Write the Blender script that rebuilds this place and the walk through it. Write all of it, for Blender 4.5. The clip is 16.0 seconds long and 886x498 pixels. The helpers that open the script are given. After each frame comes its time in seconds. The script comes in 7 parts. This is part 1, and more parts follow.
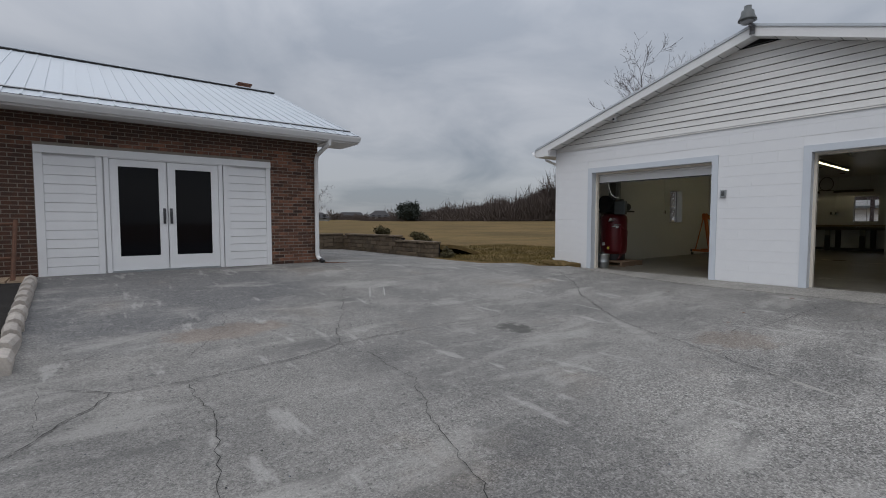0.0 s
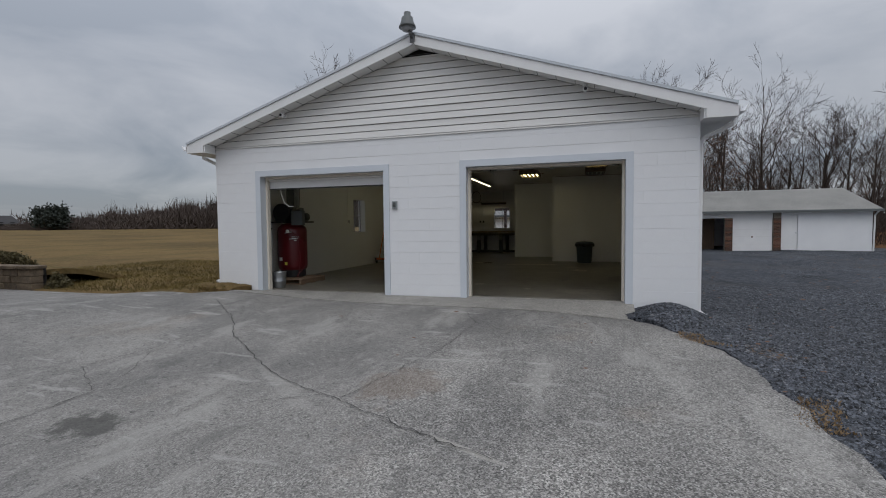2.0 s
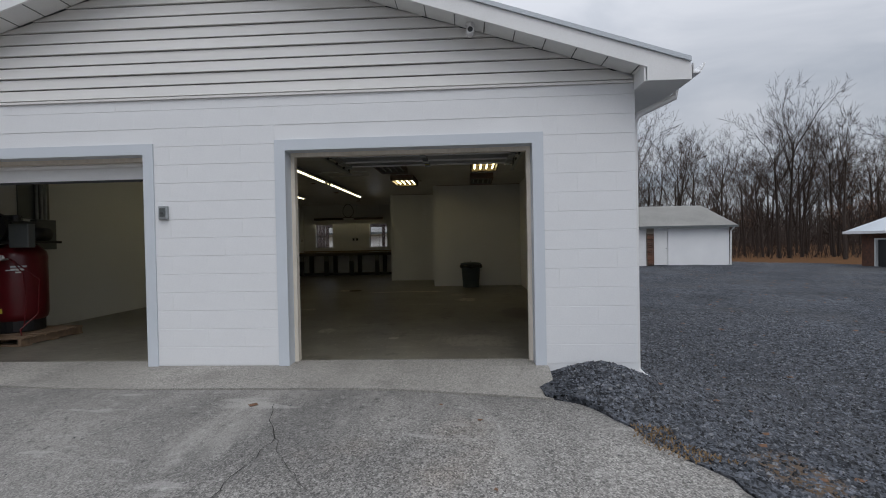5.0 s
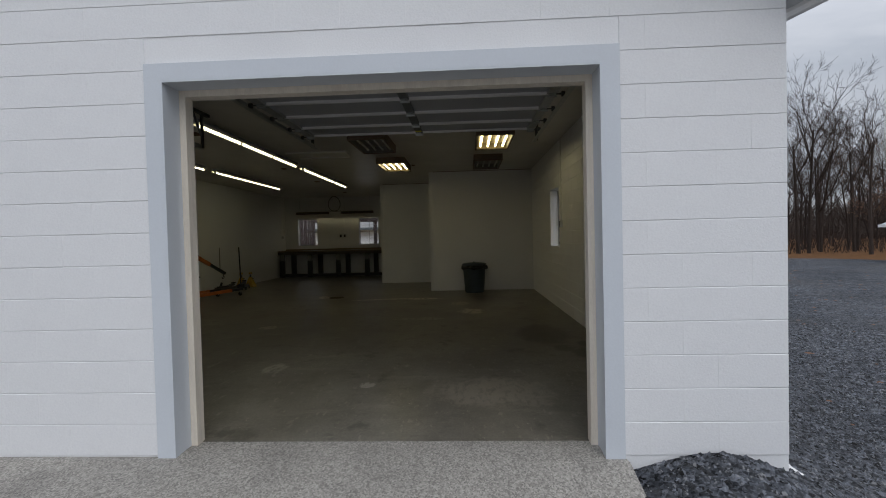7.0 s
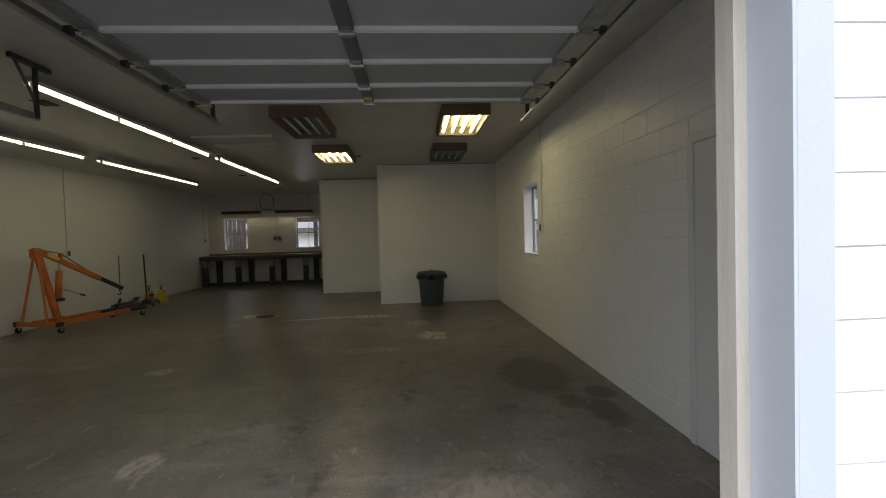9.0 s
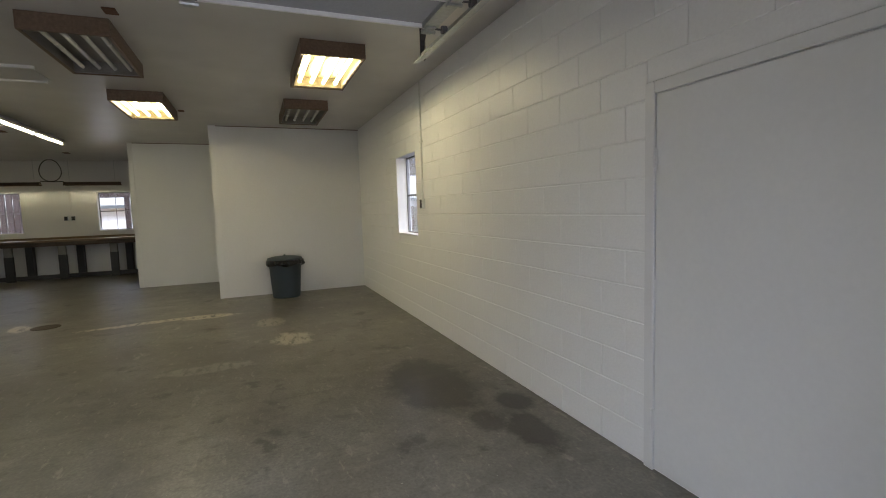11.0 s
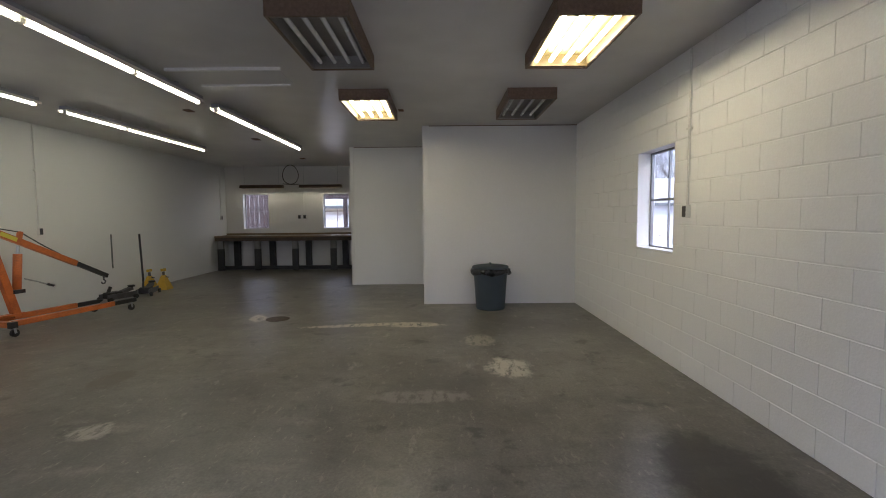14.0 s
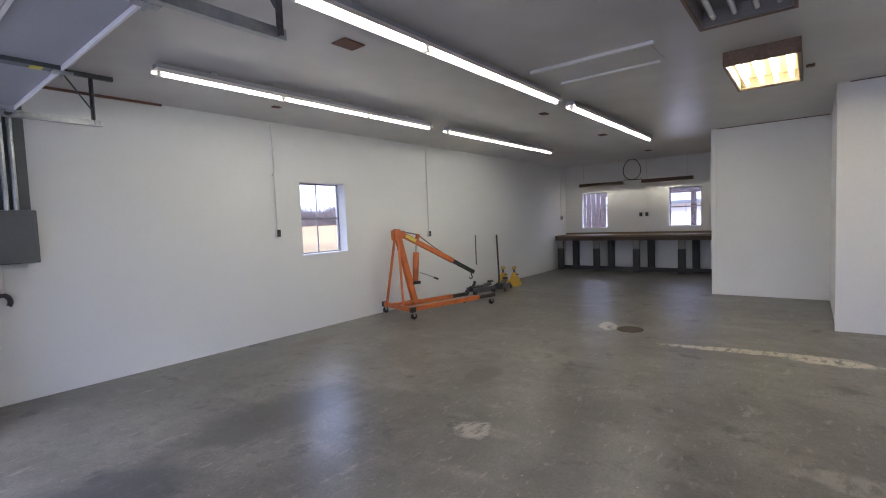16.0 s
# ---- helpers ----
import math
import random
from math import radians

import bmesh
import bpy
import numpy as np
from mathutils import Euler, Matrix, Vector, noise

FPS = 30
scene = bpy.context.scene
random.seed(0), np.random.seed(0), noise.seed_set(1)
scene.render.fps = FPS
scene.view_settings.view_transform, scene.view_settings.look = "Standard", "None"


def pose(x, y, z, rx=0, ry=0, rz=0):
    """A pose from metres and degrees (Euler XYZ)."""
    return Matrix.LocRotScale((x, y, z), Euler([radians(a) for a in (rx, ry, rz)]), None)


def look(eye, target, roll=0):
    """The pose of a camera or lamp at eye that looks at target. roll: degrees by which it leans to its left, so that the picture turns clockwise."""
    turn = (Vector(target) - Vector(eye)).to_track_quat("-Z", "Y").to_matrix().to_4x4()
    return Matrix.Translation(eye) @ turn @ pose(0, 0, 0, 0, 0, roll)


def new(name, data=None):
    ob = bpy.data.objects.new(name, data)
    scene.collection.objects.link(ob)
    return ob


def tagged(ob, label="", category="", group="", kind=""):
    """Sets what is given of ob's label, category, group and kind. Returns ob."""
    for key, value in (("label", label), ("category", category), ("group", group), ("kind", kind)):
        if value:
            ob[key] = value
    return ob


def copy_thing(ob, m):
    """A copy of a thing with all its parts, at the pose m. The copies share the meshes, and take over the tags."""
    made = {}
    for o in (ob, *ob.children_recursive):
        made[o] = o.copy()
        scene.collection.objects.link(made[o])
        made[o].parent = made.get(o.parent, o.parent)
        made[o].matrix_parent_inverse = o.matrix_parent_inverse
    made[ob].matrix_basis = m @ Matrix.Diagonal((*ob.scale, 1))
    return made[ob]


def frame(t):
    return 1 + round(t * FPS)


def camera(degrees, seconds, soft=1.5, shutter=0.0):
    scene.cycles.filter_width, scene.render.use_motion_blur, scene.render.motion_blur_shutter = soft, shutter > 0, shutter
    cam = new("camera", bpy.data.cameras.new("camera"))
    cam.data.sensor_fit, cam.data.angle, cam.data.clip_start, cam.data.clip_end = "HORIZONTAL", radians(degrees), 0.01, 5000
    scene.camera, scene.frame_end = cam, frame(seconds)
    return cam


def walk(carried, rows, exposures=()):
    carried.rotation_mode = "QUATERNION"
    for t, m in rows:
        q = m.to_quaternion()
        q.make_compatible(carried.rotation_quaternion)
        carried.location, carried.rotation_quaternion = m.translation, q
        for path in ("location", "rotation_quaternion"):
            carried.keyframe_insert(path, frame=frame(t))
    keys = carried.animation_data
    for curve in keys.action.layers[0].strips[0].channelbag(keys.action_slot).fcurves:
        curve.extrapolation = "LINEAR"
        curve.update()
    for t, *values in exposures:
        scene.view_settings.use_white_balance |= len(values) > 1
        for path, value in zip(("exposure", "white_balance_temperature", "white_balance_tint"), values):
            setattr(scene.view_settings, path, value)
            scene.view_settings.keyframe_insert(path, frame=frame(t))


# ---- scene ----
cam = camera(87.0, 16.0, soft=1.0)
PATH = [
    (0, (-10.036, 1.287, 1.141), (-8.805, 2.86, 1.028), -0.0),
    (0.5, (-9.556, 1.457, 1.172), (-8.022, 2.736, 1.081), -0.0),
    (1, (-9.129, 1.57, 1.156), (-7.426, 2.617, 1.071), -0.1),
    (1.5, (-8.672, 1.675, 1.195), (-6.848, 2.492, 1.126), -0.3),
    (2, (-8.215, 1.742, 1.282), (-6.302, 2.318, 1.188), -0.6),
    (2.5, (-7.681, 1.737, 1.264), (-5.724, 2.139, 1.166), -0.6),
    (3, (-7.131, 1.717, 1.272), (-5.149, 1.97, 1.178), -0.7),
    (3.5, (-6.589, 1.686, 1.291), (-4.597, 1.838, 1.197), -0.7),
    (4, (-6.066, 1.718, 1.31), (-4.07, 1.821, 1.235), -0.8),
    (4.5, (-5.545, 1.714, 1.311), (-3.549, 1.813, 1.254), -0.7),
    (5, (-5.044, 1.786, 1.315), (-3.047, 1.892, 1.288), -1.1),
    (7.5, (-2.386, 1.929, 1.375), (-0.389, 2.015, 1.315), -1.5),
    (8, (-1.966, 1.976, 1.415), (0.033, 2.019, 1.357), -1.3),
    (8.5, (-1.546, 2.022, 1.397), (0.454, 2.002, 1.363), -1.0),
    (9, (-1.211, 2.111, 1.49), (0.783, 1.977, 1.428), -1.7),
    (9.5, (-0.873, 2.135, 1.52), (1.096, 1.81, 1.4), -2.0),
    (12, (0.366, 2.303, 1.487), (2.178, 1.474, 1.317), -1.9),
    (12.5, (0.579, 2.384, 1.545), (2.448, 1.693, 1.379), -2.0),
    (13, (0.748, 2.437, 1.545), (2.681, 1.947, 1.389), -1.7),
    (13.5, (0.927, 2.442, 1.561), (2.905, 2.189, 1.418), -0.8),
    (14, (1.068, 2.51, 1.532), (3.062, 2.503, 1.389), -0.5),
    (14.5, (1.229, 2.648, 1.564), (3.202, 2.939, 1.41), -0.9),
    (15, (1.336, 2.786, 1.572), (3.231, 3.409, 1.416), -1.8),
    (15.5, (1.459, 2.9, 1.58), (3.212, 3.853, 1.44), -2.1),
    (16, (1.548, 3.055, 1.575), (3.114, 4.293, 1.454), -2.3),
]
walk(cam, [(t, look(eye, target, roll)) for t, eye, target, roll in PATH],
     exposures=[(0, -0.16, 6500, 10), (0.6, -0.22, 6500, 10), (2.5, -0.14, 6500, 10), (4.0, -0.10, 6500, 10), (4.5, -0.07, 6500, 10), (5.0, 0.05, 6500, 10), (7.5, 0.24, 6500, 10), (8.5, 0.90, 6500, 10), (9.0, 1.42, 6400, 11), (9.7, 2.0, 6300, 13),
                (11.8, 2.55, 6000, 16), (13.0, 2.48, 5750, 20), (14.0, 2.50, 5600, 22), (14.8, 2.80, 5450, 26), (16.0, 3.14, 5250, 28)])

# ---- light: overcast sky with a broad, weak sun ----
SUN_EL, SUN_AZ = 48.0, 205.0          # degrees; azimuth counter-clockwise from +x
world = bpy.data.worlds.new("overcast_sky")
scene.world = world
world.use_nodes = True
wn, wl = world.node_tree.nodes, world.node_tree.links
wn.clear()
w_out = wn.new("ShaderNodeOutputWorld")
w_add = wn.new("ShaderNodeAddShader")
w_sky = wn.new("ShaderNodeTexSky")
w_sky.sky_type, w_sky.sun_disc = "NISHITA", False
w_sky.sun_elevation, w_sky.sun_rotation = radians(SUN_EL), radians(90 - SUN_AZ)
w_bg1 = wn.new("ShaderNodeBackground")
w_bg1.inputs[1].default_value = 0.012
w_bg2 = wn.new("ShaderNodeBackground")
w_bg2.inputs[1].default_value = 0.9
w_tc = wn.new("ShaderNodeTexCoord")
w_sep = wn.new("ShaderNodeSeparateXYZ")
wl.new(w_tc.outputs["Generated"], w_sep.inputs[0])


def wmath(op, a, b, clamp=False):
    n = wn.new("ShaderNodeMath")
    n.operation, n.use_clamp = op, clamp
    for k, v in ((0, a), (1, b)):
        if isinstance(v, (int, float)):
            n.inputs[k].default_value = v
        elif v is not None:
            wl.new(v, n.inputs[k])
    return n.outputs[0]


up = wmath("MAXIMUM", w_sep.outputs[2], 0.0)
den = wmath("ADD", up, 0.22)
w_vec = wn.new("ShaderNodeCombineXYZ")
wl.new(wmath("DIVIDE", w_sep.outputs[0], den), w_vec.inputs[0])
wl.new(wmath("DIVIDE", w_sep.outputs[1], den), w_vec.inputs[1])
w_noise = wn.new("ShaderNodeTexNoise")
w_noise.inputs["Scale"].default_value, w_noise.inputs["Detail"].default_value = 1.15, 7
w_noise.inputs["Roughness"].default_value, w_noise.inputs["Distortion"].default_value = 0.52, 0.5
wl.new(w_vec.outputs[0], w_noise.inputs["Vector"])
w_ramp = wn.new("ShaderNodeValToRGB")
w_ramp.color_ramp.elements[0].position, w_ramp.color_ramp.elements[0].color = 0.37, (0.285, 0.312, 0.358, 1)
w_ramp.color_ramp.elements[1].position, w_ramp.color_ramp.elements[1].color = 0.61, (0.445, 0.462, 0.500, 1)
wl.new(w_noise.outputs[0], w_ramp.inputs[0])
w_grad = wmath("ADD", wmath("MULTIPLY", wmath("POWER", up, 1.6), 2.9), 0.92)
w_mul = wn.new("ShaderNodeMix")
w_mul.data_type, w_mul.blend_type = "RGBA", "MULTIPLY"
w_mul.inputs[0].default_value = 1.0
w_gc = wn.new("ShaderNodeCombineColor")
for k in range(3):
    wl.new(w_grad, w_gc.inputs[k])
wl.new(w_ramp.outputs[0], w_mul.inputs[6])
wl.new(w_gc.outputs[0], w_mul.inputs[7])
wl.new(w_mul.outputs[2], w_bg2.inputs[0])
wl.new(w_sky.outputs[0], w_bg1.inputs[0])
wl.new(w_bg1.outputs[0], w_add.inputs[0])
wl.new(w_bg2.outputs[0], w_add.inputs[1])
wl.new(w_add.outputs[0], w_out.inputs[0])

sun_data = bpy.data.lights.new("sun", "SUN")
sun_data.energy, sun_data.angle, sun_data.color = 0.62, radians(40), (1.0, 0.97, 0.93)
sun = new("sun", sun_data)
sa, se = radians(SUN_AZ), radians(SUN_EL)
sun.matrix_world = look((60 * math.cos(sa) * math.cos(se), 60 * math.sin(sa) * math.cos(se), 60 * math.sin(se)), (0, 0, 0))

TUBE = 3.7            # brightness of the lit fluorescent tubes

# ---- materials ----


def mat(name, col, rough=0.6, var=0.18, scale=3.0, fine=60.0, bump=0.15, metal=0.0, tint=None, rvar=0.1, dist=0.02, spec=0.5, rand=0.0, stretch=None):
    """A surface with two scales of variation in colour, roughness and relief."""
    m = bpy.data.materials.new(name)
    m.use_nodes = True
    n, l = m.node_tree.nodes, m.node_tree.links
    b = n["Principled BSDF"]
    b.inputs["Metallic"].default_value = metal
    b.inputs["Specular IOR Level"].default_value = spec
    tc = n.new("ShaderNodeTexCoord")
    vec = tc.outputs["Object"]
    if rand:
        oi = n.new("ShaderNodeObjectInfo")
        off = n.new("ShaderNodeVectorMath")
        off.operation = "MULTIPLY_ADD"
        off.inputs[1].default_value = (37, 17, 53)
        l.new(oi.outputs["Random"], off.inputs[0])
        l.new(vec, off.inputs[2])
        vec = off.outputs[0]
    if stretch:
        mp = n.new("ShaderNodeMapping")
        mp.inputs["Scale"].default_value = stretch
        l.new(vec, mp.inputs[0])
        vec = mp.outputs[0]
    big = n.new("ShaderNodeTexNoise")
    big.inputs["Scale"].default_value, big.inputs["Detail"].default_value = scale, 5
    small = n.new("ShaderNodeTexNoise")
    small.inputs["Scale"].default_value, small.inputs["Detail"].default_value = fine, 3
    l.new(vec, big.inputs["Vector"])
    l.new(vec, small.inputs["Vector"])
    add = n.new("ShaderNodeMath")
    add.operation = "MULTIPLY_ADD"
    add.inputs[1].default_value = 0.45
    l.new(small.outputs[0], add.inputs[0])
    mul = n.new("ShaderNodeMath")
    mul.operation = "MULTIPLY"
    mul.inputs[1].default_value = 0.55
    l.new(big.outputs[0], mul.inputs[0])
    l.new(mul.outputs[0], add.inputs[2])
    ramp = n.new("ShaderNodeValToRGB")
    t2 = tint or col
    ramp.color_ramp.elements[0].position, ramp.color_ramp.elements[1].position = 0.32, 0.68
    ramp.color_ramp.elements[0].color = tuple(max(0, c * (1 - var)) for c in t2) + (1,)
    ramp.color_ramp.elements[1].color = tuple(min(1, c * (1 + var)) for c in col) + (1,)
    l.new(add.outputs[0], ramp.inputs[0])
    out = ramp.outputs[0]
    if rand:
        hs = n.new("ShaderNodeHueSaturation")
        mr = n.new("ShaderNodeMapRange")
        mr.inputs["To Min"].default_value, mr.inputs["To Max"].default_value = 1 - rand, 1 + rand
        l.new(oi.outputs["Random"], mr.inputs[0])
        l.new(mr.outputs[0], hs.inputs["Value"])
        l.new(out, hs.inputs["Color"])
        out = hs.outputs[0]
    l.new(out, b.inputs["Base Color"])
    rr = n.new("ShaderNodeMapRange")
    rr.inputs["To Min"].default_value, rr.inputs["To Max"].default_value = max(0.03, rough - rvar), min(1, rough + rvar)
    l.new(big.outputs[0], rr.inputs[0])
    l.new(rr.outputs[0], b.inputs["Roughness"])
    if bump:
        bp = n.new("ShaderNodeBump")
        bp.inputs["Strength"].default_value, bp.inputs["Distance"].default_value = bump, dist
        l.new(small.outputs[0], bp.inputs["Height"])
        l.new(bp.outputs[0], b.inputs["Normal"])
    return m


def nodes_of(m):
    return m.node_tree.nodes, m.node_tree.links, m.node_tree.nodes["Principled BSDF"]


def overlay(m, col, scale, lo, hi, detail=6, amount=1.0, rough=None, stretch=(1, 1, 1), kind="noise", offset=(0, 0, 0)):
    """Lays patches of another colour, with edges of their own, over a surface."""
    n, l, b = nodes_of(m)
    src = b.inputs["Base Color"].links[0].from_socket
    tc = n.new("ShaderNodeTexCoord")
    mp = n.new("ShaderNodeMapping")
    mp.inputs["Scale"].default_value, mp.inputs["Location"].default_value = stretch, offset
    l.new(tc.outputs["Object"], mp.inputs[0])
    if kind == "noise":
        t = n.new("ShaderNodeTexNoise")
        t.inputs["Scale"].default_value, t.inputs["Detail"].default_value = scale, detail
        t.inputs["Roughness"].default_value = 0.62
        val = t.outputs[0]
    else:
        t = n.new("ShaderNodeTexVoronoi")
        t.inputs["Scale"].default_value = scale
        val = t.outputs[0]
    l.new(mp.outputs[0], t.inputs["Vector"])
    r = n.new("ShaderNodeMapRange")
    r.inputs["From Min"].default_value, r.inputs["From Max"].default_value, r.inputs["To Max"].default_value = lo, hi, amount
    l.new(val, r.inputs[0])
    mx = n.new("ShaderNodeMix")
    mx.data_type = "RGBA"
    l.new(r.outputs[0], mx.inputs[0])
    l.new(src, mx.inputs[6])
    mx.inputs[7].default_value = (*col, 1)
    l.new(mx.outputs[2], b.inputs["Base Color"])
    if rough is not None:
        rs = b.inputs["Roughness"].links[0].from_socket
        m2 = n.new("ShaderNodeMix")
        l.new(r.outputs[0], m2.inputs[0])
        l.new(rs, m2.inputs[2])
        m2.inputs[3].default_value = rough
        l.new(m2.outputs[0], b.inputs["Roughness"])
    return m


def spot(m, x, y, rx, ry, col, amount=0.8, rough=None, turn=0.0, wob=0.6, worn=False):
    """One stain of uneven outline at a place of the floor."""
    n, l, b = nodes_of(m)
    src = b.inputs["Base Color"].links[0].from_socket
    tc = n.new("ShaderNodeTexCoord")
    mp = n.new("ShaderNodeMapping")
    mp.vector_type = "TEXTURE"
    mp.inputs["Location"].default_value, mp.inputs["Rotation"].default_value, mp.inputs["Scale"].default_value = (x, y, 0), (0, 0, radians(turn)), (rx, ry, 1)
    l.new(tc.outputs["Object"], mp.inputs[0])
    t = n.new("ShaderNodeTexNoise")
    t.inputs["Scale"].default_value, t.inputs["Detail"].default_value = 1.6 / min(rx, ry) ** 0.75, 9
    t.inputs["Roughness"].default_value = 0.72
    l.new(tc.outputs["Object"], t.inputs["Vector"])
    ln = n.new("ShaderNodeVectorMath")
    ln.operation = "LENGTH"
    l.new(mp.outputs[0], ln.inputs[0])
    a = n.new("ShaderNodeMath")
    a.operation = "MULTIPLY_ADD"
    a.inputs[1].default_value = wob * 1.8
    l.new(t.outputs[0], a.inputs[0])
    l.new(ln.outputs["Value"], a.inputs[2])
    r = n.new("ShaderNodeMapRange")
    r.inputs["From Min"].default_value, r.inputs["From Max"].default_value = 0.66 + wob * 0.9, 0.98 + wob * 0.9
    r.inputs["To Min"].default_value, r.inputs["To Max"].default_value = amount, 0.0
    l.new(a.outputs[0], r.inputs[0])
    fac = r.outputs[0]
    if worn:                            # flaked through, so that the floor shows in patches
        st = n.new("ShaderNodeMapping")
        st.inputs["Rotation"].default_value, st.inputs["Scale"].default_value = (0, 0, radians(35)), (0.45, 1.3, 1)
        l.new(tc.outputs["Object"], st.inputs[0])
        w = n.new("ShaderNodeTexNoise")
        w.inputs["Scale"].default_value, w.inputs["Detail"].default_value, w.inputs["Roughness"].default_value = 11, 10, 0.68
        l.new(st.outputs[0], w.inputs["Vector"])
        wr = n.new("ShaderNodeMapRange")
        wr.inputs["From Min"].default_value, wr.inputs["From Max"].default_value = 0.39, 0.50
        l.new(w.outputs[0], wr.inputs[0])
        wm = n.new("ShaderNodeMath")
        wm.operation = "MULTIPLY"
        l.new(fac, wm.inputs[0])
        l.new(wr.outputs[0], wm.inputs[1])
        fac = wm.outputs[0]
    mx = n.new("ShaderNodeMix")
    mx.data_type = "RGBA"
    l.new(fac, mx.inputs[0])
    l.new(src, mx.inputs[6])
    mx.inputs[7].default_value = (*col, 1)
    l.new(mx.outputs[2], b.inputs["Base Color"])
    return m


def speckle(m, scale, amp, lo=0.0, hi=1.0, bare=None):
    """Grains, each of its own brightness."""
    n, l, b = nodes_of(m)
    src = b.inputs["Base Color"].links[0].from_socket
    tc = n.new("ShaderNodeTexCoord")
    v = n.new("ShaderNodeTexVoronoi")
    v.inputs["Scale"].default_value = scale
    l.new(tc.outputs["Object"], v.inputs["Vector"])
    sp = n.new("ShaderNodeSeparateColor")
    l.new(v.outputs["Color"], sp.inputs[0])
    r = n.new("ShaderNodeMapRange")
    r.inputs["From Min"].default_value, r.inputs["From Max"].default_value = lo, hi
    r.inputs["To Min"].default_value, r.inputs["To Max"].default_value = 1 - amp, 1 + amp
    l.new(sp.outputs[0], r.inputs[0])
    hs = n.new("ShaderNodeHueSaturation")
    l.new(r.outputs[0], hs.inputs["Value"])
    l.new(src, hs.inputs["Color"])
    out = hs.outputs[0]
    if bare:                            # only where the top skin has worn off, round a place (x, y) out to a radius
        mp = n.new("ShaderNodeMapping")
        mp.vector_type = "TEXTURE"
        mp.inputs["Location"].default_value, mp.inputs["Scale"].default_value = (bare[0], bare[1], 0), (bare[2], bare[2], 1e6)
        l.new(tc.outputs["Object"], mp.inputs[0])
        ln, ns, ad, mr = n.new("ShaderNodeVectorMath"), n.new("ShaderNodeTexNoise"), n.new("ShaderNodeMath"), n.new("ShaderNodeMapRange")
        ln.operation = "LENGTH"
        l.new(mp.outputs[0], ln.inputs[0])
        ns.inputs["Scale"].default_value, ns.inputs["Detail"].default_value = 1.2, 6
        l.new(tc.outputs["Object"], ns.inputs["Vector"])
        l.new(ln.outputs["Value"], ad.inputs[0])
        l.new(ns.outputs[0], ad.inputs[1])
        mr.inputs["From Min"].default_value, mr.inputs["From Max"].default_value = 1.7, 1.1
        l.new(ad.outputs[0], mr.inputs[0])
        mx = n.new("ShaderNodeMix")
        mx.data_type = "RGBA"
        l.new(mr.outputs[0], mx.inputs[0])
        l.new(src, mx.inputs[6])
        l.new(out, mx.inputs[7])
        out = mx.outputs[2]
    l.new(out, b.inputs["Base Color"])
    return m


def emit(name, col, strength):
    m = bpy.data.materials.new(name)
    m.use_nodes = True
    b = m.node_tree.nodes["Principled BSDF"]
    b.inputs["Base Color"].default_value = (0.8, 0.8, 0.8, 1)
    b.inputs["Emission Color"].default_value, b.inputs["Emission Strength"].default_value = (*col, 1), strength
    return m


def glass(name, tint=(1, 1, 1), rough=0.02):
    m = bpy.data.materials.new(name)
    m.use_nodes = True
    n, l = m.node_tree.nodes, m.node_tree.links
    b = n["Principled BSDF"]
    b.inputs["Base Color"].default_value = (*tint, 1)
    b.inputs["Roughness"].default_value, b.inputs["IOR"].default_value = rough, 1.45
    b.inputs["Transmission Weight"].default_value = 1.0
    return m


def block_bump(m, strength=0.25):
    """Faint painted block joints as relief, for walls seen only from far."""
    n, l, b = nodes_of(m)
    tc = n.new("ShaderNodeTexCoord")
    sp = n.new("ShaderNodeSeparateXYZ")
    l.new(tc.outputs["Object"], sp.inputs[0])
    ad = n.new("ShaderNodeMath")
    l.new(sp.outputs[0], ad.inputs[0])
    l.new(sp.outputs[1], ad.inputs[1])
    cb = n.new("ShaderNodeCombineXYZ")
    l.new(ad.outputs[0], cb.inputs[0])
    l.new(sp.outputs[2], cb.inputs[1])
    br = n.new("ShaderNodeTexBrick")
    br.inputs["Scale"].default_value, br.inputs["Mortar Size"].default_value = 1.0, 0.004
    br.inputs["Brick Width"].default_value, br.inputs["Row Height"].default_value = 0.4064, 0.2032
    br.inputs["Color1"].default_value = br.inputs["Color2"].default_value = (1, 1, 1, 1)
    br.inputs["Mortar"].default_value = (0, 0, 0, 1)
    l.new(cb.outputs[0], br.inputs["Vector"])
    bp = n.new("ShaderNodeBump")
    bp.inputs["Strength"].default_value, bp.inputs["Distance"].default_value = strength, 0.004
    l.new(br.outputs[0], bp.inputs["Height"])
    prev = b.inputs["Normal"].links[0].from_socket
    l.new(prev, bp.inputs["Normal"])
    l.new(bp.outputs[0], b.inputs["Normal"])
    return m


M_block = mat("painted_block_white", (0.80, 0.81, 0.82), 0.55, 0.035, 1.2, 90, 0.35, dist=0.004, tint=(0.77, 0.78, 0.80))
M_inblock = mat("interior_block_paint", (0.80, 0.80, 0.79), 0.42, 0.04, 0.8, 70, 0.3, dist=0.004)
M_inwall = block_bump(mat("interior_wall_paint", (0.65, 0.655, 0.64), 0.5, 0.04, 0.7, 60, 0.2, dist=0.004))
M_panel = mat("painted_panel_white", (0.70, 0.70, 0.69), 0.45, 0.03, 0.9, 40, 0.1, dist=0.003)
M_ceiling = mat("ceiling_gloss_grey", (0.55, 0.535, 0.505), 0.32, 0.08, 0.9, 2.5, 0.02, dist=0.03, rvar=0.06)
overlay(M_ceiling, (0.20, 0.19, 0.175), 0.8, 0.30, 0.85, detail=3, amount=0.35)
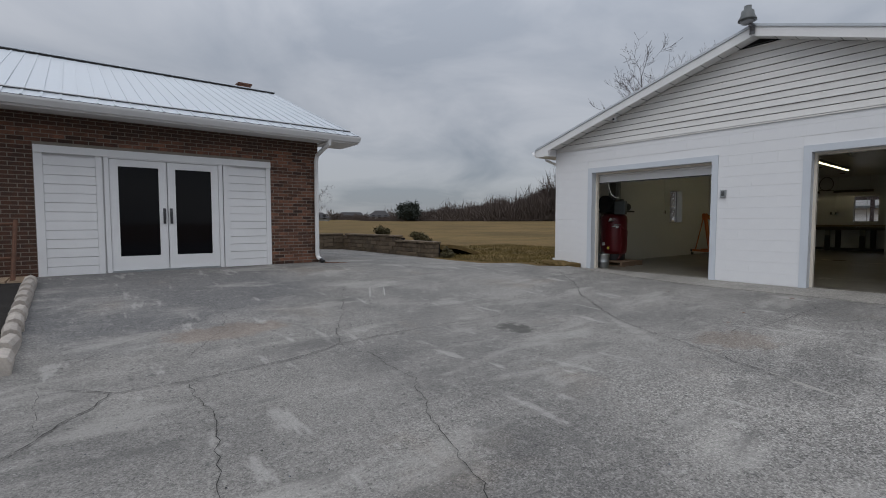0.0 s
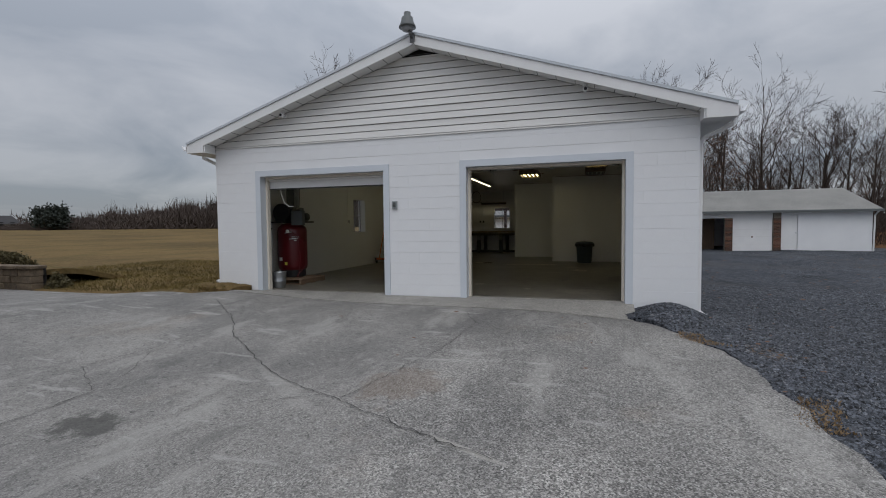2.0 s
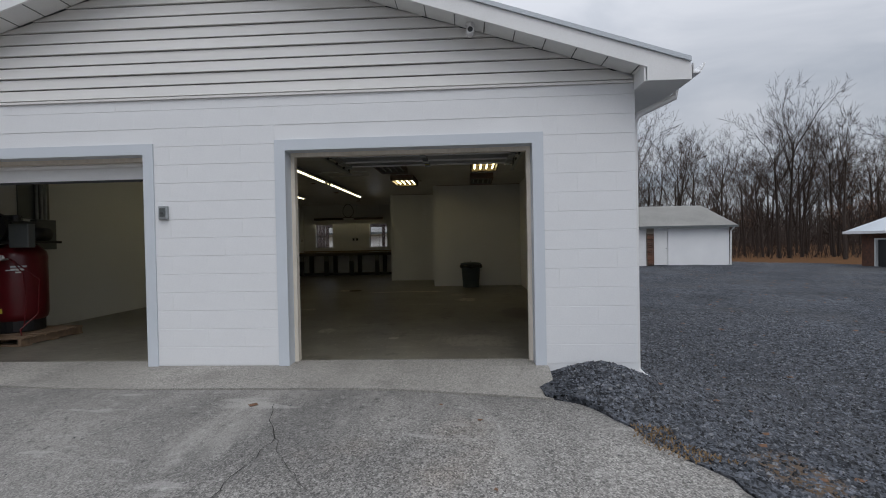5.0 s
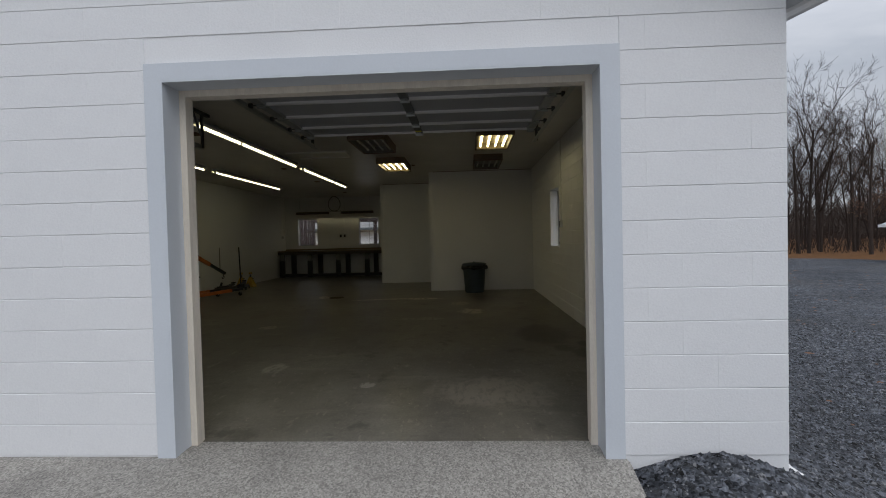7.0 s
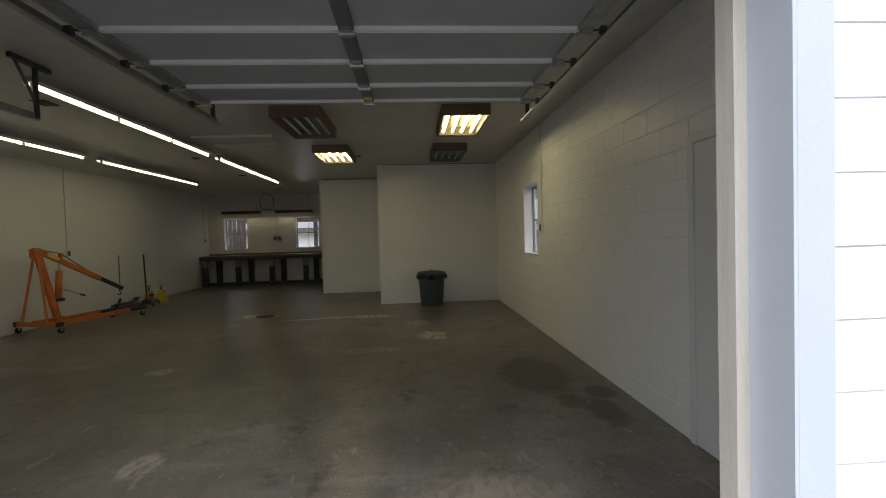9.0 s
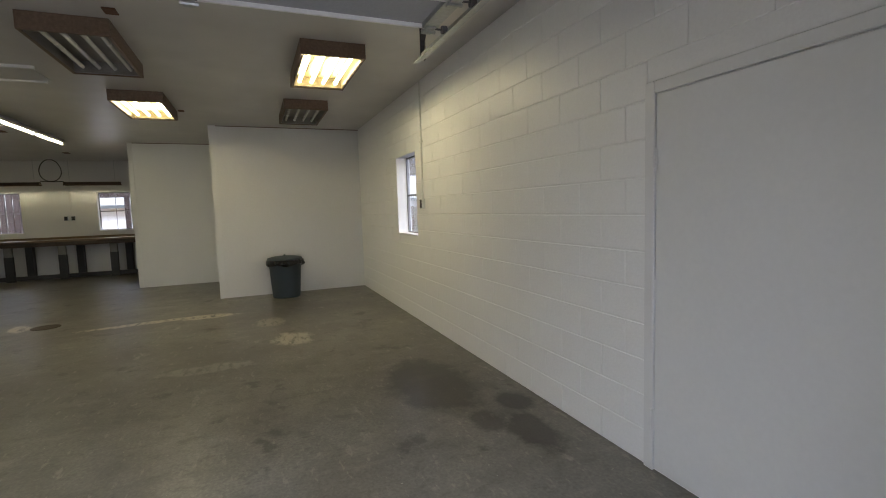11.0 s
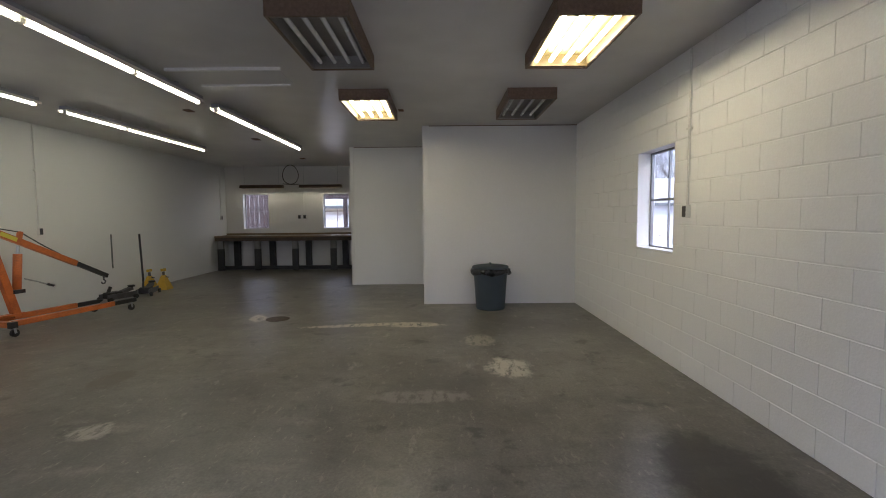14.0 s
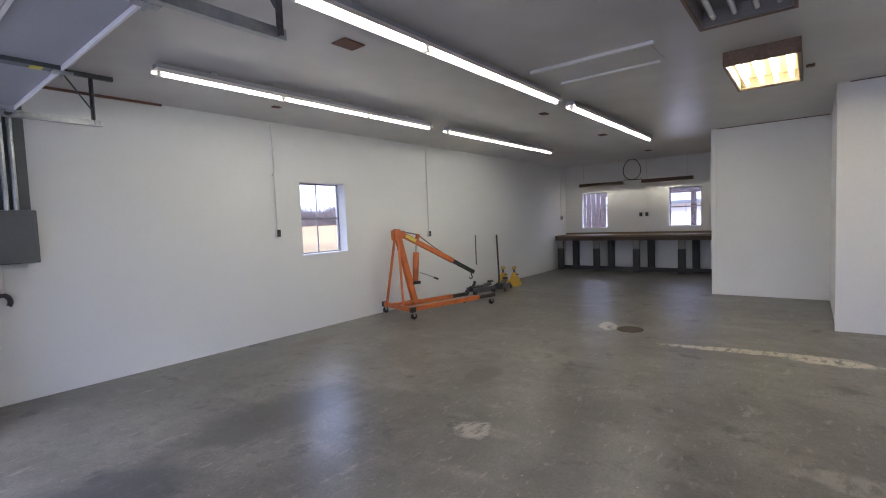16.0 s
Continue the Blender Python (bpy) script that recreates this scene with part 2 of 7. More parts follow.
M_siding = mat("vinyl_siding_offwhite", (0.74, 0.73, 0.71), 0.5, 0.05, 1.3, 120, 0.08, dist=0.002, stretch=(1, 0.3, 4))
overlay(M_siding, (0.50, 0.47, 0.42), 1.6, 0.58, 0.80, amount=0.4, stretch=(1, 0.5, 2.5))
M_trim = mat("aluminium_trim_paleblue", (0.60, 0.64, 0.69), 0.38, 0.03, 2, 80, 0.04, spec=0.4)
M_white = mat("white_metal", (0.78, 0.78, 0.78), 0.38, 0.05, 2.5, 80, 0.05)
M_soffit = mat("soffit_white", (0.72, 0.72, 0.71), 0.5, 0.05, 2.5, 60, 0.06)
M_roofwhite = mat("white_metal_roof", (0.52, 0.56, 0.60), 0.32, 0.05, 0.7, 25, 0.05, spec=0.5)
M_wood_cream = mat("cream_wood_stop", (0.70, 0.64, 0.55), 0.55, 0.12, 4, 50, 0.15, stretch=(6, 6, 0.6))
M_bench_apron = mat("dark_bench_edge", (0.070, 0.050, 0.036), 0.7, 0.35, 4, 50, 0.2, stretch=(8, 1, 8))
M_wood_dark = mat("dark_weathered_board", (0.060, 0.042, 0.038), 0.8, 0.35, 3, 40, 0.3, stretch=(8, 8, 1))
M_wood = mat("brown_fixture_wood", (0.150, 0.098, 0.064), 0.5, 0.35, 5, 60, 0.2, stretch=(1, 8, 8))
M_wood_old = mat("weathered_wood", (0.22, 0.15, 0.10), 0.7, 0.3, 4, 50, 0.3, stretch=(8, 8, 1))
M_bench_top = mat("bench_top_wood", (0.17, 0.118, 0.065), 0.55, 0.35, 3, 40, 0.2, stretch=(6, 0.7, 6))
M_bench_leg = mat("bench_leg_dark", (0.030, 0.030, 0.032), 0.6, 0.3, 4, 50, 0.2)
M_bench_upper = mat("bench_leg_greywood", (0.20, 0.20, 0.185), 0.65, 0.2, 5, 50, 0.2)
M_black = mat("black_plastic", (0.015, 0.015, 0.017), 0.45, 0.3, 5, 90, 0.1)
# near-black that puts the shade of slots and gaps into colour
M_dark = mat("recess_shade", (0.012, 0.012, 0.012), 0.8, 0.3, 5, 60, 0.1)
M_steel = mat("galvanised_steel", (0.42, 0.44, 0.45), 0.38, 0.18, 7, 40, 0.08, metal=0.85)
M_steel_dark = mat("dark_steel", (0.10, 0.10, 0.105), 0.45, 0.3, 8, 60, 0.15, metal=0.6)
M_sash = mat("grey_steel_sash", (0.20, 0.20, 0.21), 0.45, 0.15, 6, 60, 0.05)
M_rust = mat("rusted_steel", (0.13, 0.06, 0.035), 0.75, 0.4, 12, 90, 0.3)
M_greypanel = mat("grey_enamel", (0.105, 0.115, 0.115), 0.42, 0.1, 4, 60, 0.05)
M_conduit = mat("painted_conduit", (0.66, 0.66, 0.64), 0.45, 0.08, 6, 60, 0.05)
M_tube_off = mat("unlit_tube_glass", (0.72, 0.73, 0.70), 0.25, 0.05, 8, 40, 0.0)
M_fixture = mat("fixture_enamel", (0.72, 0.70, 0.64), 0.35, 0.08, 6, 60, 0.03)
# lit lights' pan: tube glow put into its yellow, darkened against burn-out
M_pan = mat("lit_pan_glow", (0.10, 0.075, 0.030), 0.4, 0.1, 6, 60, 0.03)
# grey that holds the shade of white door undersides and lamp housings
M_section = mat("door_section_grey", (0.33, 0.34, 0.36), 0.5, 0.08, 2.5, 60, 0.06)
# the same pan in unlit lights, its lack of light put into the grey
M_reflector = mat("reflector_off_grey", (0.20, 0.19, 0.17), 0.4, 0.2, 6, 60, 0.05)
M_lit = emit("lit_tube", (1.0, 0.92, 0.58), TUBE)
M_lit_bench = emit("lit_bench_tube", (1.0, 0.88, 0.52), TUBE * 1.05)
M_lit_warm = emit("lit_box_tube", (1.0, 0.86, 0.47), TUBE * 1.45)
M_orange = mat("orange_hoist_paint", (0.56, 0.15, 0.025), 0.42, 0.18, 6, 60, 0.1, tint=(0.42, 0.11, 0.03))
overlay(M_orange, (0.09, 0.05, 0.03), 14, 0.63, 0.75, amount=0.7)
M_yellow = mat("yellow_jackstand_paint", (0.52, 0.33, 0.03), 0.5, 0.2, 8, 60, 0.1)
M_label = mat("yellow_label", (0.62, 0.55, 0.06), 0.5, 0.05, 8, 60, 0.0)
M_red = mat("red_tank_paint", (0.11, 0.007, 0.011), 0.32, 0.15, 4, 60, 0.04)
M_can = mat("slate_plastic", (0.055, 0.072, 0.085), 0.55, 0.15, 4, 80, 0.1)
M_bag = mat("black_bag_film", (0.012, 0.012, 0.014), 0.28, 0.3, 9, 30, 0.6, dist=0.03)
M_glass = glass("window_glass", (0.95, 0.97, 1.0))
M_doorglass = mat("dark_door_glass", (0.006, 0.006, 0.007), 0.05, 0.1, 3, 30, 0.0, rvar=0.02, spec=0.18)
M_brick = mat("red_brick", (0.150, 0.064, 0.036), 0.82, 0.30, 9, 70, 0.4, dist=0.006, tint=(0.070, 0.036, 0.027), rand=0.7)
M_mortar = mat("mortar", (0.24, 0.21, 0.175), 0.9, 0.2, 6, 80, 0.3, dist=0.005)
M_wallstone = mat("tan_wall_block", (0.150, 0.112, 0.074), 0.9, 0.3, 6, 40, 0.8, dist=0.02, tint=(0.092, 0.070, 0.050), rand=0.22)
M_kerb = mat("pale_kerb_block", (0.40, 0.36, 0.32), 0.85, 0.22, 6, 50, 0.6, dist=0.012, rand=0.15)
M_soil = mat("dark_mulch", (0.018, 0.015, 0.013), 0.95, 0.5, 9, 70, 1.0, dist=0.03)
M_deck = mat("deck_board", (0.34, 0.25, 0.17), 0.75, 0.2, 4, 40, 0.25, stretch=(8, 0.8, 8), rand=0.15)
M_shingle = mat("grey_shingle", (0.21, 0.205, 0.19), 0.85, 0.22, 0.8, 16, 0.4, dist=0.01)
M_bark = mat("bark", (0.050, 0.039, 0.034), 0.9, 0.35, 2.5, 18, 0.7, dist=0.03, stretch=(2, 2, 0.5), rand=0.25, spec=0.1)
M_twig = mat("twig", (0.055, 0.040, 0.034), 0.9, 0.3, 0.6, 6, 0.0, rand=0.3, spec=0.1)
M_farwood = mat("far_wood", (0.085, 0.068, 0.060), 0.9, 0.35, 0.05, 0.6, 0.0, spec=0.05)
M_deadleaf = mat("dead_leaf", (0.165, 0.088, 0.05), 0.85, 0.35, 1.5, 20, 0.0)
M_evergreen = mat("evergreen_needles", (0.016, 0.022, 0.015), 0.85, 0.4, 2, 12, 0.0)
M_shrub = mat("brown_green_shrub", (0.085, 0.070, 0.030), 0.85, 0.45, 6, 30, 0.0)
M_grassblade = mat("straw_grass", (0.165, 0.120, 0.045), 0.9, 0.35, 0.5, 4, 0.0, tint=(0.085, 0.076, 0.027), spec=0.1)
M_straw = mat("dry_straw", (0.22, 0.145, 0.075), 0.9, 0.3, 4, 40, 0.0)
M_stone = mat("bluestone_chip", (0.090, 0.097, 0.112), 0.8, 0.35, 9, 50, 0.2, tint=(0.034, 0.038, 0.046))
speckle(M_stone, 30, 1.0)
overlay(M_stone, (0.25, 0.255, 0.265), 21, 0.60, 0.66, detail=2, amount=0.8)
overlay(M_stone, (0.014, 0.016, 0.020), 17, 0.58, 0.64, detail=2, amount=0.7, offset=(4, 4, 1))

# driveway concrete: weathered, exposed aggregate, stained and scuffed
M_drive = mat("driveway_concrete", (0.252, 0.240, 0.222), 0.85, 0.24, 0.5, 85, 0.8, dist=0.006, tint=(0.180, 0.173, 0.164), spec=0.2)
overlay(M_drive, (0.095, 0.093, 0.092), 0.55, 0.44, 0.72, detail=7, amount=0.5, offset=(3, 7, 0))
spot(M_drive, -9.6, 9.3, 3.4, 2.6, (0.115, 0.116, 0.122), 0.6, wob=0.5)
overlay(M_drive, (0.37, 0.352, 0.325), 1.1, 0.50, 0.72, detail=10, amount=0.5, stretch=(0.7, 1.3, 1), offset=(9, 2, 0))
overlay(M_drive, (0.30, 0.29, 0.272), 11, 0.55, 0.68, detail=5, amount=0.6, offset=(4, 4, 0))
overlay(M_drive, (0.075, 0.074, 0.073), 17, 0.58, 0.69, detail=4, amount=0.65, offset=(1, 8, 0))
overlay(M_drive, (0.23, 0.165, 0.112), 0.45, 0.58, 0.74, amount=0.35, offset=(5, 5, 0))
speckle(M_drive, 105, 0.30)
speckle(M_drive, 85, 0.50, bare=(-3.6, 1.0, 3.4))
speckle(M_drive, 85, 0.26, bare=(-7.2, 1.8, 2.6))
overlay(M_drive, (0.075, 0.074, 0.074), 42, 0.55, 0.64, detail=4, amount=0.16, offset=(7, 3, 0))
overlay(M_drive, (0.42, 0.405, 0.38), 36, 0.58, 0.66, detail=4, amount=0.15, offset=(2, 8, 0))
overlay(M_drive, (0.40, 0.385, 0.355), 0.9, 0.56, 0.64, detail=12, amount=0.4, stretch=(0.55, 1.6, 1), offset=(2, 7, 0))
overlay(M_drive, (0.41, 0.395, 0.37), 2.6, 0.60, 0.66, detail=11, amount=0.5, stretch=(1.5, 0.4, 1), offset=(8, 1, 0))
overlay(M_drive, (0.105, 0.102, 0.098), 1.6, 0.58, 0.66, detail=11, amount=0.45, stretch=(0.5, 1.4, 1), offset=(5, 9, 0))
overlay(M_drive, (0.055, 0.054, 0.054), 60, 0.66, 0.71, detail=2, amount=0.7, offset=(6, 2, 0))
overlay(M_drive, (0.42, 0.405, 0.38), 52, 0.67, 0.72, detail=2, amount=0.7, offset=(1, 3, 0))
spot(M_drive, -5.62, 5.44, 0.24, 0.30, (0.070, 0.068, 0.062), 0.75, wob=1.6)
spot(M_drive, -4.15, 3.4, 0.55, 0.4, (0.16, 0.11, 0.075), 0.35, wob=1.4)
spot(M_drive, -8.75, 7.0, 0.8, 0.30, (0.22, 0.14, 0.09), 0.3, wob=1.0)
spot(M_drive, -5.2, 2.5, 0.42, 0.04, (0.42, 0.40, 0.36), 0.55, turn=65, wob=0.5)
spot(M_drive, -6.3, 8.0, 0.42, 0.014, (0.42, 0.41, 0.385), 0.6, turn=61, wob=0.5)
spot(M_drive, -6.05, 7.97, 0.42, 0.014, (0.42, 0.41, 0.385), 0.6, turn=61, wob=0.5)
spot(M_drive, -7.9, 3.3, 0.28, 0.38, (0.085, 0.083, 0.08), 0.3, wob=1.6)
spot(M_drive, -4.4, 4.55, 1.2, 0.10, (0.36, 0.345, 0.32), 0.3, turn=52, wob=0.9)
M_apron = mat("apron_concrete", (0.29, 0.275, 0.25), 0.8, 0.16, 1.4, 50, 0.4, dist=0.005)
overlay(M_apron, (0.17, 0.16, 0.148), 1.5, 0.50, 0.70, amount=0.6)
speckle(M_apron, 110, 0.40)

# garage floor: worn, sealed concrete with oil stains and pale scrapes
M_floor = mat("garage_floor_concrete", (0.222, 0.209, 0.174), 0.36, 0.20, 0.6, 45, 0.05, dist=0.003, rvar=0.12, tint=(0.158, 0.150, 0.126), spec=0.4)
overlay(M_floor, (0.062, 0.053, 0.042), 0.5, 0.36, 0.72, detail=5, amount=0.65, rough=0.27, offset=(2, 4, 0))
overlay(M_floor, (0.25, 0.235, 0.198), 1.5, 0.48, 0.78, detail=7, amount=0.5, rough=0.42, offset=(6, 1, 0))
overlay(M_floor, (0.27, 0.255, 0.22), 6, 0.55, 0.78, detail=6, amount=0.35, offset=(2, 2, 0))
overlay(M_floor, (0.060, 0.051, 0.042), 1.1, 0.40, 0.70, detail=8, amount=0.6, offset=(3, 8, 0))
overlay(M_floor, (0.050, 0.043, 0.036), 4.0, 0.50, 0.80, detail=7, amount=0.5, offset=(5, 1, 0))
overlay(M_floor, (0.33, 0.30, 0.25), 5.0, 0.62, 0.69, detail=10, amount=0.5, stretch=(0.5, 1.2, 1), offset=(4, 2, 0))
overlay(M_floor, (0.42, 0.39, 0.34), 26, 0.70, 0.74, detail=3, amount=0.7, offset=(3, 1, 0))
overlay(M_floor, (0.30, 0.275, 0.23), 3.2, 0.56, 0.72, detail=9, amount=0.4, stretch=(1, 0.35, 1), offset=(7, 7, 0))
speckle(M_floor, 90, 0.09)
overlay(M_floor, (0.070, 0.060, 0.048), 9, 0.56, 0.66, detail=9, amount=0.45, stretch=(1, 0.6, 1), offset=(1, 5, 0))
overlay(M_floor, (0.30, 0.27, 0.22), 14, 0.60, 0.66, detail=8, amount=0.45, stretch=(0.45, 1.3, 1), offset=(2, 9, 0))
overlay(M_floor, (0.036, 0.030, 0.025), 2.2, 0.60, 0.66, detail=9, amount=0.6, offset=(9, 3, 0))
spot(M_floor, 3.6, 0.85, 0.75, 0.45, (0.024, 0.020, 0.017), 0.8, wob=0.8)
spot(M_floor, 2.95, 0.42, 0.22, 0.16, (0.022, 0.019, 0.016), 0.8)
spot(M_floor, 2.5, 0.55, 0.34, 0.18, (0.024, 0.020, 0.017), 0.75, wob=0.8)
spot(M_floor, 2.75, 0.75, 0.20, 0.14, (0.024, 0.020, 0.017), 0.6, wob=0.8)
spot(M_floor, 7.57, 3.6, 1.0, 0.11, (0.50, 0.44, 0.33), 0.95, turn=98, wob=0.7, worn=True)
spot(M_floor, 7.53, 2.86, 0.42, 0.14, (0.52, 0.46, 0.35), 0.95, turn=95, wob=0.9, worn=True)
spot(M_floor, 8.08, 5.30, 0.30, 0.14, (0.50, 0.44, 0.34), 0.95, turn=20, wob=0.7, worn=True)
spot(M_floor, 5.66, 1.84, 0.34, 0.26, (0.44, 0.40, 0.32), 0.9, wob=0.9, worn=True)
spot(M_floor, 4.93, 2.68, 0.16, 0.50, (0.33, 0.305, 0.26), 0.5, wob=0.9, worn=True)
spot(M_floor, 4.33, 5.05, 0.16, 0.18, (0.40, 0.36, 0.30), 0.85, wob=0.9, worn=True)
spot(M_floor, 1.2, 1.7, 0.45, 0.60, (0.30, 0.265, 0.215), 0.55, wob=1.0, worn=True)
spot(M_floor, 2.0, 3.97, 0.20, 0.14, (0.42, 0.38, 0.35), 0.8, wob=0.8, worn=True)
spot(M_floor, 1.4, 2.84, 0.10, 0.08, (0.42, 0.38, 0.35), 0.8, wob=0.8, worn=True)
spot(M_floor, 3.7, 6.6, 1.0, 0.40, (0.048, 0.043, 0.038), 0.6, wob=0.9)
spot(M_floor, 2.1, 6.3, 0.8, 0.55, (0.035, 0.038, 0.044), 0.6, wob=1.0)
spot(M_floor, 6.72, 2.06, 0.30, 0.22, (0.38, 0.33, 0.26), 0.6, wob=1.0, worn=True)
spot(M_floor, 5.43, 5.66, 0.30, 0.20, (0.075, 0.048, 0.030), 0.6, wob=1.0)
spot(M_floor, 5.4, 8.4, 0.5, 0.2, (0.10, 0.055, 0.03), 0.4, wob=1.0)

# crushed stone yard
M_gravel = mat("crushed_stone", (0.072, 0.078, 0.090), 0.85, 0.4, 0.5, 45, 1.0, dist=0.03, tint=(0.038, 0.042, 0.050), spec=0.12)
speckle(M_gravel, 42, 0.95)
speckle(M_gravel, 18, 0.30)
overlay(M_gravel, (0.15, 0.155, 0.165), 7, 0.52, 0.66, detail=6, amount=0.45, offset=(3, 3, 0))
overlay(M_gravel, (0.021, 0.023, 0.028), 5, 0.54, 0.68, detail=6, amount=0.6, offset=(8, 3, 0))
overlay(M_gravel, (0.23, 0.235, 0.245), 30, 0.66, 0.70, detail=2, amount=0.8)
overlay(M_gravel, (0.095, 0.092, 0.088), 0.22, 0.50, 0.70, amount=0.5)
overlay(M_gravel, (0.15, 0.10, 0.06), 1.3, 0.66, 0.78, amount=0.35, offset=(2, 6, 0))
spot(M_gravel, -1.9, -0.35, 0.42, 0.28, (0.17, 0.11, 0.06), 0.6, wob=1.0)
spot(M_gravel, -0.6, -3.5, 0.6, 0.3, (0.22, 0.14, 0.07), 0.6, wob=1.0)

# field and woodland floor: straw-coloured winter grass, brown leaf litter under the trees
M_ground = mat("winter_field", (0.168, 0.113, 0.050), 0.95, 0.28, 0.12, 7, 0.7, dist=0.05, tint=(0.108, 0.077, 0.036), spec=0.05)
overlay(M_ground, (0.072, 0.066, 0.027), 0.35, 0.46, 0.66, amount=0.5, stretch=(1, 1.4, 1))
overlay(M_ground, (0.205, 0.148, 0.078), 6, 0.52, 0.72, amount=0.6)
n_, l_, b_ = nodes_of(M_ground)
g_tc, g_sp = n_.new("ShaderNodeTexCoord"), n_.new("ShaderNodeSeparateXYZ")
l_.new(g_tc.outputs["Object"], g_sp.inputs[0])
g_ns = n_.new("ShaderNodeTexNoise")
g_ns.inputs["Scale"].default_value = 0.35
l_.new(g_tc.outputs["Object"], g_ns.inputs["Vector"])
g_m = n_.new("ShaderNodeMath")          # woodland lies towards +x and -y
g_m.operation = "MULTIPLY_ADD"
g_m.inputs[1].default_value = 6.0
l_.new(g_ns.outputs[0], g_m.inputs[0])
l_.new(g_sp.outputs[1], g_m.inputs[2])
g_r = n_.new("ShaderNodeMapRange")
g_r.inputs["From Min"].default_value, g_r.inputs["From Max"].default_value = 8.0, 5.0
l_.new(g_m.outputs[0], g_r.inputs[0])
g_x = n_.new("ShaderNodeMix")
g_x.data_type = "RGBA"
l_.new(g_r.outputs[0], g_x.inputs[0])
l_.new(b_.inputs["Base Color"].links[0].from_socket, g_x.inputs[6])
g_leaf = n_.new("ShaderNodeValToRGB")
g_leaf.color_ramp.elements[0].color, g_leaf.color_ramp.elements[1].color = (0.055, 0.032, 0.018, 1), (0.190, 0.095, 0.042, 1)
g_ln = n_.new("ShaderNodeTexNoise")
g_ln.inputs["Scale"].default_value, g_ln.inputs["Detail"].default_value = 2.5, 8
l_.new(g_tc.outputs["Object"], g_ln.inputs["Vector"])
l_.new(g_ln.outputs[0], g_leaf.inputs[0])
l_.new(g_leaf.outputs[0], g_x.inputs[7])
l_.new(g_x.outputs[2], b_.inputs["Base Color"])

# ---- building helpers ----


def B():
    return bmesh.new()


def box(bm, x0, x1, y0, y1, z0, z1, m=None):
    v = [bm.verts.new((x, y, z)) for z in (z0, z1) for x, y in ((x0, y0), (x1, y0), (x1, y1), (x0, y1))]
    if m is not None:
        for q in v:
            q.co = m @ q.co
    for f in ((3, 2, 1, 0), (4, 5, 6, 7), (0, 1, 5, 4), (1, 2, 6, 5), (2, 3, 7, 6), (3, 0, 4, 7)):
        bm.faces.new([v[i] for i in f])
    return bm


def tube(bm, pts, radii, n=10, caps=True):
    """A round bar along points, with a radius for each (or one for all)."""
    pts = [Vector(p) for p in pts]
    if not isinstance(radii, (list, tuple)):
        radii = [radii] * len(pts)
    rings, side = [], None
    for i, p in enumerate(pts):
        d = (pts[min(i + 1, len(pts) - 1)] - pts[max(i - 1, 0)]).normalized()
        if side is None:
            side = d.orthogonal().normalized()
        side = (side - d * side.dot(d)).normalized()
        other = d.cross(side)
        rings.append([bm.verts.new(p + (side * math.cos(a) + other * math.sin(a)) * radii[i]) for a in (2 * math.pi * k / n for k in range(n))])
    for a, b in zip(rings, rings[1:]):
        for k in range(n):
            bm.faces.new((a[k], a[(k + 1) % n], b[(k + 1) % n], b[k]))
    if caps:
        bm.faces.new(rings[0][::-1])
        bm.faces.new(rings[-1])
    return bm


def lathe(bm, prof, n=24, at=(0, 0, 0)):
    """A turned shape from (radius, height) pairs."""
    rings = [[bm.verts.new((at[0] + r * math.cos(a), at[1] + r * math.sin(a), at[2] + z)) for a in (2 * math.pi * k / n for k in range(n))] for r, z in prof]
    for a, b in zip(rings, rings[1:]):
        for k in range(n):
            bm.faces.new((a[k], a[(k + 1) % n], b[(k + 1) % n], b[k]))
    bm.faces.new(rings[0][::-1])
    bm.faces.new(rings[-1])
    return bm


def bar(bm, p, q, w, h):
    """A square bar from p to q."""
    p, q = Vector(p), Vector(q)
    d = q - p
    m = Matrix.Translation(p) @ d.to_track_quat("X", "Z").to_matrix().to_4x4()
    return box(bm, 0, d.length, -w / 2, w / 2, -h / 2, h / 2, m)


INSIDE = [0.0]                         # how far the garage's fittings lie along x from their own plan


def part(name, bm, material, parent=None, label="", bevel=0.0, smooth=False):
    if INSIDE[0]:
        bmesh.ops.translate(bm, vec=(INSIDE[0], 0, 0), verts=bm.verts)
    if bevel:
        bmesh.ops.bevel(bm, geom=list(bm.edges), offset=bevel, segments=1, affect="EDGES", clamp_overlap=True)
    me = bpy.data.meshes.new(name)
    bm.to_mesh(me)
    bm.free()
    if smooth:
        for p in me.polygons:
            p.use_smooth = len(p.vertices) == 4
    me.materials.append(material)
    ob = new(name, me)
    if parent is not None:
        ob.parent = parent
    if label:
        ob["label"] = label
    return ob


def thing(name, label, category, group="", kind=""):
    return tagged(new(name), label, category, group, kind)


def structure(ob, label, category):
    return tagged(ob, label, category, kind="structure")


def sheet(name, verts, faces, material, smooth=True):
    me = bpy.data.meshes.new(name)
    me.from_pydata(verts, [], faces)
    me.materials.append(material)
    if smooth:
        for p in me.polygons:
            p.use_smooth = True
    return new(name, me)


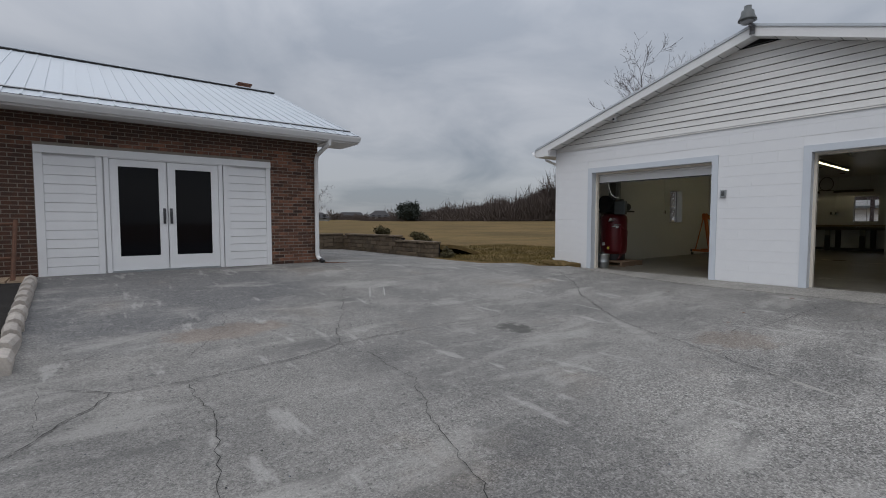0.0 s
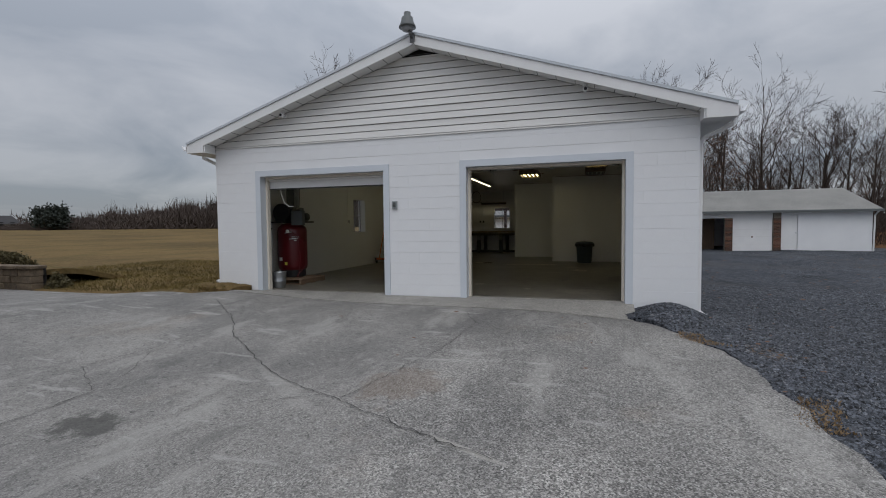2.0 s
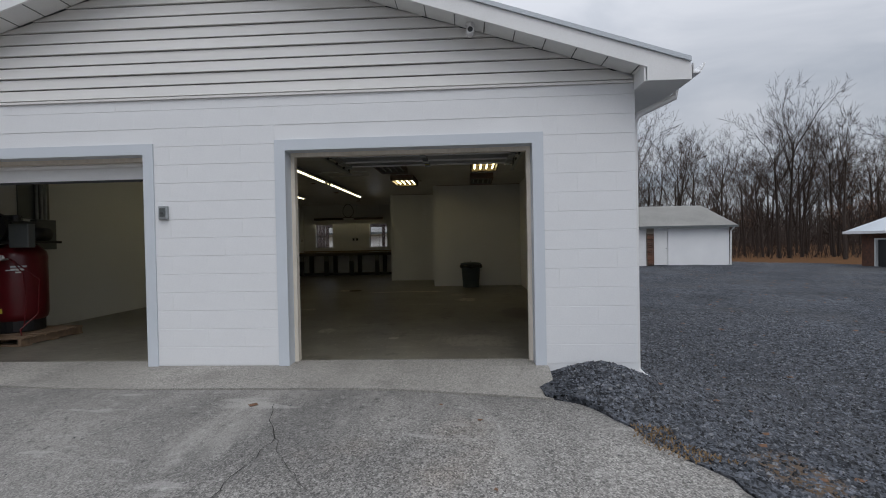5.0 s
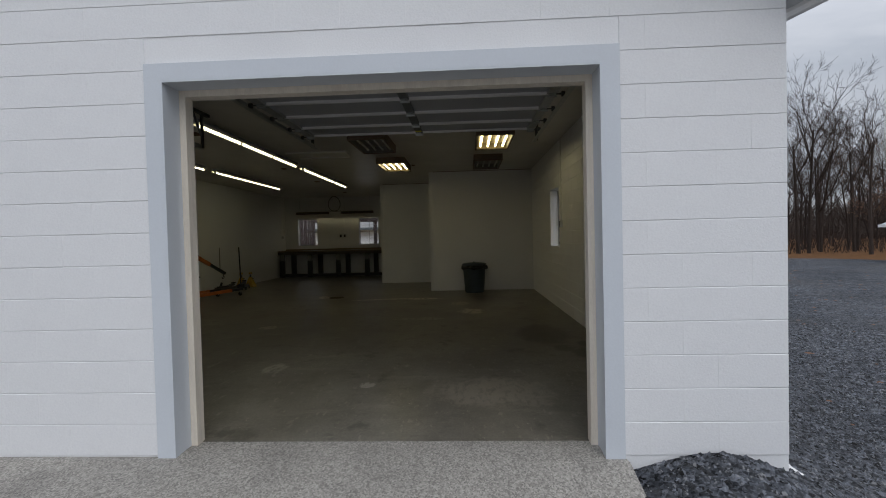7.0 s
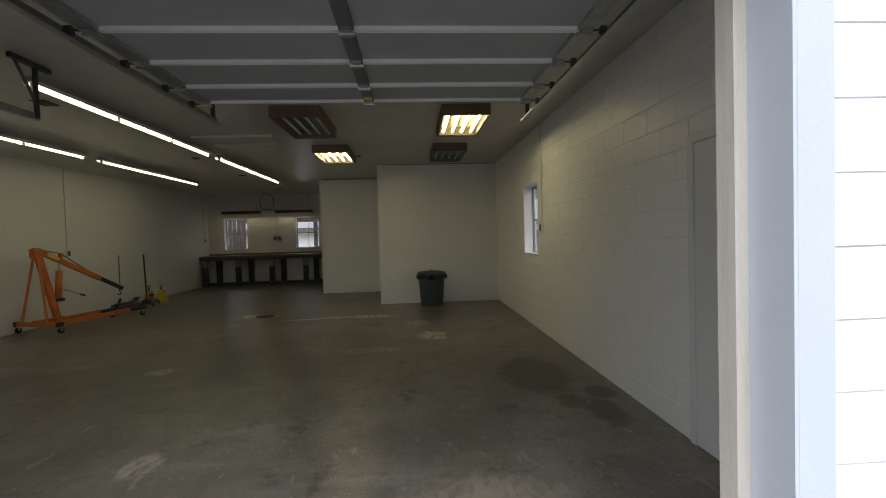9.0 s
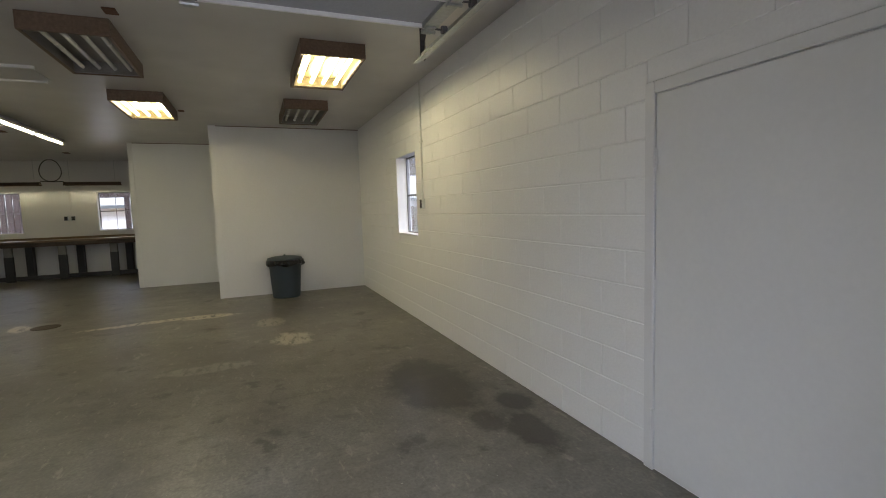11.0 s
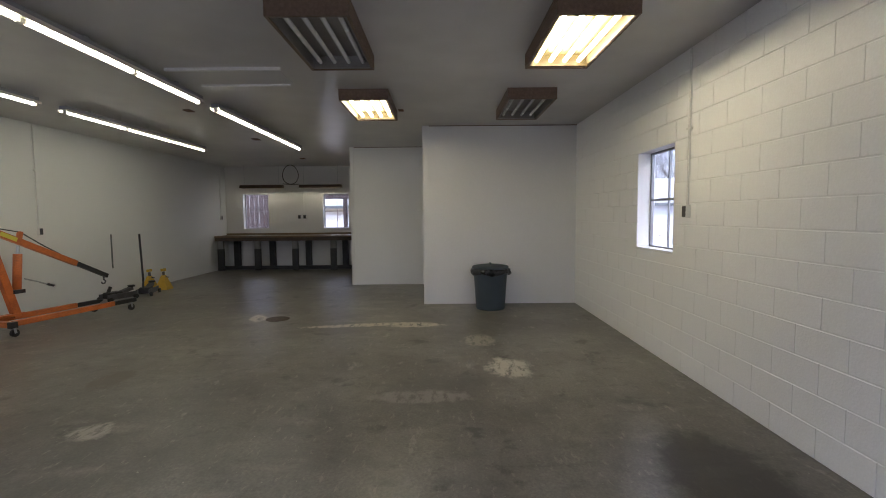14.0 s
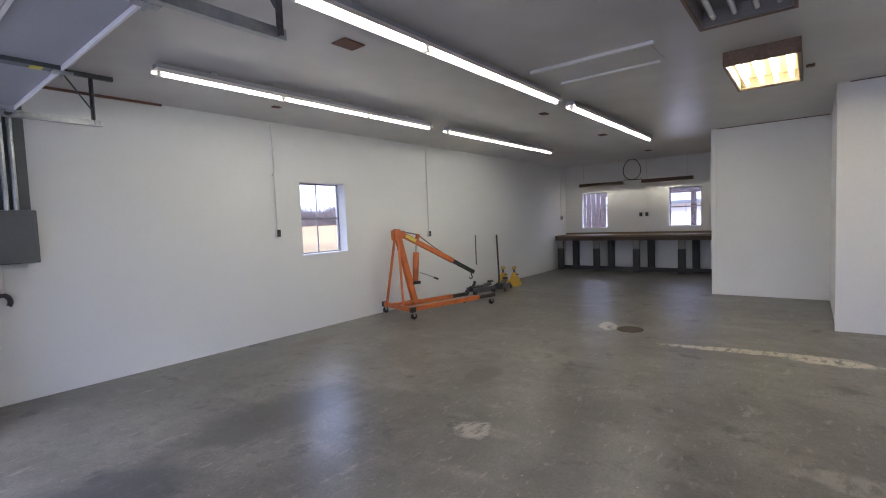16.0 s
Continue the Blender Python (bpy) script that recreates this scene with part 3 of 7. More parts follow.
def wall(bm, axis, t0, t1, u0, u1, z0, z1, holes):
    """A wall of thickness t0..t1 along axis 'x' or 'y', with rectangular holes (u0, u1, z0, z1) right through."""
    us = sorted({u0, u1, *(h[0] for h in holes), *(h[1] for h in holes)})
    zs = sorted({z0, z1, *(h[2] for h in holes), *(h[3] for h in holes)})
    us, zs = [u for u in us if u0 <= u <= u1], [z for z in zs if z0 <= z <= z1]
    solid = lambda i, j: 0 <= i < len(us) - 1 and 0 <= j < len(zs) - 1 and not any(
        h[0] < (us[i] + us[i + 1]) / 2 < h[1] and h[2] < (zs[j] + zs[j + 1]) / 2 < h[3] for h in holes)
    P = (lambda t, u, z: (u, t, z)) if axis == "x" else (lambda t, u, z: (t, u, z))

    def quad(*c):
        bm.faces.new([bm.verts.new(P(*q)) for q in c])
    for i in range(len(us) - 1):
        for j in range(len(zs) - 1):
            if not solid(i, j):
                continue
            a, b, c, d = us[i], us[i + 1], zs[j], zs[j + 1]
            quad((t0, a, c), (t0, b, c), (t0, b, d), (t0, a, d))
            quad((t1, a, c), (t1, a, d), (t1, b, d), (t1, b, c))
            if not solid(i - 1, j):
                quad((t0, a, c), (t0, a, d), (t1, a, d), (t1, a, c))
            if not solid(i + 1, j):
                quad((t0, b, c), (t1, b, c), (t1, b, d), (t0, b, d))
            if not solid(i, j - 1):
                quad((t0, a, c), (t1, a, c), (t1, b, c), (t0, b, c))
            if not solid(i, j + 1):
                quad((t0, a, d), (t0, b, d), (t1, b, d), (t1, a, d))
    bmesh.ops.remove_doubles(bm, verts=bm.verts, dist=0.0005)
    bmesh.ops.recalc_face_normals(bm, faces=bm.faces)
    return bm


def sstep(v, a, b):
    t = min(1.0, max(0.0, (v - a) / (b - a)))
    return t * t * (3 - 2 * t)


def ground_z(x, y):
    """The lie of the land: a yard that climbs to the brick house and up to the garage sill, and dips to the stone yard."""
    z = -0.23 + 0.5 * sstep(y, 5, 11.2) * (1 - 0.5 * sstep(x, -6, -1))
    z += 0.16 * sstep(x, -5, -0.9) * sstep(y, -0.3, 3) * (1 - sstep(y, 9, 11))
    z -= 0.2 * sstep(-y, 0, 2) * (1 - sstep(x, 0, 20))
    far = math.hypot(x, y)
    z += 0.014 * max(0, far - 28) * sstep(y, 4, 30) * (1 - 0.6 * sstep(far, 150, 400))
    z -= 0.012 * max(0, far - 25) * sstep(-y, 2, 15) * (1 - sstep(far, 60, 90))
    return z


def drive_edge(x):
    """Where the concrete ends and the stone yard begins."""
    return 0.03 + 0.87 * sstep(x, -2.7, 0.1) + 0.025 * math.sin(7 * x) + 0.02 * math.sin(17 * x + 1)


def span(a, b, step):
    n = max(1, round((b - a) / step))
    return [a + (b - a) * i / n for i in range(n + 1)]

# ---- the ground ----
W, L = 9.25, 15.45                     # the garage's outside width (y) and length (x)
FH, CEIL = 2.995, 3.048                 # block wall's top at the front, ceiling's height
DOORS = ((1.07, 3.78), (5.37, 8.15))   # the two garage openings along y
DOOR_TOP = 2.37


def lawn_z(x, y):
    if -0.35 < x < L + 0.3 and -0.3 < y < W - 0.02:
        return -0.3
    z = ground_z(x, y)
    if (x < -1.15 and y < 19.6) or (x < -0.2 and y < 8.7):
        return z - 0.09
    if y < 0.2 and x < 30 and y > -24:
        return z - 0.09
    return z + 0.01


gx = sorted({-700, -450, -300, -200, -140, -100, -70, -50, *span(-40, -14, 2), *span(-14, 16, 0.6), -1.3, -1.12, -0.34, -0.19, L + 0.31, *span(16, 40, 2), *span(45, 90, 5), 110, 140, 200, 300, 450, 700})
gy = sorted({-700, -450, -300, -200, -140, -100, -80, -60, *span(-50, -6, 2), *span(-6, 20, 0.6), W - 0.03, W + 0.02, *span(20, 60, 2), *span(65, 100, 5), 130, 170, 230, 300, 450, 700})
verts = [(x, y, lawn_z(x, y) + 0.02 * noise.noise(Vector((x * 0.9, y * 0.9, 0)))) for x in gx for y in gy]
ny = len(gy)
faces = [(i * ny + j, (i + 1) * ny + j, (i + 1) * ny + j + 1, i * ny + j + 1) for i in range(len(gx) - 1) for j in range(ny - 1)]
structure(sheet("ground", verts, faces, M_ground), "straw-coloured winter grass field with brown leaf litter under trees", "ground")


def lofted(name, xs, lo, hi, step, material, height):
    verts, faces, cols = [], [], []
    n = max(2, round(max(hi(x) - lo(x) for x in xs) / step))
    for x in xs:
        a, b = lo(x), hi(x)
        for j in range(n + 1):
            y = a + (b - a) * j / n
            verts.append((x, y, height(x, y)))
    k = n + 1
    for i in range(len(xs) - 1):
        for j in range(n):
            faces.append((i * k + j, (i + 1) * k + j, (i + 1) * k + j + 1, i * k + j + 1))
    m = len(verts)                      # a skirt gives the slab its thickness
    rim = [i * k for i in range(len(xs))] + [(len(xs) - 1) * k + j for j in range(1, k)] + [i * k + n for i in range(len(xs) - 2, -1, -1)] + [j for j in range(n - 1, 0, -1)]
    for q in rim:
        x, y, z = verts[q]
        verts.append((x, y, z - 0.12))
    for a in range(len(rim)):
        b = (a + 1) % len(rim)
        faces.append((rim[a], m + a, m + b, rim[b]))
    return sheet(name, verts, faces, material, smooth=False)


slab = lambda x, y: ground_z(x, y) + 0.012 * noise.noise(Vector((x * 0.5, y * 0.5, 3)))
d1 = lofted("driveway", span(-24, -12, 0.4) + span(-11.8, -5.86, 0.2), drive_edge, lambda x: 11.14, 0.2, M_drive, slab)
structure(d1, "cracked and stained grey concrete driveway", "driveway")
d2 = lofted("driveway_side", span(-5.86, -1.25, 0.25), drive_edge, lambda x: 19.4, 0.3, M_drive, slab)
structure(d2, "cracked grey concrete driveway beside the brick building", "driveway")
d3 = lofted("driveway_front", span(-1.25, -0.66, 0.1), drive_edge, lambda x: 8.75 - 0.35 * sstep(x, -1.25, -0.6), 0.25, M_drive, slab)
structure(d3, "grey concrete driveway before the garage sill", "driveway")
apron = lofted("apron", [-0.64, -0.45, -0.25, -0.05, 0.1, 0.21], lambda x: 0.95 if x < 0 else 1.0, lambda x: 8.42 if x < 0 else 8.2, 0.4, M_apron,
               lambda x, y: ground_z(x, y) * (1 - sstep(x, -0.7, 0.1)) - 0.012 * sstep(x, -0.7, 0.1) + 0.008)
structure(apron, "pale concrete sill slab under the garage doors", "pavement")


def yard_z(x, y):
    z = ground_z(x, y) - 0.012 + 0.025 * noise.noise(Vector((x * 1.3, y * 1.3, 5))) + 0.05 * noise.noise(Vector((x * 0.25, y * 0.25, 9)))
    z += 0.25 * math.exp(-((x + 0.12) / 0.62) ** 2 - ((y - 0.42) / 0.55) ** 2)
    return z


xs = span(-24, -3, 0.4) + span(-2.85, -0.02, 0.12)
y1 = lofted("stone_yard", xs, lambda x: -22, lambda x: drive_edge(x) + 0.02 + 0.28 * sstep(x, -0.70, -0.64), 0.16, M_gravel, yard_z)
structure(y1, "dark blue-grey crushed stone yard", "gravel")
y2 = lofted("stone_yard_side", span(-0.02, 29, 0.35), lambda x: -22 + 6 * sstep(x, 15, 29), lambda x: -0.004, 0.3, M_gravel, yard_z)
structure(y2, "dark crushed stone yard beside the garage", "gravel")

# loose stone chips where the yard is passed nearest
rng = np.random.default_rng(4)
base = np.array([(1, 0, 0), (0, 1, 0), (-1, 0, 0), (0, -1, 0), (0, 0, 1)], float)
tri = np.array([(0, 1, 4), (1, 2, 4), (2, 3, 4), (3, 0, 4)])


def chips(name, n, xr, yr, smin, smax, keep, height, material, flat=0.7):
    vs, fs, c = [], [], 0
    while c < n:
        x, y = rng.uniform(*xr), rng.uniform(*yr)
        if not keep(x, y):
            continue
        s, a = rng.uniform(smin, smax), rng.uniform(0, 6.28)
        r = np.array([(math.cos(a), math.sin(a), 0), (-math.sin(a), math.cos(a), 0), (0, 0, 1)])
        v = (base * (1 + rng.uniform(-0.35, 0.35, (5, 3)))) * (s, s * rng.uniform(0.5, 1), s * flat) @ r + (x, y, height(x, y))
        vs.append(v)
        fs.append(tri + 5 * c)
        c += 1
    ob = sheet(name, np.concatenate(vs).tolist(), np.concatenate(fs).tolist(), material, smooth=False)
    ob["kind"] = "stuff"
    return ob


tagged(chips("stone_chips", 90000, (-6, 6), (-5, 0.95), 0.010, 0.030, lambda x, y: (y < drive_edge(x) - 0.02 + 0.05 * rng.uniform(-1, 1)) if x < -0.03 else y < -0.03,
             lambda x, y: yard_z(x, y) - 0.004, M_stone), "loose dark crushed stone chips", "gravel")
tagged(chips("fallen_leaves", 420, (-5, 18), (-14, 0.4), 0.02, 0.055, lambda x, y: (y < drive_edge(x)) if x < 0 else y < -0.1,
             lambda x, y: yard_z(x, y) + 0.004, M_deadleaf, 0.25), "dry brown fallen leaves on the stone yard", "leaves")
tagged(chips("leaves_on_concrete", 9, (-3.5, -0.7), (0.8, 8), 0.02, 0.05, lambda x, y: True, lambda x, y: slab(x, y) + 0.004, M_deadleaf, 0.25),
       "dry brown leaves on the concrete", "leaves")
tagged(chips("drive_pebbles", 260, (-11, -1), (0.3, 9), 0.003, 0.010, lambda x, y: True, lambda x, y: slab(x, y) + 0.001, M_stone), "small stray stone chips on the concrete", "gravel")


def blades(name, n, xr, yr, hmin, hmax, keep, height, material, label):
    vs, fs, c = [], [], 0
    while c < n:
        x, y = rng.uniform(*xr), rng.uniform(*yr)
        if not keep(x, y):
            continue
        h, a, w = rng.uniform(hmin, hmax), rng.uniform(0, 6.28), 0.006 + 0.004 * rng.uniform()
        lx, ly = rng.normal(0, 0.6, 2) * h
        z = height(x, y) - 0.01
        vs += [(x - w * math.cos(a), y - w * math.sin(a), z), (x + w * math.cos(a), y + w * math.sin(a), z), (x + lx, y + ly, z + h)]
        fs.append((3 * c, 3 * c + 1, 3 * c + 2))
        c += 1
    ob = sheet(name, vs, fs, material, smooth=False)
    return tagged(ob, label, "grass", kind="stuff")


blades("lawn_grass", 26000, (-1.2, 7), (8.4, 18), 0.03, 0.10, lambda x, y: (y > W + 0.03 if x > -0.02 else x > -1.16 + 0.1 * math.sin(3 * y) and (y > 8.75 or x > -0.6 and y > 8.45)) and rng.uniform() < 1.3 - 0.06 * (y - 8),
       lambda x, y: lawn_z(x, y) if y > 8.8 else ground_z(x, y) + 0.01, M_grassblade, "short straw-coloured winter grass beside the garage")
blades("edge_grass", 900, (-5.2, -1.2), (-0.4, 0.6), 0.012, 0.03, lambda x, y: abs(y - drive_edge(x) + 0.12 + 0.1 * math.sin(5 * x)) < 0.16 and math.sin(2.6 * x + 5.4) > 0.55, lambda x, y: yard_z(x, y) + 0.012, M_straw, "dry grass tufts along the concrete edge")

structure(lofted("soil_patch", span(-0.62, -0.02, 0.06), lambda x: 8.43 + 0.06 * math.sin(9 * x), lambda x: 9.7, 0.07, M_ground,
                 lambda x, y: ground_z(x, y) + 0.035 * sstep(x, -0.62, -0.4) + 0.03 * noise.noise(Vector((6 * x, 6 * y, 2)))), "bare soil and dead grass at the garage corner", "soil")

# cracks in the concrete


def crack(pts, w=0.012, seed=0):
    r = random.Random(seed)
    line = []
    for (a, b), (c, d) in zip(pts, pts[1:]):
        n = max(2, int(math.hypot(c - a, d - b) / 0.07))
        for i in range(n):
            t = i / n
            line.append((a + (c - a) * t + r.gauss(0, 0.012), b + (d - b) * t + r.gauss(0, 0.012)))
    line.append(pts[-1])
    vs, fs = [], []
    for i, (x, y) in enumerate(line):
        x2, y2 = line[min(i + 1, len(line) - 1)]
        x1, y1_ = line[max(i - 1, 0)]
        dx, dy = x2 - x1, y2 - y1_
        q = math.hypot(dx, dy) or 1
        k = w * r.uniform(0.22, 0.75) / 2
        for s in (-1, 1):
            vs.append((x - s * dy / q * k, y + s * dx / q * k, slab(x, y) + 0.011))
        if i:
            fs.append((2 * i - 2, 2 * i - 1, 2 * i + 1, 2 * i))
    ob = sheet("crack", vs, fs, M_crack, smooth=False)
    return structure(ob, "dark irregular crack in the concrete driveway", "crack")


M_crack = mat("crack_dirt", (0.035, 0.033, 0.030), 0.95, 0.3, 8, 60, 0.2)
crack([(-10.75, 4.4), (-10.43, 4.91), (-10.13, 5.36), (-10.02, 5.46), (-9.89, 5.74), (-9.37, 5.69), (-8.62, 5.76), (-8.23, 5.82), (-7.81, 5.99), (-7.21, 6.04), (-6.53, 6.06), (-5.72, 5.98), (-5.11, 6.03)], 0.016, 1)
crack([(-9.89, 5.74), (-9.98, 5.86), (-10.17, 6.03), (-10.33, 6.15)], 0.013, 2)
crack([(-10.32, 6.08), (-10.33, 5.58), (-10.30, 5.16)], 0.006, 12)
crack([(-9.35, 5.62), (-9.35, 5.35), (-9.31, 4.93), (-9.39, 4.4), (-9.52, 3.8), (-9.66, 3.2)], 0.010, 6)
crack([(-10.33, 6.5), (-10.1, 6.66), (-9.79, 6.99), (-9.48, 7.2), (-8.97, 7.57), (-8.57, 7.82), (-8.15, 7.92), (-7.24, 8.38), (-6.27, 8.75), (-5.4, 9.2)], 0.010, 3)
crack([(-7.78, 6.02), (-7.64, 6.42), (-7.27, 7.03), (-6.64, 8.26), (-6.5, 8.55)], 0.010, 4)
crack([(-7.67, 5.61), (-7.72, 5.09), (-7.75, 4.61), (-7.86, 4.42), (-7.97, 4.13), (-8.14, 3.88), (-8.2, 3.65), (-8.31, 3.37), (-8.45, 2.96), (-8.62, 2.5)], 0.009, 5)
crack([(-7.86, 4.42), (-7.75, 4.18), (-7.6, 3.88), (-7.5, 3.5)], 0.006, 7)
crack([(-9.32, 6.17), (-9.04, 6.63), (-8.73, 7.11), (-8.6, 7.52), (-8.61, 7.92), (-8.65, 8.38)], 0.007, 10)
crack([(-4.68, 6.76), (-4.04, 6.66), (-3.14, 6.69), (-2.67, 6.56), (-2.28, 6.44), (-1.9, 6.3)], 0.012, 13)
crack([(-4.70, 6.74), (-5.11, 6.03), (-4.6, 6.22), (-4.0, 6.60)], 0.008, 14)
crack([(-1.53, 7.94), (-2.34, 6.91), (-2.75, 6.52), (-3.11, 6.22), (-3.54, 5.63), (-4.17, 4.81), (-4.37, 4.41), (-4.53, 4.03), (-4.62, 3.8), (-4.7, 3.67), (-4.8, 3.48), (-5.05, 2.9), (-5.3, 2.3)], 0.016, 8)
crack([(-1.08, 3.49), (-1.45, 3.38), (-1.72, 3.21), (-2.48, 3.27), (-3.02, 3.34), (-3.46, 3.47), (-3.78, 3.58), (-4.38, 3.73), (-4.62, 3.8)], 0.012, 9)
crack([(-5.0, 4.7), (-4.8, 4.4), (-4.64, 4.12), (-4.56, 3.99)], 0.010, 15)
crack([(-1.72, 3.21), (-1.95, 3.10), (-2.3, 2.85), (-2.6, 2.5)], 0.006, 11)

# ---- garage: shell ----
WIN_R = (5.71, 6.56, 1.145, 2.23)       # side windows: along x, heights
WIN_B = ((7.72, 8.48, 1.18, 2.215), (5.30, 6.07, 1.18, 2.215))
SIDE_DOOR = (0.78, 1.80, 0.0, 2.045)
holes = [(a, b, -0.4, DOOR_TOP) for a, b in DOORS]
wall_front = structure(part("wall_front", wall(B(), "y", 0.0, 0.2, 0.0, W, -0.35, FH + 0.1, holes), M_block), "white-painted concrete block front wall with two garage openings", "wall")
wall_right = structure(part("wall_right", wall(B(), "x", 0.0, 0.2, 0.2, L, -0.35, CEIL + 0.06, [WIN_R]), M_inblock), "white-painted block side wall with a window", "wall")
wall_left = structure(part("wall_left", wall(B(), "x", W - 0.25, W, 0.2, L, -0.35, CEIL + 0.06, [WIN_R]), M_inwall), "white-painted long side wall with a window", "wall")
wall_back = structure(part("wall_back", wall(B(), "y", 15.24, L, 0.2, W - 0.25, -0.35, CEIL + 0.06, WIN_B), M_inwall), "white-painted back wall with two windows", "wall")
floor = structure(part("floor", box(B(), 0.21, 15.24, 0.2, W - 0.25, -0.2, 0.0), M_floor), "worn brown-grey concrete garage floor with oil stains", "floor")
ceiling = structure(part("ceiling", box(B(), 0.2, 15.24, 0.2, W - 0.25, CEIL, CEIL + 0.05), M_ceiling), "glossy grey-painted ceiling boards", "ceiling")

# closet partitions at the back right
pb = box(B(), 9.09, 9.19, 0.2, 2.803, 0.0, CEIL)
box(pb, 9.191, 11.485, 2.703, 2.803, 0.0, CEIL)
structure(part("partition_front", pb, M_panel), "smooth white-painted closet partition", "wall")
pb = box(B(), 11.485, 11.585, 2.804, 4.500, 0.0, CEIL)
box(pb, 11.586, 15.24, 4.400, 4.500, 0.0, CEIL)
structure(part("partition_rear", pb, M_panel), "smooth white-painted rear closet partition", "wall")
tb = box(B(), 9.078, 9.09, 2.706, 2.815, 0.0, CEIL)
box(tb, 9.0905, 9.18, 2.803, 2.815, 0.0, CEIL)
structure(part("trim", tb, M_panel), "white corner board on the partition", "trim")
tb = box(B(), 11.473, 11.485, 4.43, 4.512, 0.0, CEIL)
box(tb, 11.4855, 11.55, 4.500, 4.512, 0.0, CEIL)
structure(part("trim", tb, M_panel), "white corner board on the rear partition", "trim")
tb = box(B(), 9.076, 9.089, 0.2, 2.70, CEIL - 0.012, CEIL - 0.001)
box(tb, 11.47, 11.484, 2.82, 4.42, CEIL - 0.012, CEIL - 0.001)
structure(part("trim", tb, M_wood), "thin dark joint strip under the ceiling", "trim")

# gable
RIDGE_Y, RIDGE_Z, SLOPE = W / 2, 4.70, 0.323
roof_z = lambda y: RIDGE_Z - SLOPE * abs(y - RIDGE_Y)
# near-black backing: shade of the lap slots and vent put into its colour
gb = B()
for x in (0.02, 0.12):
    gb.faces.new([gb.verts.new(p) for p in ((x, 0, FH), (x, W, FH), (x, W, roof_z(W) - 0.16), (x, RIDGE_Y, RIDGE_Z - 0.16), (x, 0, roof_z(0) - 0.16))])
gable = structure(part("gable_front", gb, M_dark), "gable end above the garage doors, clad in siding", "gable")
lap, z, k = 0.127, FH - 0.01, 0
while z < RIDGE_Z - 0.44:
    def half(zz):
        return max(0.02, (RIDGE_Z - 0.18 - zz) / SLOPE)
    a, b = min(W / 2, half(z)), min(W / 2, half(z + lap))
    sb = B()
    lip, k = (-0.028, -0.019)[k % 2], k + 1          # each panel is two laps high: a deep shadow line, then a shallow one
    v = [sb.verts.new(p) for p in ((lip, RIDGE_Y - a, z + 0.011), (lip, RIDGE_Y + a, z + 0.011), (-0.004, RIDGE_Y + b, z + lap), (-0.004, RIDGE_Y - b, z + lap),
                                   (0.010, RIDGE_Y - a, z + 0.011), (0.010, RIDGE_Y + a, z + 0.011), (0.010, RIDGE_Y + b, z + lap), (0.019, RIDGE_Y - b, z + lap))]
    for f in ((0, 3, 2, 1), (0, 1, 5, 4), (1, 2, 6, 5), (2, 3, 7, 6), (3, 0, 4, 7)):
        sb.faces.new([v[i] for i in f])
    bmesh.ops.recalc_face_normals(sb, faces=sb.faces)
    part("siding_board", sb, M_siding, gable)
    z += lap
vent_z = z
sb = box(B(), -0.03, 0.018, RIDGE_Y - (RIDGE_Z - 0.18 - vent_z) / SLOPE - 0.1, RIDGE_Y + (RIDGE_Z - 0.18 - vent_z) / SLOPE + 0.1, vent_z - 0.005, vent_z + 0.02)
part("vent_sill", sb, M_siding, gable)
for i in range(4):
    zz = vent_z + 0.05 + 0.06 * i
    h = (RIDGE_Z - 0.2 - zz) / SLOPE
    if h > 0.05:
        part("louvre", box(B(), -0.01, 0.018, RIDGE_Y - h, RIDGE_Y + h, zz, zz + 0.012), M_steel_dark, gable)
part("base_strip", box(B(), -0.03, -0.001, 0.0, W, FH - 0.035, FH - 0.012), M_siding, gable)

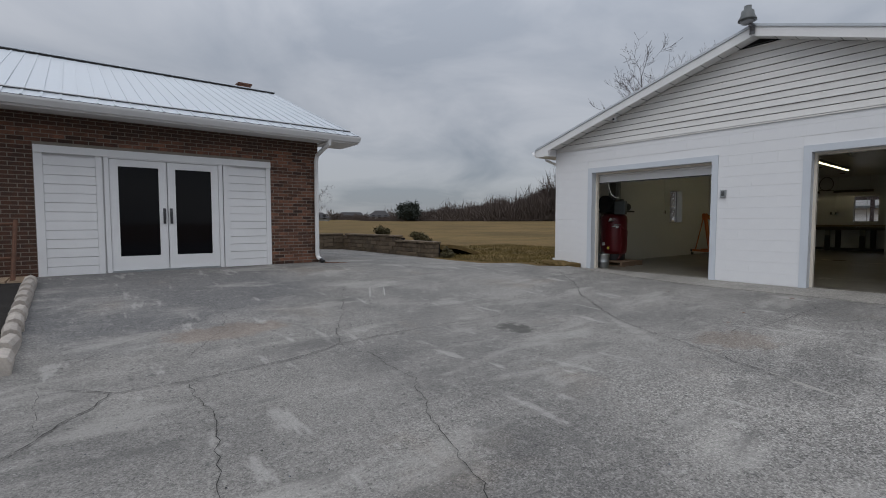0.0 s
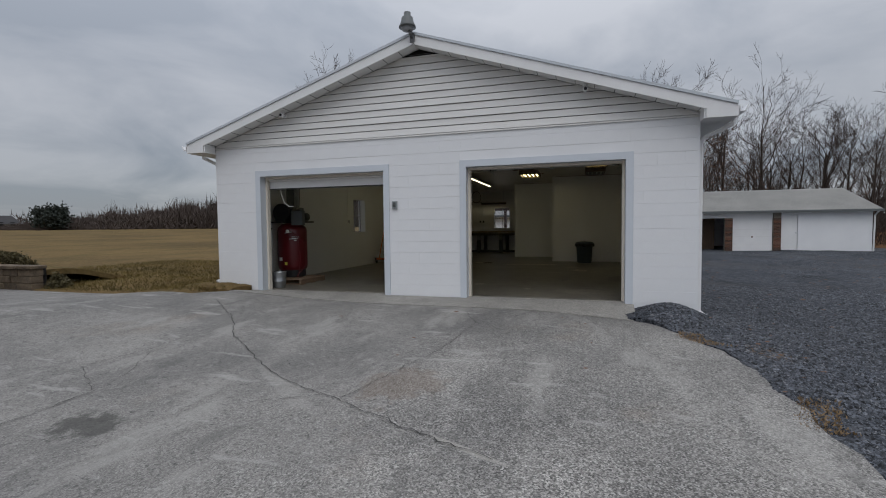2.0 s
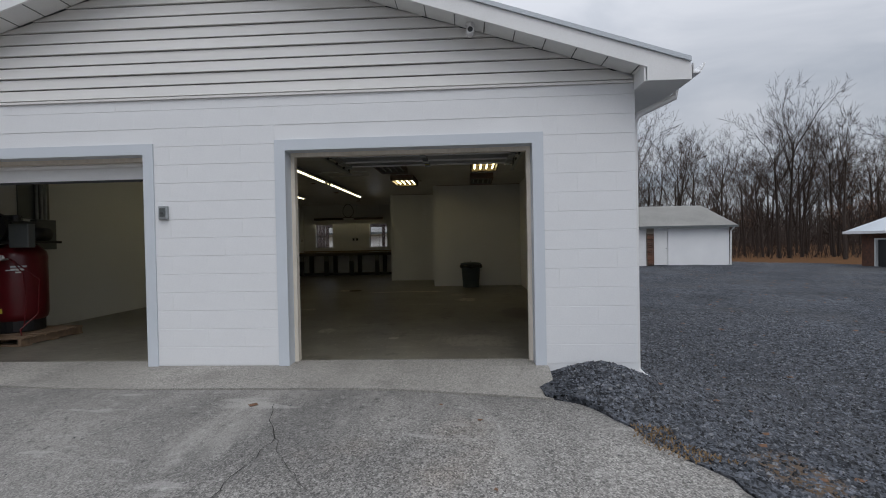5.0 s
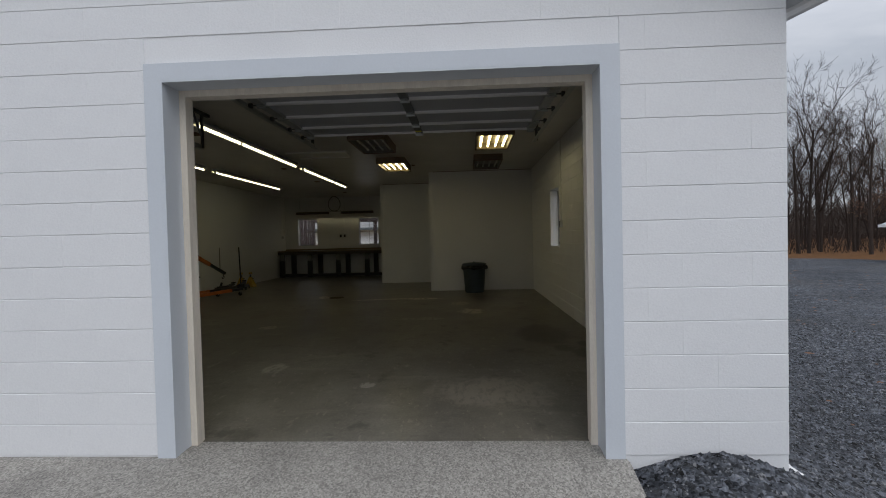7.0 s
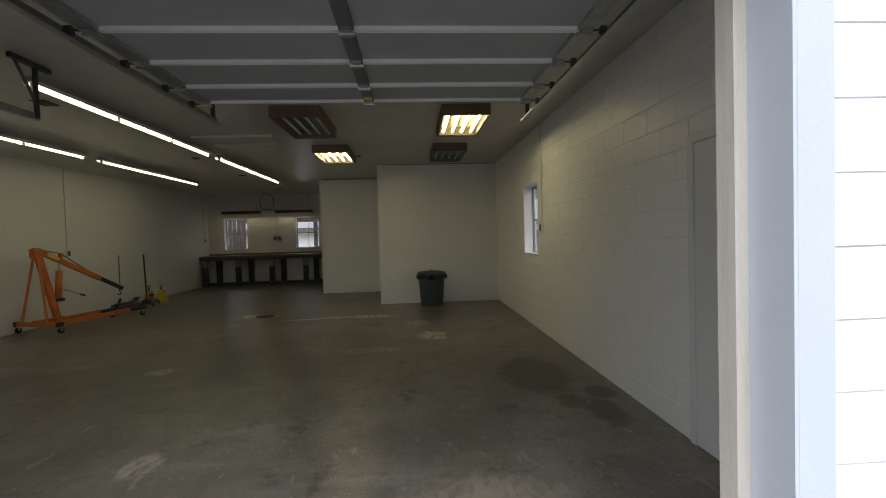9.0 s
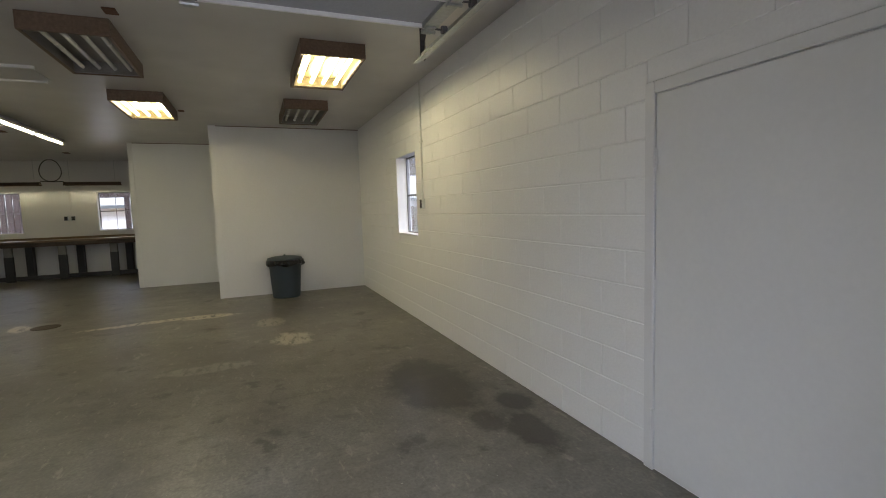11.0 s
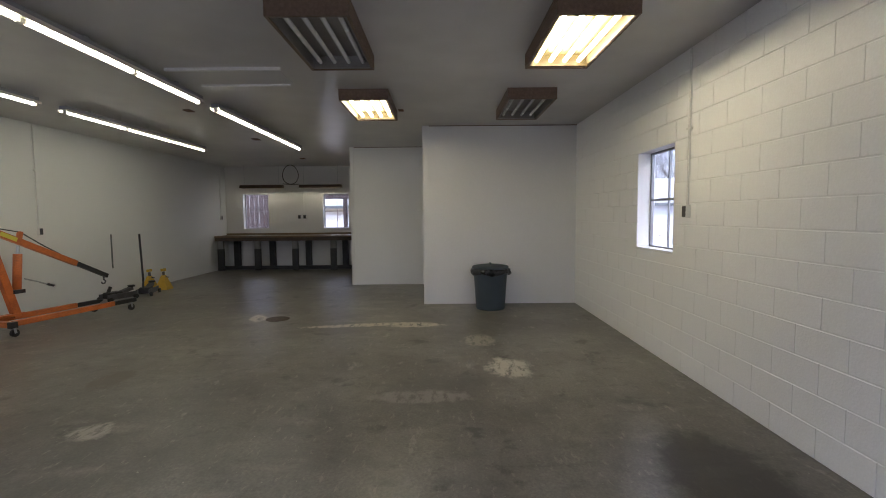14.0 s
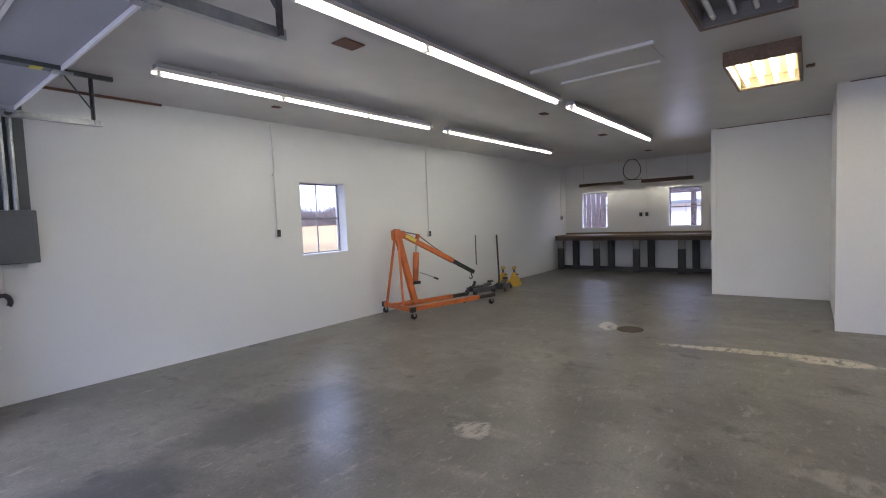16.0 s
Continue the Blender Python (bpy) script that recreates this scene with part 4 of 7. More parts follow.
# roof, rake boards, soffits, gutters
OV, EAVE = -0.32, 0.42                 # rake and eave overhangs
roof = thing("garage_roof", "white metal-edged low gable roof over the garage", "roof", kind="structure")
for s in (-1, 1):
    ye = RIDGE_Y + s * (W / 2 + EAVE)
    rb = B()
    for x0, x1, t, dz in ((OV, L + 0.3, 0.05, 0.0),):
        v = [rb.verts.new(p) for p in ((x0, RIDGE_Y, RIDGE_Z), (x1, RIDGE_Y, RIDGE_Z), (x1, ye, roof_z(ye)), (x0, ye, roof_z(ye)),
                                       (x0, RIDGE_Y, RIDGE_Z - t), (x1, RIDGE_Y, RIDGE_Z - t), (x1, ye, roof_z(ye) - t), (x0, ye, roof_z(ye) - t))]
        for f in ((0, 1, 2, 3), (7, 6, 5, 4), (0, 3, 7, 4), (1, 5, 6, 2), (3, 2, 6, 7), (0, 4, 5, 1)):
            rb.faces.new([v[i] for i in f])
    bmesh.ops.recalc_face_normals(rb, faces=rb.faces)
    part("roof_slope", rb, M_roofwhite, roof)

    def slanted(x0, x1, ya, yb, top, bottom):
        q = B()
        v = [q.verts.new((x, y, roof_z(y) + dz)) for x in (x0, x1) for y in (ya, yb) for dz in (top, bottom)]
        for f in ((0, 1, 3, 2), (4, 6, 7, 5), (0, 2, 6, 4), (1, 5, 7, 3), (0, 4, 5, 1), (2, 3, 7, 6)):
            q.faces.new([v[i] for i in f])
        bmesh.ops.recalc_face_normals(q, faces=q.faces)
        return q
    part("rake_board", slanted(OV - 0.022, OV - 0.001, RIDGE_Y + s * 0.004, ye, -0.035, -0.20), M_white, roof)
    part("drip_edge", slanted(OV - 0.045, OV + 0.02, RIDGE_Y + s * 0.004, ye, 0.012, -0.033), M_roofwhite, roof)
    part("soffit", slanted(OV, -0.034, RIDGE_Y + s * 0.004, RIDGE_Y + s * (W / 2), -0.165, -0.18), M_soffit, roof)
    for k in range(1, 16):              # joints of the vented soffit panels
        yj = RIDGE_Y + s * 0.305 * k
        part("soffit_joint", slanted(OV + 0.004, -0.036, yj - 0.005, yj + 0.005, -0.18, -0.1835), M_greypanel, roof)
    yw = RIDGE_Y + s * W / 2
    y_lo, y_hi = min(yw + s * 0.003, ye), max(yw + s * 0.003, ye)
    ez = roof_z(ye)
    lo_, hi_ = sorted((yw + s * 0.001, yw - s * 0.02))
    part("eave_box", box(B(), OV, -0.036, lo_, hi_, ez - 0.203, roof_z(yw) - 0.17), M_white, roof)
    part("eave_soffit", box(B(), OV, L + 0.3, y_lo, y_hi, ez - 0.20, ez - 0.185), M_soffit, roof)
    part("eave_end", box(B(), OV - 0.023, OV - 0.002, y_lo + 0.002, y_hi - 0.002, ez - 0.203, ez - 0.01), M_white, roof)
    part("fascia", box(B(), OV, L + 0.3, ye - 0.01 + s * 0.012, ye + 0.01 + s * 0.012, ez - 0.20, ez - 0.052), M_white, roof)
    gb = B()
    yg = ye + s * 0.03
    prof = [(0, 0), (0, -0.10), (s * 0.07, -0.10), (s * 0.11, -0.02), (s * 0.115, 0.0), (s * 0.105, 0.0), (s * 0.065, -0.09), (s * 0.008, -0.09), (s * 0.008, 0)]
    rings = [[gb.verts.new((x, yg + a, ez - 0.04 + c)) for a, c in prof] for x in (OV - 0.01, L + 0.3)]
    for i in range(len(prof)):
        j = (i + 1) % len(prof)
        gb.faces.new((rings[0][i], rings[0][j], rings[1][j], rings[1][i]))
    for r_ in rings:
        gb.faces.new(r_)
    bmesh.ops.recalc_face_normals(gb, faces=gb.faces)
    part("gutter", gb, M_white, roof)
    xg = OV + 0.5
    part("downspout", tube(B(), [(xg, yg + s * 0.05, ez - 0.14), (xg, yg + s * 0.04, ez - 0.22), (xg, yw + s * 0.10, ez - 0.40), (xg, yw + s * 0.05, ez - 0.50), (xg, yw + s * 0.05, ground_z(xg, yw) + 0.12),
                                 (xg - 0.02, yw + s * 0.10, ground_z(xg, yw) + 0.05), (xg - 0.12, yw + s * 0.12, ground_z(xg, yw) + 0.04)], 0.036, 8), M_white, roof)

# lamp on the gable's peak
lamp = thing("barn_light", "dark grey weathered barn light on the peak of the gable", "lamp")
part("cap", lathe(B(), [(0.02, 0.26), (0.06, 0.26), (0.06, 0.20), (0.10, 0.17), (0.11, 0.10), (0.145, 0.03), (0.15, 0.0), (0.12, 0.0)][::-1], 16, (OV - 0.1, RIDGE_Y + 0.07, RIDGE_Z + 0.06)), M_greypanel, lamp, smooth=True)
part("globe", lathe(B(), [(0.03, -0.07), (0.09, -0.05), (0.115, 0.0), (0.10, 0.003)], 16, (OV - 0.1, RIDGE_Y + 0.07, RIDGE_Z + 0.06)), M_section, lamp, smooth=True)
part("arm", tube(B(), [(OV - 0.05, RIDGE_Y, RIDGE_Z - 0.12), (OV - 0.12, RIDGE_Y + 0.01, RIDGE_Z - 0.05), (OV - 0.11, RIDGE_Y + 0.05, RIDGE_Z + 0.02)], 0.022, 8), M_steel_dark, lamp)
part("bracket", box(B(), OV - 0.07, OV - 0.046, RIDGE_Y - 0.04, RIDGE_Y + 0.04, RIDGE_Z - 0.18, RIDGE_Z - 0.03), M_steel_dark, lamp)


def camera_thing(y):
    z = roof_z(y) - 0.185
    t = thing("security_camera", "small white bullet camera under the rake soffit", "camera", "security cameras")
    part("mount", lathe(B(), [(0.04, -0.03), (0.045, 0.0)], 14, (-0.16, y, z)), M_white, t)
    part("housing", tube(B(), [(-0.10, y, z - 0.075), (-0.22, y, z - 0.085), (-0.235, y, z - 0.086)], [0.036, 0.04, 0.036], 14), M_white, t, smooth=True)
    part("stem", tube(B(), [(-0.16, y, z - 0.02), (-0.15, y, z - 0.06)], 0.014, 8), M_white, t)
    part("lens", tube(B(), [(-0.234, y, z - 0.086), (-0.239, y, z - 0.086)], 0.027, 14), M_black, t)


camera_thing(7.45)
camera_thing(1.72)

# garage openings: trim, jambs, stops, doors
for i, (a, b) in enumerate(DOORS):
    d = thing(f"door_{i + 1}", "open white overhead garage door in a pale aluminium-clad frame", "door", kind="structure")
    w = 0.105
    zb = -0.055
    part("trim", box(B(), -0.020, 0.0, a - w, a, zb, DOOR_TOP + w), M_trim, d)
    part("trim", box(B(), -0.020, 0.0, b, b + w, zb, DOOR_TOP + w), M_trim, d)
    part("trim", box(B(), -0.020, 0.0, a, b, DOOR_TOP, DOOR_TOP + w), M_trim, d)
    part("jamb", box(B(), -0.019, 0.20, a, a + 0.012, zb + 0.01, DOOR_TOP), M_trim, d)
    part("jamb", box(B(), -0.019, 0.20, b - 0.012, b, zb + 0.01, DOOR_TOP), M_trim, d)
    part("jamb", box(B(), -0.019, 0.20, a + 0.012, b - 0.012, DOOR_TOP - 0.012, DOOR_TOP), M_trim, d)
    part("stop", box(B(), 0.15, 0.235, a + 0.0125, a + 0.055, -0.01, DOOR_TOP - 0.0125), M_wood_cream, d, "cream wooden door stop")
    part("stop", box(B(), 0.15, 0.235, b - 0.055, b - 0.0125, -0.01, DOOR_TOP - 0.0125), M_wood_cream, d, "cream wooden door stop")
    part("stop", box(B(), 0.15, 0.235, a + 0.055, b - 0.055, DOOR_TOP - 0.055, DOOR_TOP - 0.0125), M_wood_cream, d, "cream wooden door stop")
    part("weather_strip", box(B(), 0.236, 0.25, a + 0.02, a + 0.045, 0.0, DOOR_TOP - 0.05), M_black, d)
    part("weather_strip", box(B(), 0.236, 0.25, b - 0.045, b - 0.02, 0.0, DOOR_TOP - 0.05), M_black, d)
    # raised door: four sections on horizontal tracks
    end = 2.745 if i == 0 else 2.45
    sec = 0.475
    y0, y1_ = a - 0.015, b + 0.015
    zd = 2.60
    for kx in range(5):
        x1 = end - (kx * sec + (0.0 if kx == 0 else -0.065))
        x0 = end - (kx + 1) * sec + 0.065 + 0.006
        if i == 1 and kx == 4:          # the last section still hangs round the bend
            m = pose(0.55, 0, 2.615, 0, -50, 0)
            panel = box(B(), -sec + 0.006, 0, y0, y1_, 0.02, 0.06, m)
            part("section", panel, M_white, d)
            box_low = box(B(), 0.268, 0.300, y0, y1_, 2.13, 2.345)
            part("bottom_section", box_low, M_white, d)
            part("bottom_seal", box(B(), 0.272, 0.296, y0, y1_, 2.105, 2.13), M_black, d)
            continue
        # section in grey, not white: the underside's shade is in the colour
        part("section", box(B(), x0, x1, y0, y1_, zd + 0.03, zd + 0.07), M_section, d, "white steel door section, its underside's shade put into a grey colour", 0.004)
        part("rail", box(B(), x0 - 0.002, x0 + 0.018, y0 + 0.002, y1_ - 0.002, zd + 0.008, zd + 0.03), M_white, d)
        part("rail", box(B(), x1 - 0.016, x1 - 0.001, y0 + 0.002, y1_ - 0.002, zd + 0.006, zd + 0.03), M_white, d)
        for yy, ww in ((y0 + 0.05, 0.09), ((y0 + y1_) / 2, 0.08), (y1_ - 0.05, 0.09)):
            part("stile", box(B(), x0 + 0.019, x1 - 0.017, yy - ww / 2, yy + ww / 2, zd + 0.004, zd + 0.03), M_steel if abs(yy - (y0 + y1_) / 2) > 0.1 else M_greypanel, d)
            hb = box(B(), x1 - 0.06, x1 + 0.05, yy - 0.03, yy + 0.03, zd - 0.008, zd + 0.004)
            tube(hb, [(x1 - 0.002, yy - 0.045, zd - 0.010), (x1 - 0.002, yy + 0.045, zd - 0.010)], 0.011, 6)
            part("hinge", hb, M_steel, d)
        for yy, s in ((y0 - 0.03, -1), (y1_ + 0.03, 1)):
            rb = tube(B(), [(x1 - 0.03, yy, zd + 0.0), (x1 - 0.03, yy + s * 0.03, zd + 0.0)], 0.025, 10)
            tube(rb, [(x1 - 0.03, yy - s * 0.10, zd), (x1 - 0.03, yy, zd)], 0.006, 6)
            part("roller", rb, M_steel_dark, d)
    part("yellow_tag", box(B(), end - 0.16, end - 0.10, (y0 + y1_) / 2 - 0.035, (y0 + y1_) / 2 + 0.035, zd + 0.001, zd + 0.0035), M_label, d, "yellow warning tag")
    tend = 3.30 if i == 0 else 3.07
    for yy, s in ((y0 - 0.065, -1), (y1_ + 0.065, 1)):
        tb = B()
        path = [(0.265, 0.0), (0.265, 2.22), (0.29, 2.36), (0.36, 2.49), (0.48, 2.57), (0.62, 2.60), (tend, 2.60)]
        for (xa, za), (xb, zb2) in zip(path, path[1:]):
            bar(tb, (xa, yy + s * 0.02, za), (xb, yy + s * 0.02, zb2), 0.006, 0.055)
            bar(tb, (xa, yy, za - 0.028 if za > 2.5 else za), (xb, yy, zb2 - 0.028 if zb2 > 2.5 else zb2), 0.045, 0.006)
        part("track", tb, M_steel, d, "galvanised steel track")
        hb = B()
        bar(hb, (tend - 0.05, yy + s * 0.03, 2.58), (tend - 0.05, yy + s * 0.03, CEIL - 0.01), 0.035, 0.004)
        bar(hb, (tend - 0.05, yy + s * 0.046, 2.58), (tend - 0.05, yy + s * 0.046, CEIL - 0.01), 0.004, 0.035)
        box(hb, tend - 0.30, tend + 0.12, yy + s * 0.03 - 0.02, yy + s * 0.03 + 0.02, CEIL - 0.04, CEIL - 0.001)
        bar(hb, (tend - 0.26, yy + s * 0.035, CEIL - 0.03), (tend - 0.06, yy + s * 0.035, 2.72), 0.03, 0.004)
        part("hanger", hb, M_steel_dark, d, "dark perforated angle-iron hanger")

sw = thing("key_switch_box", "small grey weatherproof switch box on the front wall", "switch")
part("case", box(B(), -0.05, -0.006, 5.10, 5.20, 1.63, 1.78), M_steel, sw, bevel=0.006)
part("face", box(B(), -0.056, -0.0505, 5.12, 5.18, 1.66, 1.755), M_greypanel, sw)
part("lock", tube(B(), [(-0.057, 5.15, 1.70), (-0.066, 5.15, 1.70)], 0.012, 10), M_steel_dark, sw)

# windows


def window(name, axis, t_in, t_out, u0, u1, z0, z1, n_cols, label):
    w = thing(name, label, "window", kind="structure")
    P = (lambda t, u, z: (u, t, z)) if axis == "x" else (lambda t, u, z: (t, u, z))

    def bx(ta, tb_, ua, ub, za, zb2):
        p, q = P(ta, ua, za), P(tb_, ub, zb2)
        return box(B(), min(p[0], q[0]), max(p[0], q[0]), min(p[1], q[1]), max(p[1], q[1]), za, zb2)
    d = 1 if t_out > t_in else -1
    tf = t_in + d * abs(t_out - t_in) * 0.72
    ta, tb_ = tf, tf + d * 0.035
    f = 0.020
    part("frame", bx(ta, tb_, u0, u0 + f, z0, z1), M_sash, w)
    part("frame", bx(ta, tb_, u1 - f, u1, z0, z1), M_sash, w)
    part("frame", bx(ta, tb_, u0 + f, u1 - f, z0, z0 + f), M_sash, w)
    part("frame", bx(ta, tb_, u0 + f, u1 - f, z1 - f, z1), M_sash, w)
    zm = z0 + (z1 - z0) * 0.5
    part("muntin", bx(ta + d * 0.004, tb_ - d * 0.004, u0 + f, u1 - f, zm - 0.013, zm + 0.013), M_sash, w)
    for k in range(1, n_cols):
        um = u0 + (u1 - u0) * k / n_cols
        part("muntin", bx(ta + d * 0.006, tb_ - d * 0.006, um - 0.006, um + 0.006, z0 + f, zm - 0.013), M_sash, w)
        part("muntin", bx(ta + d * 0.006, tb_ - d * 0.006, um - 0.006, um + 0.006, zm + 0.013, z1 - f), M_sash, w)
    for za, zb2 in ((z0 + f, zm - 0.013), (zm + 0.013, z1 - f)):
        for k in range(n_cols):
            ua, ub = u0 + (u1 - u0) * k / n_cols, u0 + (u1 - u0) * (k + 1) / n_cols
            g = part("pane", bx(tf + d * 0.016, tf + d * 0.020, ua + 0.009 + (f if k == 0 else 0), ub - 0.009 - (f if k == n_cols - 1 else 0), za, zb2), M_glass, w)
            g.visible_shadow = False
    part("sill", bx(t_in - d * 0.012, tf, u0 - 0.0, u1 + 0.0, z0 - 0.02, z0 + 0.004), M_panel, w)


window("window_1", "x", 0.2, 0.0, *WIN_R, 2, "steel-framed four-pane side window")
window("window_2", "x", W - 0.25, W, *WIN_R, 2, "steel-framed four-pane window onto the field")
window("window_3", "y", 15.24, L, *WIN_B[0], 2, "steel-framed four-pane back window above the bench")
window("window_4", "y", 15.24, L, *WIN_B[1], 2, "steel-framed four-pane back window above the bench")

# flush side door
sd = thing("side_door", "closed flush white side door with three butt hinges", "door", kind="structure")
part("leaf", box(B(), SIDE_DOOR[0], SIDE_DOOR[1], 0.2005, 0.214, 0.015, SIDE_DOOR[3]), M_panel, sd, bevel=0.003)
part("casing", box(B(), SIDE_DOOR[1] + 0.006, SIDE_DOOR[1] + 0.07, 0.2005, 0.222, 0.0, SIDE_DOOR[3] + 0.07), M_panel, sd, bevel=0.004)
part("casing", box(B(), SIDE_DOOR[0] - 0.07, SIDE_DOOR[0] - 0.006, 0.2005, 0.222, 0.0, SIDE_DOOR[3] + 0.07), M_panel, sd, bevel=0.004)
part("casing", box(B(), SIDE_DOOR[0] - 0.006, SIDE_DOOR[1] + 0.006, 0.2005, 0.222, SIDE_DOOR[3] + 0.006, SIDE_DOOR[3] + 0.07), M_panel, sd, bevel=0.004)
for z in (0.30, 1.02, 1.72):
    hb = tube(B(), [(SIDE_DOOR[1] + 0.003, 0.225, z - 0.055), (SIDE_DOOR[1] + 0.003, 0.225, z + 0.055)], 0.009, 8)
    box(hb, SIDE_DOOR[1] - 0.015, SIDE_DOOR[1] + 0.024, 0.2225, 0.2265, z - 0.05, z + 0.05)
    part("hinge", hb, M_panel, sd)

# ---- ceiling lights ----
INSIDE[0] = 0.285


def strip_light(x0, y):
    t = thing("strip_light", "long white fluorescent strip light with three lit tubes", "ceiling light", "fluorescent strips")
    x1 = x0 + 3.66
    # greyed housing: the dark line of its shaded side is painted in
    part("channel", box(B(), x0, x1, y - 0.05, y + 0.05, CEIL - 0.078, CEIL - 0.034), M_section, t, "white lamp housing, its shaded side put into a grey colour")
    for xm in (x0 + 0.5, x0 + 1.83, x0 + 3.16):
        part("hanger", box(B(), xm - 0.03, xm + 0.03, y - 0.02, y + 0.02, CEIL - 0.0345, CEIL - 0.001), M_steel, t)
    rf = box(B(), x0 - 0.01, x1 + 0.01, y - 0.06, y + 0.06, CEIL - 0.084, CEIL - 0.0785)
    for s in (-1, 1):
        lo, hi = sorted((y + s * 0.0605, y + s * 0.066))
        box(rf, x0 - 0.01, x1 + 0.01, lo, hi, CEIL - 0.112, CEIL - 0.0785)
    part("reflector", rf, M_fixture, t)
    for k in range(3):
        a = x0 + 0.02 + k * 1.215
        part("tube", tube(B(), [(a + 0.02, y, CEIL - 0.112), (a + 1.18, y, CEIL - 0.112)], 0.019, 10), M_lit, t, "lit fluorescent tube")
        for xe in (a, a + 1.18):
            part("lampholder", box(B(), xe, xe + 0.02, y - 0.022, y + 0.022, CEIL - 0.138, CEIL - 0.0805), M_fixture, t)


for x0, y in ((2.98, 7.47), (7.06, 7.47), (2.96, 5.46), (7.01, 5.45)):
    strip_light(x0, y)


def box_light(x0, y0, lit):
    t = thing("box_light", ("lit" if lit else "unlit") + " four-tube ceiling light in a brown wooden frame", "ceiling light", "wood-framed lights")
    x1, y1, zb = x0 + 1.22, y0 + 0.59, 2.912
    for bx_ in ((x0, x0 + 0.022, y0, y1), (x1 - 0.022, x1, y0, y1), (x0 + 0.022, x1 - 0.022, y0, y0 + 0.022), (x0 + 0.022, x1 - 0.022, y1 - 0.022, y1)):
        part("frame_board", box(B(), *bx_, zb, CEIL - 0.001), M_wood, t, "brown stained frame board")
    part("pan", box(B(), x0 + 0.0225, x1 - 0.0225, y0 + 0.0225, y1 - 0.0225, CEIL - 0.02, CEIL - 0.002), M_pan if lit else M_reflector, t)
    for s in (0, 1):
        xa = x0 + 0.023 if s == 0 else x1 - 0.06
        part("end_cap", box(B(), xa, xa + 0.037, y0 + 0.024, y1 - 0.024, zb + 0.01, CEIL - 0.021), M_pan if lit else M_reflector, t)
    for s in (y0 + 0.024, y1 - 0.03):
        part("side_reflector", box(B(), x0 + 0.061, x1 - 0.061, s, s + 0.006, zb + 0.006, CEIL - 0.021), M_pan if lit else M_reflector, t)
    for k in range(4):
        y = y0 + 0.097 + k * 0.132
        part("tube", tube(B(), [(x0 + 0.061, y, zb + 0.06), (x1 - 0.061, y, zb + 0.06)], 0.019, 10), M_lit_warm if lit else M_tube_off, t, "lit fluorescent tube" if lit else "unlit fluorescent tube")


box_light(4.105, 1.11, True)
box_light(4.105, 3.13, False)
box_light(6.47, 1.11, False)
box_light(6.47, 3.13, True)

hatch = thing("attic_hatch", "grey ceiling hatch with pale trim strips", "hatch", kind="structure")
part("panel", box(B(), 5.68, 6.205, 4.17, 5.26, CEIL - 0.012, CEIL - 0.0005), M_ceiling, hatch)
for bx_ in ((5.635, 5.675, 4.13, 5.30), (6.21, 6.245, 4.21, 5.22)):
    part("trim_strip", box(B(), *bx_, CEIL - 0.03, CEIL - 0.0005), M_conduit, hatch)
for x, y, s in ((3.89, 6.03, 0.11), (7.53, 6.07, 0.07), (10.02, 6.10, 0.09), (7.61, 3.07, 0.05), (13.1, 6.10, 0.08), (3.93, 3.08, 0.06), (4.6, 8.2, 0.05), (2.7, 4.4, 0.06)):
    t = thing("ceiling_plate", "small rusty brown cover plate on the ceiling", "cover plate", "ceiling plates")
    part("plate", box(B(), x - s, x + s, y - s * 0.75, y + s * 0.75, CEIL - 0.012, CEIL - 0.001), M_rust, t, bevel=0.003)
ob = thing("ceiling_crack_strip", "dark rusty strip along the ceiling edge", "strip", kind="structure")
part("strip", box(B(), 0.25, 3.6, 8.955, 8.999, CEIL - 0.02, CEIL - 0.001), M_rust, ob)

# ---- wall fittings ----


def outlet(x, y, z, axis, s, top=CEIL, plates=1):
    """A socket box with its conduit up to the ceiling. s: the way the wall faces."""
    t = thing("wall_outlet", "dark double socket with a white conduit up the wall", "outlet", "wall outlets")
    if axis == "x":
        lo, hi = sorted((y, y + s * 0.045))
        part("box", box(B(), x - 0.035, x + 0.035, lo, hi, z - 0.06, z + 0.06), M_conduit, t, bevel=0.004)
        lo, hi = sorted((y + s * 0.0455, y + s * 0.051))
        part("socket", box(B(), x - 0.028, x + 0.028, lo, hi, z - 0.05, z + 0.05), M_black, t)
        part("conduit", tube(B(), [(x, y + s * 0.016, z + 0.06), (x, y + s * 0.016, top - 0.02)], 0.011, 8), M_conduit, t)
        part("strap", box(B(), x - 0.03, x + 0.03, min(y, y + s * 0.03), max(y, y + s * 0.03), 2.3, 2.32), M_conduit, t)
    else:
        for k in range(plates):
            yy = y + k * 0.16
            part("box", box(B(), x - 0.045, x, yy - 0.045, yy + 0.045, z - 0.06, z + 0.06), M_steel, t, bevel=0.004)
            part("socket", box(B(), x - 0.052, x - 0.0455, yy - 0.036, yy + 0.036, z - 0.05, z + 0.05), M_black, t)
        part("conduit", tube(B(), [(x - 0.014, y + 0.03, z + 0.06), (x - 0.014, y + 0.03, top - 0.02)], 0.010, 8), M_conduit, t)


outlet(5.13, 0.205, 1.55, "x", 1)
outlet(5.01, W - 0.25, 1.49, "x", -1)
outlet(8.335, W - 0.25, 1.33, "x", -1)
outlet(14.58, W - 0.25, 1.52, "x", -1)
outlet(14.95, 6.62, 1.53, "y", -1, 2.45, 2)

sc = thing("wall_scale", "thin faded grey marking strip on the side wall", "strip")
part("strip", box(B(), 9.955, 9.99, W - 0.258, W - 0.2505, 0.55, 1.22), M_greypanel, sc)

